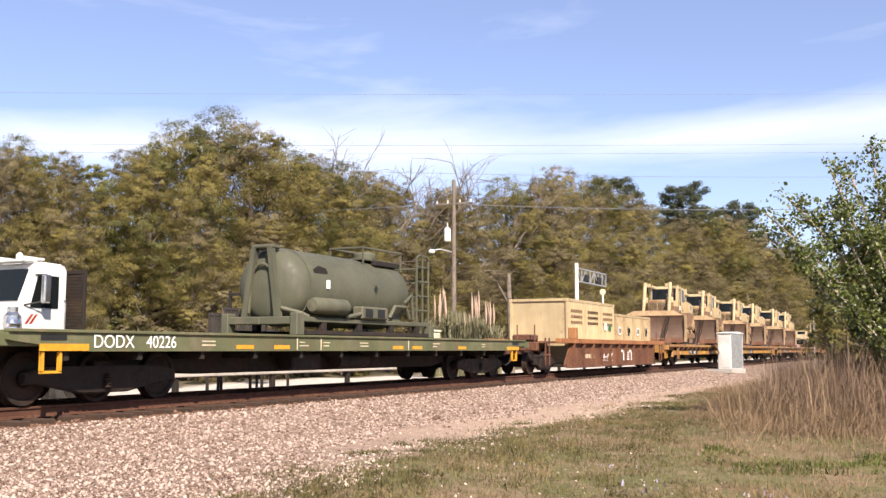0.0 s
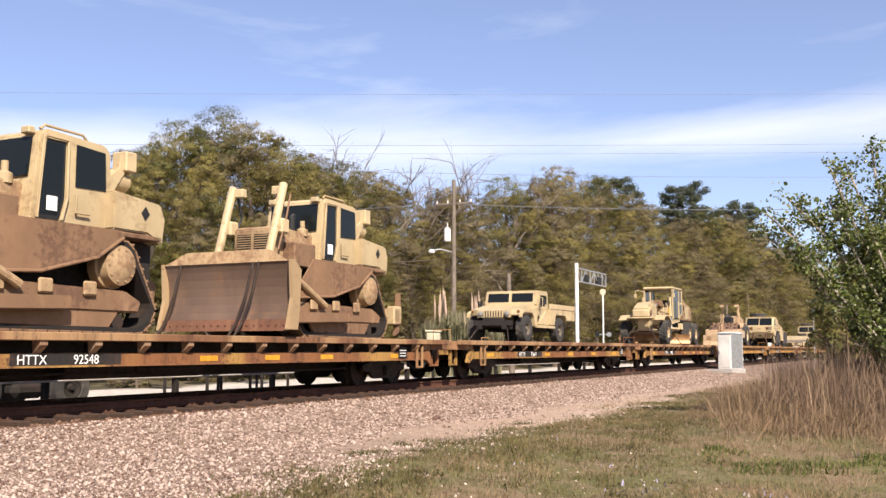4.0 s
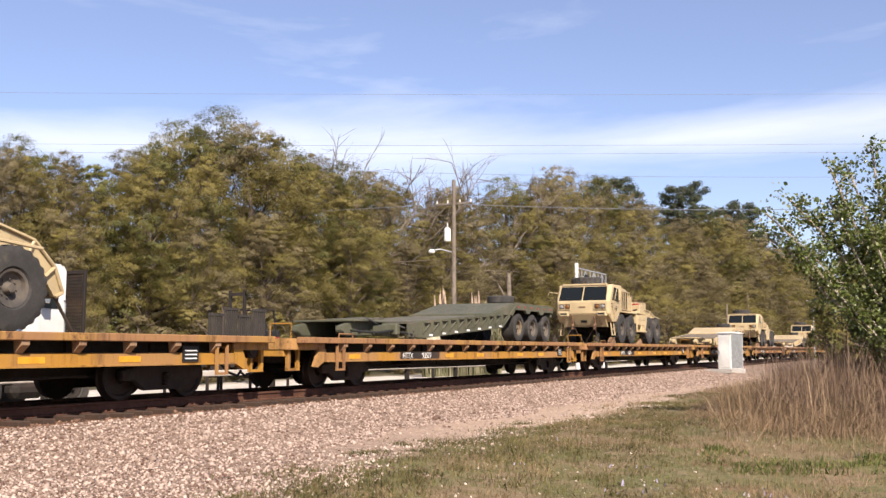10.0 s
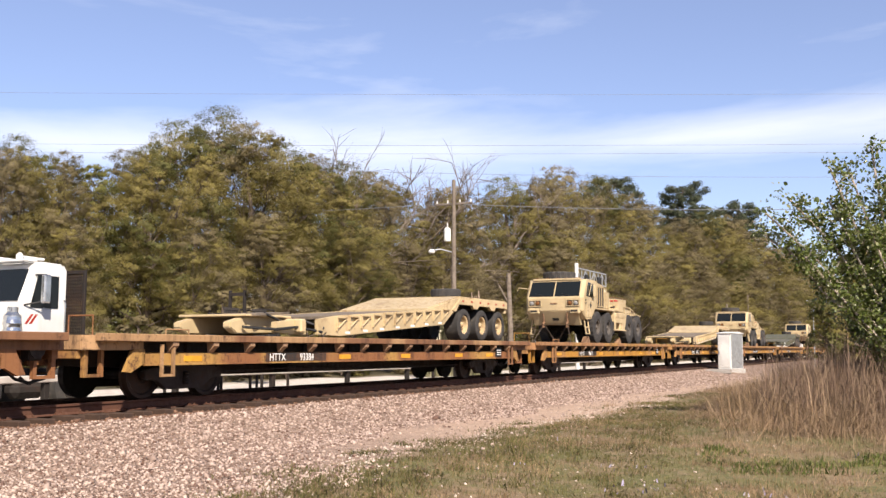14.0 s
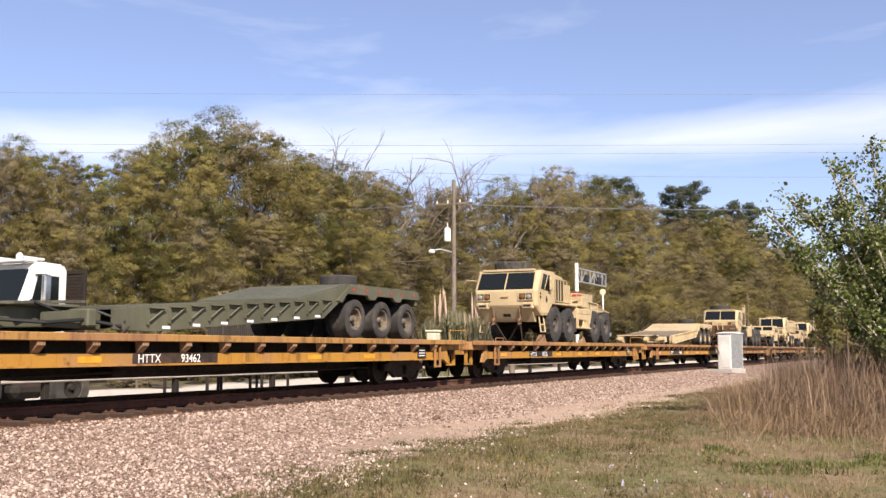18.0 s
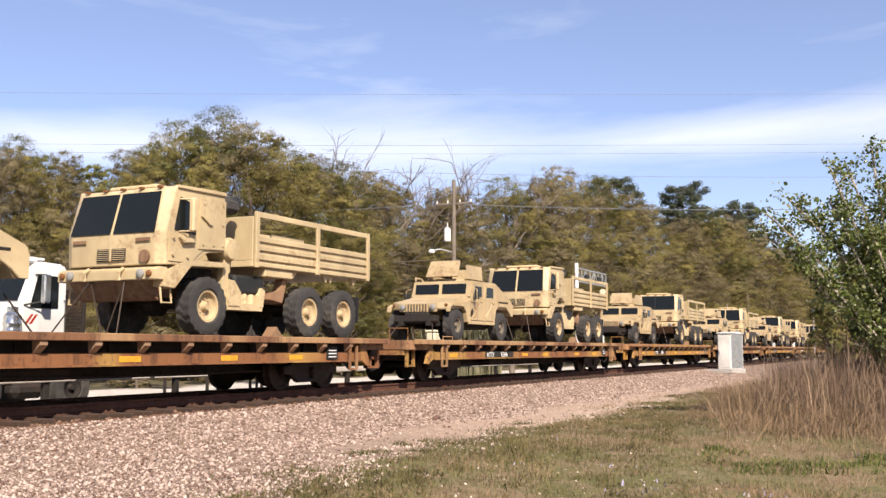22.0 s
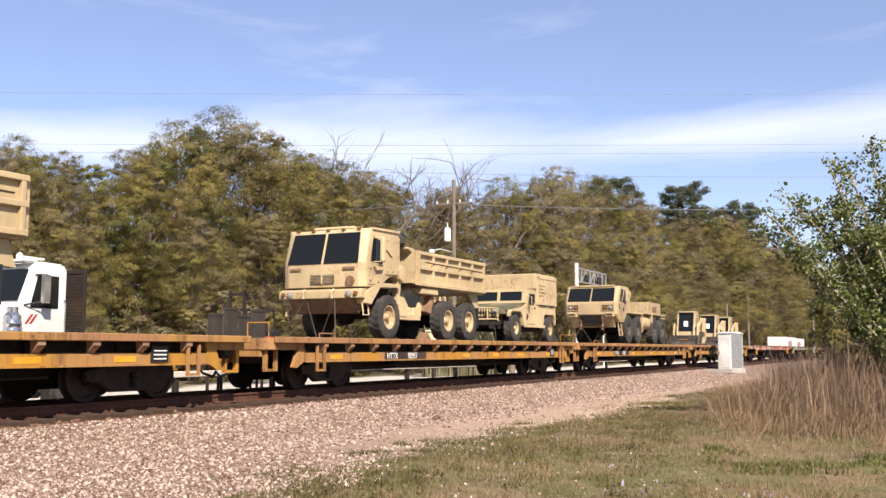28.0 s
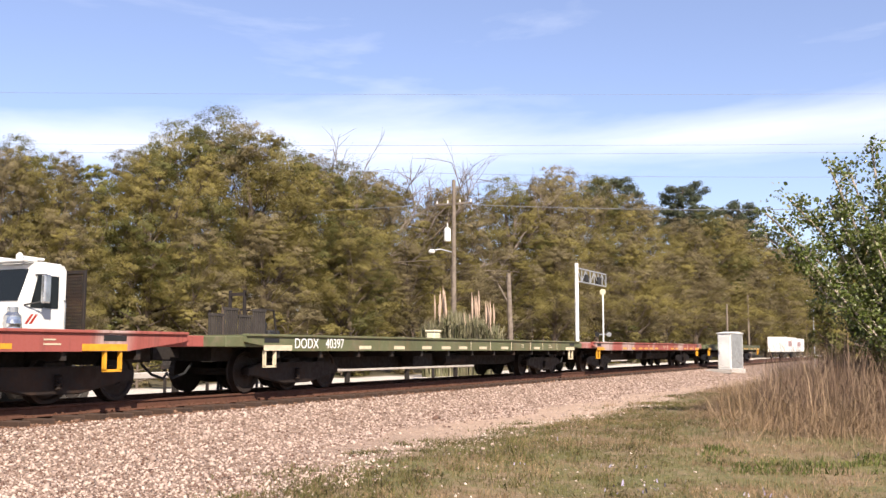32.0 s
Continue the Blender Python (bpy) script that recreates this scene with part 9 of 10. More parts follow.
    for k in range(16):
        x2, z2 = x + rg.uniform(0.03, 0.14), 0.62 + rg.uniform(-0.14, 0.14)
        rod(bm, [(x, -1.376, z), (x2, -1.376, z2)], 0.012, 4)
        x, z = x2, z2
    rod(bm, [(8.1, -1.376, 0.46), (9.6, -1.376, 0.44)], 0.01, 4)
    part("paint_scrawl", bm, WHITE, car, "white spray paint scrawl")
    return car


def heavy_flatcar(paint, length, number, label, trim, mark=2.47, step=1.49):
    """Deep sided 68 foot flatcar on three axle trucks; x from its front coupler."""
    car = thing("heavy_flatcar", label, "flatcar", "train")
    a, b = 0.85, length - 0.85
    z1, z0 = 1.20, 0.86
    for s in (-1, 1):
        bm = B()
        prism(bm, [(a + 1.5, z0), (b - 1.5, z0), (b - 0.1, z0 + 0.16), (b, z0 + 0.18), (b, z1 - 0.05), (a, z1 - 0.05), (a, z0 + 0.18), (a + 0.1, z0 + 0.16)], s * 1.50, s * 1.56)
        box(bm, a, b, s * 1.46, s * 1.60, z1 - 0.05, z1, 0.008)
        part("side_sill", bm, paint, car)
    bm = B()
    box(bm, a, b, -1.46, 1.46, z1 - 0.10, z1 - 0.02)
    part("deck", bm, paint, car)
    bm = B()
    prism(bm, [(a, 1.05), (a, 0.66), (4.6, 0.60), (6.0, 0.42), (length - 6.0, 0.42), (length - 4.6, 0.60), (b, 0.66), (b, 1.05)], -0.7, 0.7)
    part("centre_sill", bm, UNDER, car)
    for x in np.arange(2.0, length - 1.5, 1.6):
        for s in (-1, 1):
            bx(car, "cross_bearer", UNDER, x - 0.05, x + 0.05, s * 0.7, s * 1.5, 0.72, 1.08, 0.0)
    bx(car, "brake_valve", UNDER, 8.5, 9.6, -1.2, -0.8, 0.45, 0.8, 0.03)
    bm = B()
    cyl(bm, (10.5, -1.0, 0.62), (11.8, -1.0, 0.62), 0.18, 12)
    part("air_reservoir", bm, UNDER, car)
    for e, w in ((0.0, 1), (length, -1)):
        coupler(car, e, w)
        bx(car, "end_plate", paint, min(e + w * 0.32, e + w * 2.4), max(e + w * 0.32, e + w * 2.4), -1.49, 1.49, 0.94, z1 - 0.055, 0.01)
        x0 = step if w > 0 else length - step - 0.40
        bx(car, "step_recess", BLACK, x0 - 0.05, x0 + 0.45, -1.565, -1.558, z0 + 0.17, z1 - 0.08, 0.0)
        bx(car, "corner_patch", trim, x0 - (0.07 if w > 0 else 0.5), x0 + (0.9 if w > 0 else 0.47), -1.568, -1.560, z0 + 0.01, z0 + 0.12, 0.0, "yellow safety patch")
        bm = B()
        for q in (0.0, 0.34):
            box(bm, x0 + q, x0 + q + 0.05, -1.54, -1.48, 0.55, z0)
        box(bm, x0, x0 + 0.39, -1.54, -1.48, 0.53, 0.57)
        part("step", bm, trim, car, "steel foot step")
    bogie(car, 3.3, 3, paint)
    bogie(car, length - 3.3, 3, paint)
    y = -1.563
    if number:
        if mark > 5:
            bx(car, "number_panel", PANEL, mark - 0.12, mark + 2.22, y - 0.003, y, 0.885, 1.14, 0.0)
        for word, x in (("DODX", mark), (number, mark + 1.19)):
            lettering(word, 0.22, WHITE, pose(x, y - 0.006, 0.92) @ FACING, car, "white painted lettering")
    rnd = random.Random(int(number or 7))
    x = 5.1
    while x < length - 3:
        if rnd.random() < 0.55:
            bm = B()
            box(bm, x, x + 0.55, y - 0.003, y, 0.90, 0.98)
            part("reflector", bm, trim, car, "faded orange reflector strip")
        else:
            for k in range(2):
                bx(car, "stencil_line", CREAM, x, x + rnd.uniform(0.2, 0.42), y - 0.003, y, 0.96 + k * 0.07, 0.985 + k * 0.07, 0.0)
        if rnd.random() < 0.35:
            bx(car, "seam", CREAM, x + 0.8, x + 0.84, y - 0.003, y, z0 + 0.02, z1 - 0.06, 0.0)
        x += rnd.uniform(0.9, 1.7)
    return car


def build_loads():
    # front of what is seen: green flatcar with the tank, then the well car
    ride(heavy_flatcar(CAR_GREEN, 22.0, "40226", "faded green heavy flatcar with white lettering", ORANGE), 9.2)
    ride(fuel_tank(), 18.15, 0, 1.205)
    ride(well_car(), 31.35)
    big = container(2.02, 2.44, "tan corrugated steel container with stencilled plates")
    small = container(1.47, 2.05, "low sand tan steel container with plates")
    for k in range(3):
        c = big if k == 0 else copy_thing(big, Matrix.Identity(4))
        ride(c, 35.72 + 2.06 * k, 0, 0.40)
        if k == 2:
            bx(c, "chequer_plate", WHITE, 0.55, 0.85, -1.2, -1.186, 1.3, 1.6, 0.0)
            bx(c, "green_plate", plain("green_sign_paint", (0.03, 0.16, 0.06), 0.5), 1.2, 1.5, -1.2, -1.186, 1.28, 1.56, 0.0)
        else:
            bm = B()
            for j in range(3):
                for i in range(5):
                    box(bm, 0.4 + i * 0.28, 0.6 + i * 0.28, -1.192, -1.184, 1.5 + j * 0.22, 1.6 + j * 0.22)
            part("stencil_block", bm, TAN_DARK, c)
    for k in range(4):
        c = small if k == 0 else copy_thing(small, Matrix.Identity(4))
        ride(c, 42.0 + 1.5 * k, 0, 0.40)
        if k != 2:
            bx(c, "white_plate", WHITE, 0.5, 0.85, -1.2, -1.186, 1.15, 1.5, 0.0)
            bx(c, "plate_mark", BLACK, 0.56, 0.79, -1.204, -1.198, 1.22, 1.43, 0.0)
    # crawlers, two to a car, the rear one of each pair with a ripper
    plain_dozer, ripper_dozer = dozer(False), dozer(True)
    for i, x in enumerate((57.25, 66.05, 77.05, 85.4, 96.85, 105.15)):
        src = (plain_dozer, ripper_dozer)[i % 2]
        ride(src if i < 2 else copy_thing(src, Matrix.Identity(4)), x, 0, DECK)
    ride(humvee("pickup"), 116.3, 0, DECK)
    ride(grader(), 135.95, 0, DECK)
    ride(roller(), 161.3, 0, DECK)
    truck = wrecker()
    for i, x in enumerate((176.56, 215.06, 254.0, 294.45, 334.75, 373.87, 414.0)):
        ride(truck if i == 0 else copy_thing(truck, Matrix.Identity(4)), x, 0, DECK)
    tan, green = lowbed(TAN_LIGHT, True), lowbed(GREEN, False)
    for i, (x, g) in enumerate(((202.2, 0), (241.2, 1), (281.4, 0), (321.3, 0), (359.9, 0), (399.6, 1), (438.5, 0))):
        src = green if g else tan
        ride(src if i < 2 else copy_thing(src, Matrix.Identity(4)), x, 0, DECK)
    ride(load_handler(), 453.9, 0, DECK)
    ride(humvee("plain"), 470.5, 0, DECK)
    turret = humvee("turret")
    for i, x in enumerate((490.25, 509.9, 530.45, 550.85)):
        ride(turret if i == 0 else copy_thing(turret, Matrix.Identity(4)), x, 0, DECK)
    armoured, open_cab, dump = cargo_truck("cargo", True), cargo_truck("cargo", False), cargo_truck("dump", True)
    first = {0: True, 1: True}
    for x, k in ((478.9, 0), (498.8, 0), (519.0, 1), (539.65, 0), (559.75, 1), (572.8, 0)):
        src = (armoured, open_cab)[k]
        ride(src if first[k] else copy_thing(src, Matrix.Identity(4)), x, 0, DECK)
        first[k] = False
    ride(water_trailer(), 582.6, 0, DECK)
    ride(dump, 595.2, 0, DECK)
    ride(copy_thing(dump, Matrix.Identity(4)), 612.5, 0, DECK)
    ride(humvee("shelter"), 621.37, 0, DECK)
    ride(cargo_hemtt(), 634.74, 0, DECK)
    tracked = skid_loader(True)
    ride(tracked, 650.6, 0, DECK)
    ride(copy_thing(tracked, Matrix.Identity(4)), 662.2, 0, DECK)
    ride(skid_loader(False), 657.2, 0, DECK)
    # empty heavy flatcars at the tail
    ride(heavy_flatcar(CAR_RED, 23.2, "41086", "faded red oxide heavy flatcar, empty", ORANGE, 7.6, 2.4), 666.4)
    ride(heavy_flatcar(CAR_GREEN, 22.0, "40397", "faded green heavy flatcar, empty", CREAM), 689.6)
    ride(heavy_flatcar(CAR_RED, 22.0, "", "brown red heavy flatcar, empty", ORANGE), 711.6)
    ride(heavy_flatcar(CAR_GREEN, 22.0, "", "dull green heavy flatcar, empty", ORANGE), 733.6)


build_loads()
# ---- beside the track ----


def build_cabinet():
    v = thing("signal_cabinet", "white painted steel signal cabinet beside the track", "cabinet")
    bm = B()
    box(bm, -0.5, 1.4, -0.40, 0.40, 0.1, 2.2, 0.02)
    part("body", bm, SIGNAL_WHITE, v)
    bm = B()
    prism(bm, [(-0.56, 2.2), (1.46, 2.2), (1.46, 2.25), (0.45, 2.32), (-0.56, 2.25)], -0.46, 0.46, 0.01)
    part("roof", bm, SIGNAL_WHITE, v)
    bx(v, "door", SIGNAL_WHITE, -0.515, -0.495, -0.35, 0.35, 0.2, 2.1, 0.006)
    bx(v, "door", GALV, -0.42, 1.3, -0.415, -0.395, 0.15, 2.15, 0.006, "grey side door")
    bx(v, "handle", GALV, -0.54, -0.51, 0.28, 0.32, 1.0, 1.2, 0.0)
    bx(v, "handle", GALV, 0.28, 0.32, -0.44, -0.41, 1.0, 1.2, 0.0)
    bx(v, "plinth", plain("pale_concrete", (0.5, 0.47, 0.43), 0.9), -0.6, 1.5, -0.5, 0.5, -0.3, 0.1, 0.02)
    v.matrix_basis = pose(60.6, 10.95, -0.36, 0, 0, -12)
    slab_thing = thing("concrete_slab", "low concrete slab beside the signal cabinet", "slab")
    bx(slab_thing, "slab", plain("grey_concrete", (0.33, 0.30, 0.27), 0.9), -0.9, 0.9, -0.7, 0.7, -0.1, 0.12, 0.03)
    slab_thing.matrix_basis = pose(58.0, 11.0, -0.36, 0, 0, 10)


def build_pole():
    v = thing("utility_pole", "tall weathered wooden utility pole with transformer and lamp", "utility pole")
    bm = B()
    cyl(bm, (0, 0, -0.5), (0, 0, 11.5), 0.17, 14, 0.11)
    part("pole", bm, WOOD, v)
    bx(v, "crossarm", WOOD, -0.06, 0.06, -1.2, 1.2, 10.0, 10.12, 0.01)
    bm = B()
    for y in (-1.1, -0.4, 0.4, 1.1):
        cyl(bm, (0, y, 10.12), (0, y, 10.3), 0.045, 8)
    part("insulators", bm, SIGNAL_WHITE, v)
    bm = B()
    lathe(bm, [(0.0, 0.0), (0.19, 0.0), (0.2, 0.05), (0.2, 0.72), (0.12, 0.80), (0.0, 0.80)], (-0.12, 0.36, 7.85), "z", 18)
    cyl(bm, (-0.12, 0.36, 8.65), (-0.12, 0.36, 8.95), 0.04, 8)
    part("transformer", bm, SIGNAL_WHITE, v, "white pole transformer")
    rods(v, "lamp_arm", GALV, [[(0, 0.1, 7.2), (-0.5, 0.6, 7.35), (-0.75, 1.0, 7.3)]], 0.035)
    bm = B()
    lathe(bm, [(0.0, 0.0), (0.17, 0.02), (0.2, 0.1), (0.12, 0.22), (0.0, 0.25)], (-0.8, 1.05, 7.1), "z", 14)
    part("street_lamp_head", bm, SIGNAL_WHITE, v, "pale street lamp head")
    v.matrix_basis = pose(52.1, 25.0, -0.62)
    old = thing("old_post", "leaning bare wooden post with a dead branch", "post")
    bm = B()
    cyl(bm, (0, 0, -0.3), (0.3, 0.35, 6.4), 0.19, 10, 0.14)
    rod(bm, [(0.2, 0.2, 4.2), (0.1, 0.75, 5.3), (0.1, 1.0, 5.7)], 0.05, 5)
    part("post", bm, WOOD, old)
    old.matrix_basis = pose(58.6, 24.0, -0.62)


def build_crossing():
    v = thing("signal_cantilever", "white steel signal pole with lattice arm over the road", "signal mast")
    bm = B()
    cyl(bm, (0, 0, 0), (0, 0, 7.05), 0.125, 14)
    part("mast", bm, SIGNAL_WHITE, v)
    d = Vector((1.0, 0.0, 0))
    bm = B()
    n = 7
    for k in range(n + 1):
        for z in (5.9, 6.75):
            p = d * (0.15 + k * 0.9)
            if k < n:
                q = d * (0.15 + (k + 1) * 0.9)
                rod(bm, [(p.x, p.y, z), (q.x, q.y, z)], 0.05, 6)
        rod(bm, [(p.x, p.y, 5.9), (p.x, p.y, 6.75)], 0.04, 6)
        if k < n:
            rod(bm, [(p.x, p.y, 5.9 if k % 2 else 6.75), (q.x, q.y, 6.75 if k % 2 else 5.9)], 0.03, 5)
    part("lattice_arm", bm, GALV, v, "weathered steel lattice arm")
    for k in (2, 5):
        p = d * (0.15 + k * 0.9)
        bx(v, "signal_light", BLACK, p.x - 0.3, p.x + 0.3, p.y - 0.12, p.y + 0.12, 5.95, 6.45, 0.05)
    bx(v, "base", plain("pale_base_concrete", (0.5, 0.47, 0.43), 0.9), -0.4, 0.4, -0.4, 0.4, -0.2, 0.12, 0.02)
    rods(v, "conduit", GALV, [[(0.16, 0.16, 0.1), (0.16, 0.16, 4.5)]], 0.03)
    v.matrix_basis = pose(61.0, 20.45, -0.60)
    m = thing("crossing_signal", "crossing signal post with round disc and lamps", "signal mast")
    bm = B()
    cyl(bm, (0, 0, 0), (0, 0, 5.2), 0.055, 12)
    part("post", bm, SIGNAL_WHITE, m)
    bm = B()
    lathe(bm, [(0.0, -0.02), (0.21, -0.02), (0.21, 0.02), (0.0, 0.02)], (0.0, 0.0, 5.4), "x", 24)
    part("disc", bm, CREAM, m, "pale round disc sign")
    for s in (-1, 1):
        bm = B()
        lathe(bm, [(0.0, -0.12), (0.15, -0.12), (0.15, 0.02), (0.08, 0.1), (0.0, 0.1)], (0.0, s * 0.42, 2.5), "x", 18)
        part("lamp_head", bm, GALV if s < 0 else BLACK, m)
    rods(m, "lamp_bar", GALV, [[(0, -0.5, 2.5), (0, 0.5, 2.5)]], 0.04)
    m.matrix_basis = pose(65.2, 20.0, -0.60)
    far = thing("far_signal_mast", "slim white signal mast far along the track", "signal mast")
    rods(far, "post", GALV, [[(0, 0, -0.4), (0, 0, 5.2)]], 0.045, 10)
    bx(far, "signal_head", GALV, -0.12, 0.12, -0.15, 0.15, 4.2, 4.8, 0.05)
    rods(far, "cross_bar", GALV, [[(0, -0.5, 5.0), (0, 0.5, 5.2)]], 0.05, 8)
    far.matrix_basis = pose(84.0, 8.4, -0.4)
    for x, y, h in ((122.0, 22.0, 7.0), (150.0, 24.0, 9.5)):
        pp = thing("far_pole", "thin grey wooden pole far along the road", "utility pole")
        bm = B()
        cyl(bm, (0, 0, -0.3), (0, 0, h), 0.14, 10, 0.1)
        part("pole", bm, WOOD, pp)
        pp.matrix_basis = pose(x, y, -0.62)


def sag(a, b, drop, n=18):
    a, b = Vector(a), Vector(b)
    return [a.lerp(b, k / n) - Vector((0, 0, drop * 4 * (k / n) * (1 - k / n))) for k in range(n + 1)]


def build_wires():
    left, right = Vector((-0.4423, 0.8968, 0)), Vector((0.4423, -0.8968, 0))
    top = Vector((52.1, 25.0, 9.45))
    for name, a, b, drop, r in (("overhead_wire", top, top + right * 52 + Vector((0, 0, 1.4)), 0.9, 0.022), ("overhead_wire", top + Vector((0, 0, 0.05)), top + left * 50 + Vector((4, 0, 0.6)), 0.9, 0.014),
                                ("overhead_wire", top + left * 70 + Vector((0, 0, 4.2)), top + right * 70 + Vector((0, 0, 4.4)), 0.8, 0.011),
                                ("overhead_wire", top + left * 70 + Vector((0, 0, 3.7)), top + right * 70 + Vector((0, 0, 3.9)), 0.8, 0.011),
                                ("overhead_wire", top + left * 8 + Vector((0, 0, 2.0)), top + right * 60 + Vector((0, 0, 2.5)), 0.6, 0.013),
                                ("overhead_wire", top + left * 80 + Vector((0, 0, 7.4)), top + right * 80 + Vector((0, 0, 7.4)), 0.8, 0.010)):
        w = thing(name, "thin grey overhead wire across the sky", "wire", "overhead wires")
        bm = B()
        rod(bm, sag(a, b, drop), r, 4)
        part("strand", bm, plain("dull_wire_metal", (0.30, 0.31, 0.33), 0.5, 0.5), w)


CREAM_RAIL = worn("dirty_white_rail_paint", (0.62, 0.56, 0.50), (0.36, 0.28, 0.22), (0.42, 0.34, 0.28), 0.35, 0.5, 0.7)


def build_guard():
    v = thing("guard_rail", "low white painted rail on dark posts behind the track", "guard rail")
    bm = B()
    box(bm, 8.0, 62.0, 17.46, 17.54, 0.16, 0.32, 0.02)
    part("rail", bm, CREAM_RAIL, v)
    bm = B()
    box(bm, -0.07, 0.07, -0.07, 0.07, 0.0, 0.75, 0.01)
    post = part("post", bm, UNDER, v)
    for k in range(12):
        m = pose(11.6 + 4.2 * k, 17.58, -0.58)
        if k == 0:
            post.matrix_basis = m
        else:
            share(post, m)


CHROME = plain("bright_chrome", (0.62, 0.63, 0.64), 0.18, 0.9)


def build_parked_truck():
    v = thing("parked_truck", "white conventional truck tractor parked beside the track", "truck")
    w = SIGNAL_WHITE
    # x from the rear of the cab, front towards -x, near side -y
    px(v, "cab", w, [(-1.30, 1.35), (-0.05, 1.35), (0.0, 1.5), (0.0, 3.28), (-0.12, 3.40), (-0.82, 3.42), (-0.98, 3.30), (-1.35, 2.45)], -1.0, 1.0, 0.06)
    px(v, "bonnet", w, [(-3.2, 0.95), (-1.30, 0.95), (-1.30, 2.42), (-3.0, 2.15), (-3.25, 1.9)], -0.72, 0.72, 0.08)
    for s in (-1, 1):
        px(v, "front_wing", w, [(-3.2, 0.75), (-2.95, 1.25), (-2.3, 1.45), (-1.7, 1.3), (-1.45, 0.9), (-1.35, 0.9), (-1.35, 1.6), (-3.1, 1.6)], s * 0.7, s * 1.15, 0.03)
        pane(v, "door_window", GLASS, [(-1.08, s * 1.005, 2.35), (-0.28, s * 1.005, 2.35), (-0.28, s * 1.005, 3.1), (-0.88, s * 1.005, 3.1)], 0.02, "dark door window")
        bx(v, "mirror", CHROME, -0.98, -0.78, s * 1.20, s * 1.34, 2.45, 3.1, 0.03, "tall bright mirror head")
        rods(v, "mirror_arm", BLACK, [[(-0.95, s * 1.0, 3.1), (-0.88, s * 1.27, 3.1)]], 0.02)
        rods(v, "mirror_brace", BLACK, [[(-1.25, s * 1.0, 2.4), (-0.88, s * 1.27, 2.5)]], 0.02)
        px(v, "door", w, [(-1.25, 1.5), (-0.22, 1.5), (-0.22, 2.3), (-1.25, 2.3)], s * 0.995, s * 1.015, 0.0)
        bm = B()
        for q in (0.0, 0.12):
            prism(bm, [(-1.22 + q, 1.98), (-1.15 + q, 1.98), (-0.98 + q, 2.20), (-1.05 + q, 2.20)], s * 1.015, s * 1.022)
        part("door_stripe", bm, RED, v, "two slanting red stripes")
        bx(v, "step", UNDER, -1.6, -0.5, s * 0.8, s * 1.1, 0.75, 0.82, 0.02)
        bx(v, "fuel_tank", UNDER, -1.5, -0.55, s * 0.65, s * 1.12, 0.3, 0.72, 0.15)
        for x in (-2.35, 0.15):
            add_wheel(v, "truck", x, 1.0, s)
    f = lambda z: -1.35 + (z - 2.45) * 0.37 / 0.85 - 0.012
    pane(v, "windscreen", GLASS, [(f(2.5), -0.9, 2.5), (f(2.5), 0.9, 2.5), (f(3.24), 0.85, 3.24), (f(3.24), -0.85, 3.24)], 0.02, "dark windscreen")
    bx(v, "sun_visor", SIGNAL_WHITE, -1.18, -0.82, -0.9, 0.9, 3.40, 3.46, 0.02, "white trim over the windscreen")
    for y in (-0.5, 0.3):
        bm = B()
        cyl(bm, (-0.95, y, 3.52), (-0.3, y, 3.52), 0.05, 10, 0.03)
        lathe(bm, [(0.0, -0.05), (0.12, -0.05), (0.05, 0.06), (0.0, 0.06)], (-0.95, y, 3.52), "x", 12)
        part("air_horn", bm, w, v)
    bx(v, "chassis", UNDER, -3.4, 0.9, -0.45, 0.45, 0.6, 0.95, 0.0)
    for y in (-1.12, 1.12):
        bx(v, "rack_post", UNDER, 0.36, 0.44, y - 0.04, y + 0.04, 0.95, 3.3, 0.01)
    for z in (1.2, 3.26):
        bx(v, "rack_rail", UNDER, 0.37, 0.43, -1.12, 1.12, z - 0.04, z + 0.04, 0.0)
    bm = B()
    for k in range(38):
        box(bm, 0.39, 0.41, -1.08 + k * 0.058, -1.05 + k * 0.058, 1.2, 3.26)
    for k in range(26):
        box(bm, 0.388, 0.392, -1.08, 1.08, 1.26 + k * 0.078, 1.285 + k * 0.078)
    tagged(part("rack_mesh", bm, UNDER, v, "dark steel mesh of the cab rack"), kind="stuff")
    for s in (-1, 1):
        bm = B()
        prof = [(0.0, 0.0), (0.19, 0.0)]
        for k in range(4):
            prof += [(0.19, 0.10 + k * 0.16), (0.205, 0.13 + k * 0.16), (0.205, 0.16 + k * 0.16), (0.19, 0.19 + k * 0.16)]
        lathe(bm, prof + [(0.19, 0.8), (0.12, 0.88), (0.12, 1.0), (0.0, 1.0)], (-1.52, s * 0.98, 1.35), "z", 18)
        smooth(part("air_cleaner", bm, CHROME, v, "bright banded air cleaner"))
        bx(v, "door_vent", BLACK, -0.34, -0.20, s * 1.012, s * 1.022, 1.50, 1.72, 0.0)
        rods(v, "grab_rail", CHROME, [[(-0.12, s * 1.02, 1.7), (-0.12, s * 1.07, 1.75), (-0.12, s * 1.07, 2.5), (-0.12, s * 1.02, 2.55)]], 0.018)
    v.matrix_basis = pose(17.0, 19.3, -0.52)
    # dark mesh crates and a small forklift beyond the track
    c = thing("mesh_crate", "dark grey mesh sided crate on the ground behind the track", "crate")
    mesh = worn("dark_mesh_grey", (0.05, 0.042, 0.036), (0.03, 0.025, 0.022), (0.10, 0.085, 0.07), 0.4, 0.4, 0.8)
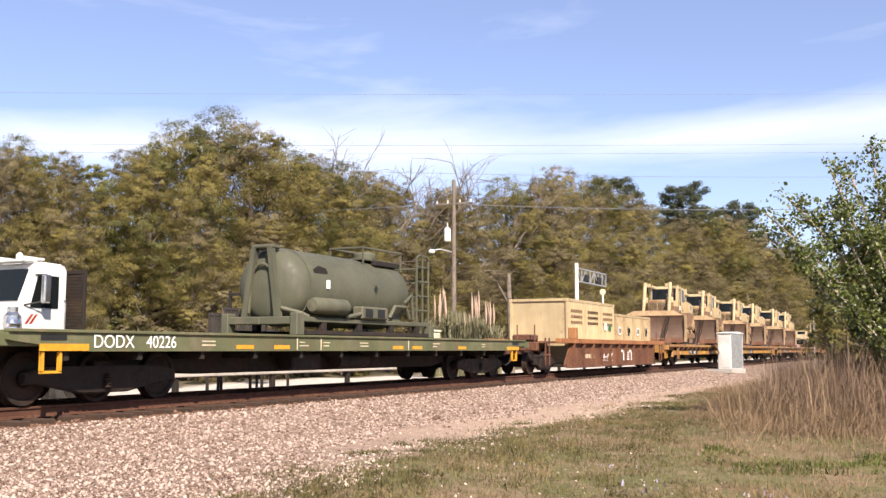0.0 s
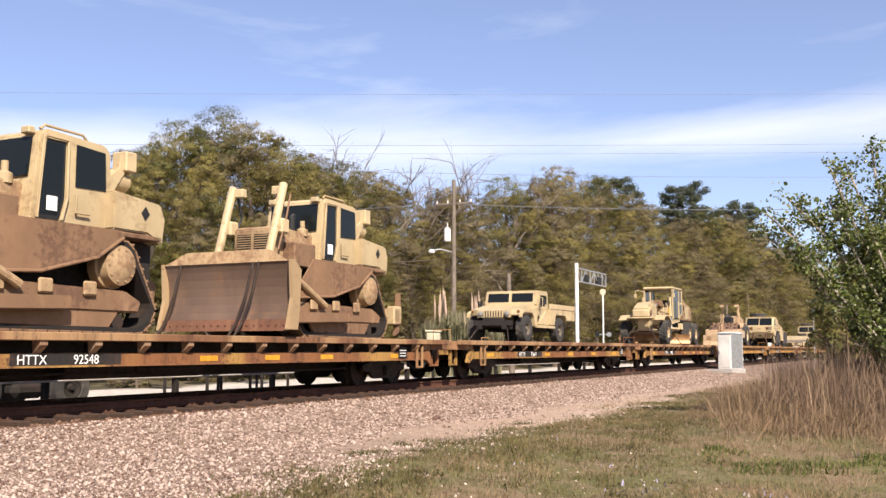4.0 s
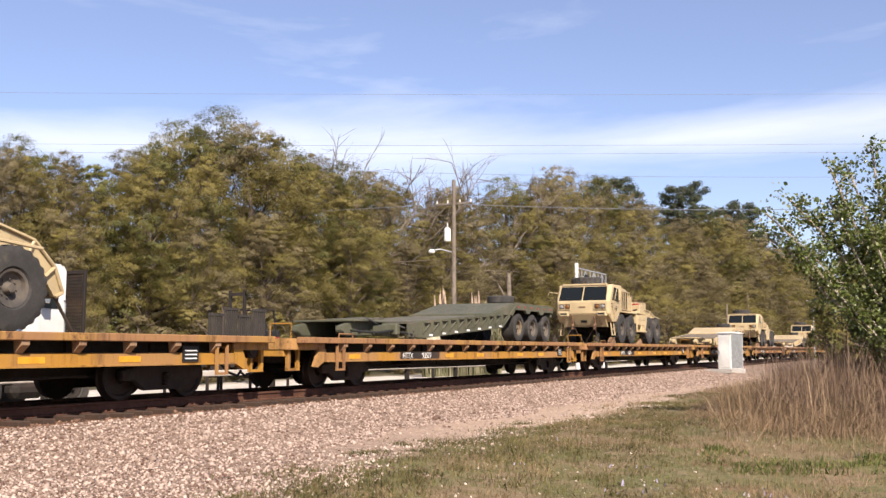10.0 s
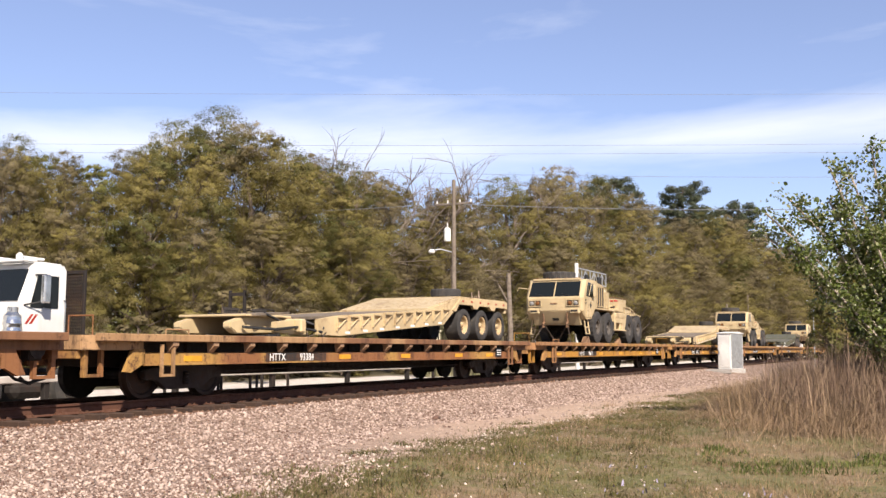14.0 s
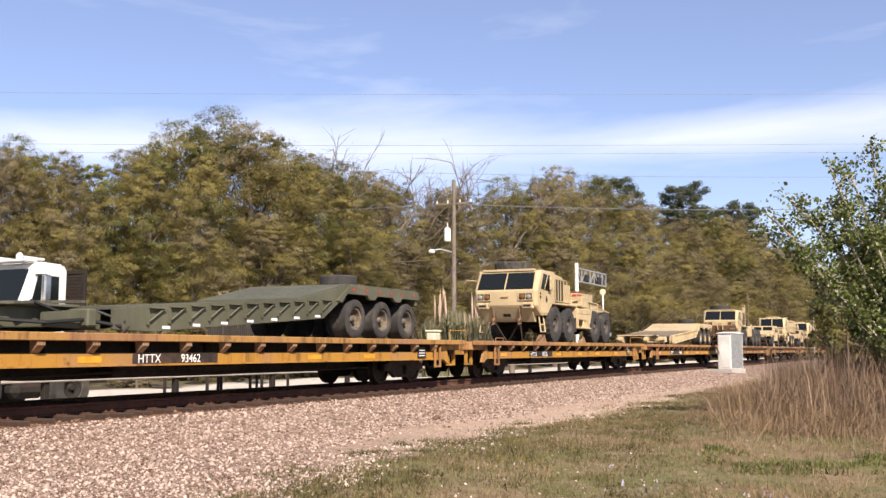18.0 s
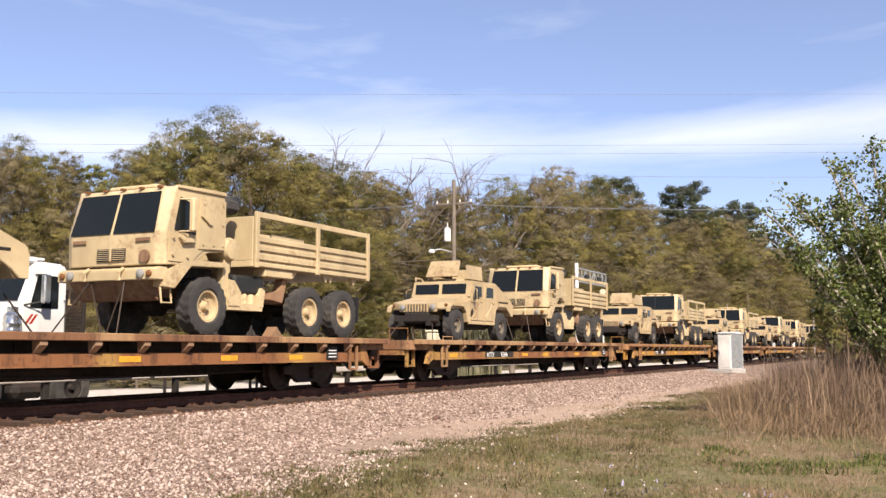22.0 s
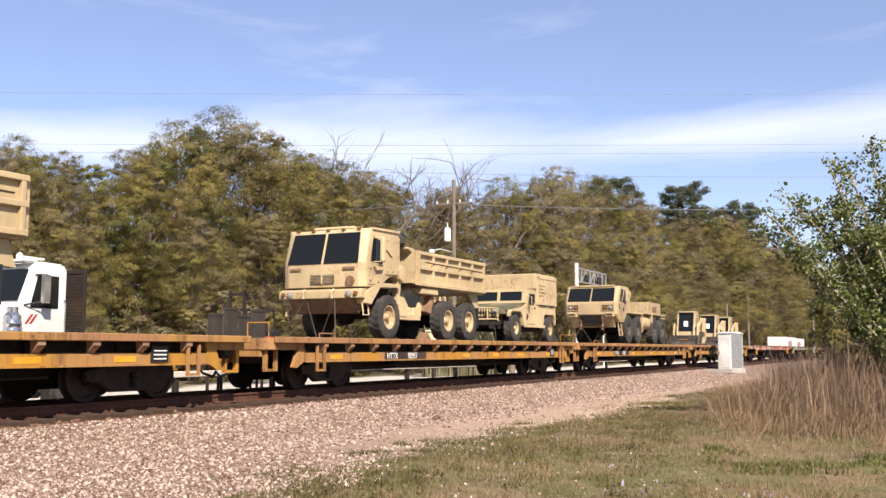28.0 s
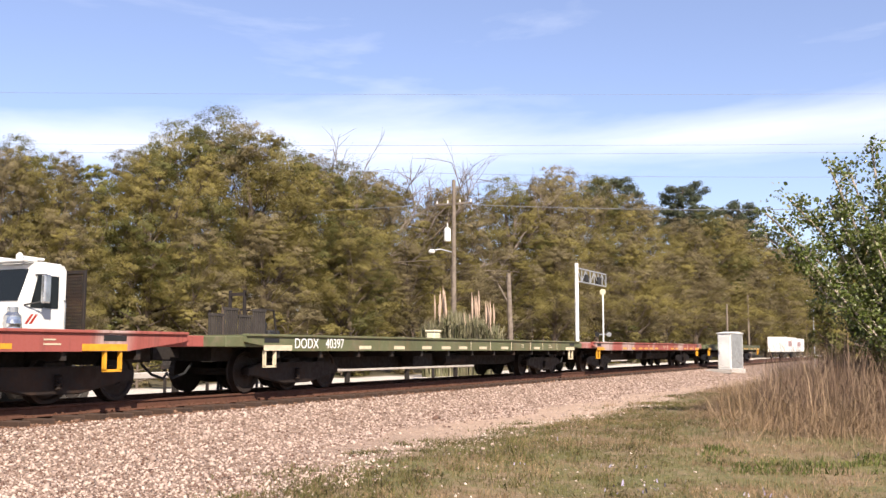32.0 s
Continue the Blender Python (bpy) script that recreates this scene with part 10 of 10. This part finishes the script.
    for k in range(4):
        bm = B()
        for i in range(7):
            box(bm, k * 0.72 + i * 0.1, k * 0.72 + i * 0.1 + 0.045, -0.9, -0.86, 0.9, 2.5 + 0.2 * (k % 2))
        box(bm, k * 0.72 - 0.02, k * 0.72 + 0.68, -0.91, -0.85, 0.9, 1.02)
        box(bm, k * 0.72 - 0.02, k * 0.72 + 0.68, -0.91, -0.85, 1.4, 1.46)
        box(bm, k * 0.72 - 0.02, k * 0.72 + 0.68, -0.91, -0.85, 2.42 + 0.2 * (k % 2), 2.5 + 0.2 * (k % 2))
        tagged(part("mesh_side", bm, mesh, c), kind="stuff")
    bx(c, "frame", UNDER, -0.05, 2.9, -0.95, 0.9, 0.80, 0.92, 0.0)
    for x in (0.05, 2.75):
        for y in (-0.85, 0.8):
            bx(c, "leg", UNDER, x, x + 0.07, y, y + 0.07, 0.0, 0.80, 0.0)
    bx(c, "back_panel", mesh, 0.0, 2.85, 0.8, 0.88, 0.9, 1.7, 0.0)
    c.matrix_basis = pose(23.6, 20.4, -0.52)
    k = thing("forklift", "small dark forklift with upright mast and red frame", "forklift")
    for s in (-1, 1):
        bx(k, "mast_rail", UNDER, -0.05, 0.1, s * 0.35, s * 0.45, 0.1, 3.35, 0.01)
        rods(k, "roll_bar", UNDER, [[(0.9, s * 0.55, 1.2), (0.95, s * 0.55, 2.55), (2.0, s * 0.55, 2.5), (2.3, s * 0.55, 1.2)]], 0.05)
        add_wheel(k, "skid", 0.5, 0.6, s)
        add_wheel(k, "skid", 2.1, 0.6, s)
    bx(k, "mast_cross", UNDER, -0.04, 0.08, -0.45, 0.45, 3.1, 3.25, 0.0)
    bx(k, "body", RED, 0.4, 2.5, -0.6, 0.6, 0.4, 1.3, 0.06, "faded red forklift body")
    bx(k, "seat", BLACK, 1.4, 1.9, -0.35, 0.35, 1.3, 2.0, 0.1)
    bx(k, "engine_cover", BLACK, 1.7, 2.6, -0.55, 0.55, 1.0, 1.6, 0.08)
    k.matrix_basis = pose(26.7, 20.9, 0.35) @ Matrix.Diagonal((0.75, 0.75, 0.75, 1.0))
    d = thing("steel_platform", "low dark steel platform under the forklift", "platform")
    bx(d, "deck", UNDER, 0.0, 2.3, -0.75, 0.75, 0.77, 0.87, 0.0)
    for x in (0.05, 2.18):
        for y in (-0.7, 0.63):
            bx(d, "leg", UNDER, x, x + 0.07, y, y + 0.07, 0.0, 0.77, 0.0)
    d.matrix_basis = pose(26.55, 20.9, -0.52)


CREAM = worn("cream_box_paint", (0.74, 0.68, 0.48), (0.55, 0.47, 0.32), (0.5, 0.42, 0.3), 0.2, 0.35, 0.6)


def build_pampas():
    rg = np.random.default_rng(77)
    v = thing("pampas_grass", "tall clump of pampas grass with pale dry plumes", "grass clump")
    n = 9000
    # four crowded crowns side by side
    core = rg.choice(4, n)
    cu = np.array((-1.45, -0.5, 0.45, 1.4))[core]
    a = rg.uniform(0, 6.28, n)
    r = 0.75 * rg.random(n) ** 0.6
    u, w0 = cu + r * np.cos(a), r * np.sin(a)
    x, y = u * 0.44 + w0 * 0.9, -u * 0.9 + w0 * 0.44
    h = rg.uniform(2.4, 4.1, n) * np.array((0.85, 1.0, 0.95, 0.8))[core]
    lean = rg.uniform(0.1, 0.9, n)
    b = rg.uniform(0, 6.28, n)
    w = 0.028
    side = np.where(np.cos(b + 1.57) * 0.6 - np.sin(b + 1.57) * 0.8 > 0, 1.0, -1.0)
    dx, dy = np.cos(b + 1.57) * w * side, np.sin(b + 1.57) * w * side
    vv = np.empty((n, 5, 3))
    z = np.zeros(n)
    vv[:, 0], vv[:, 1] = np.stack([x - dx, y - dy, z], -1), np.stack([x + dx, y + dy, z], -1)
    mx, my = x + np.cos(b) * lean * 0.35, y + np.sin(b) * lean * 0.35
    vv[:, 2], vv[:, 3] = np.stack([mx - dx, my - dy, h * 0.75], -1), np.stack([mx + dx, my + dy, h * 0.75], -1)
    vv[:, 4] = np.stack([x + np.cos(b) * lean, y + np.sin(b) * lean, h * (1 - 0.3 * lean)], -1)
    f = np.array([(0, 1, 3), (0, 3, 2), (2, 3, 4)])
    faces = (f[None] + 5 * np.arange(n)[:, None, None]).reshape(-1, 3)
    tuft = raw_mesh("leaf_tuft", vv.reshape(-1, 3), faces, leaf_material("pale_pampas_leaf", (0.24, 0.24, 0.12), (0.56, 0.50, 0.33), None, 0.45))
    upward_shading(tuft, n, 5, rg)
    ob = new("leaf_tuft", tuft)
    ob.parent = v
    plume = plain("dry_plume_tan", (0.52, 0.38, 0.28), 0.9)
    for u, count, high in ((-1.35, 4, 4.9), (-0.9, 5, 5.1), (0.2, 2, 4.1), (0.8, 6, 5.0), (1.6, 4, 4.6)):
        for _ in range(count):
            q, w1 = u + rg.normal(0, 0.16), rg.normal(0, 0.4)
            px_, py_ = q * 0.44 + w1 * 0.9, -q * 0.9 + w1 * 0.44
            top = high - 0.35 + rg.normal(0, 0.25)
            lx = rg.normal(0, 0.10)
            bm = B()
            rod(bm, [(px_, py_, 0), (px_ + lx * 0.5, py_, top * 0.7)], 0.016, 5)
            cyl(bm, (px_ + lx * 0.5, py_, top * 0.68), (px_ + lx * 0.8, py_, top * 0.84), 0.03, 6, 0.065)
            cyl(bm, (px_ + lx * 0.8, py_, top * 0.84), (px_ + lx, py_ + 0.03, top), 0.065, 6, 0.012)
            part("plume", bm, plume, v)
    v.matrix_basis = pose(49.6, 23.3, -0.62)
    box_ = thing("utility_box", "small cream utility box beside the pampas grass", "utility box")
    bx(box_, "body", CREAM, -0.34, 0.34, -0.25, 0.25, 1.7, 2.35, 0.08)
    bx(box_, "post", UNDER, -0.06, 0.06, -0.06, 0.06, 0.0, 1.7, 0.01)
    bx(box_, "lid", CREAM, -0.37, 0.37, -0.28, 0.28, 2.35, 2.45, 0.03)
    box_.matrix_basis = pose(43.5, 22.0, -0.62)


def build_far():
    t = thing("far_trailer", "white box trailer parked far down the road", "trailer")
    bx(t, "box", SIGNAL_WHITE, 0, 14.0, -1.25, 1.25, 1.15, 3.4, 0.03)
    bx(t, "side_mark", plain("grey_red_mark", (0.4, 0.25, 0.24), 0.6), 4.0, 8.0, -1.262, -1.252, 2.0, 2.8, 0.0)
    bx(t, "frame", UNDER, 0, 14.0, -0.6, 0.6, 0.8, 1.15, 0.0)
    for s in (-1, 1):
        for x in (2.0, 11.5, 12.8):
            add_wheel(t, "truck", x, 1.0, s)
    t.matrix_basis = pose(156.0, 21.0, -0.62)
    u = copy_thing(t, pose(176.0, 22.0, -0.62))


build_cabinet()
build_pole()
build_crossing()
build_wires()
build_guard()
build_parked_truck()
build_pampas()
build_far()


def motions():
    """The whole train rolls past at an even pace."""
    for ob, x, y, z, turn in MOVING:
        walk(ob, [(0.0, pose(x, y, z, 0, 0, turn)), (32.0, pose(x - SPEED * 32.0, y, z, 0, 0, turn))])


motions()
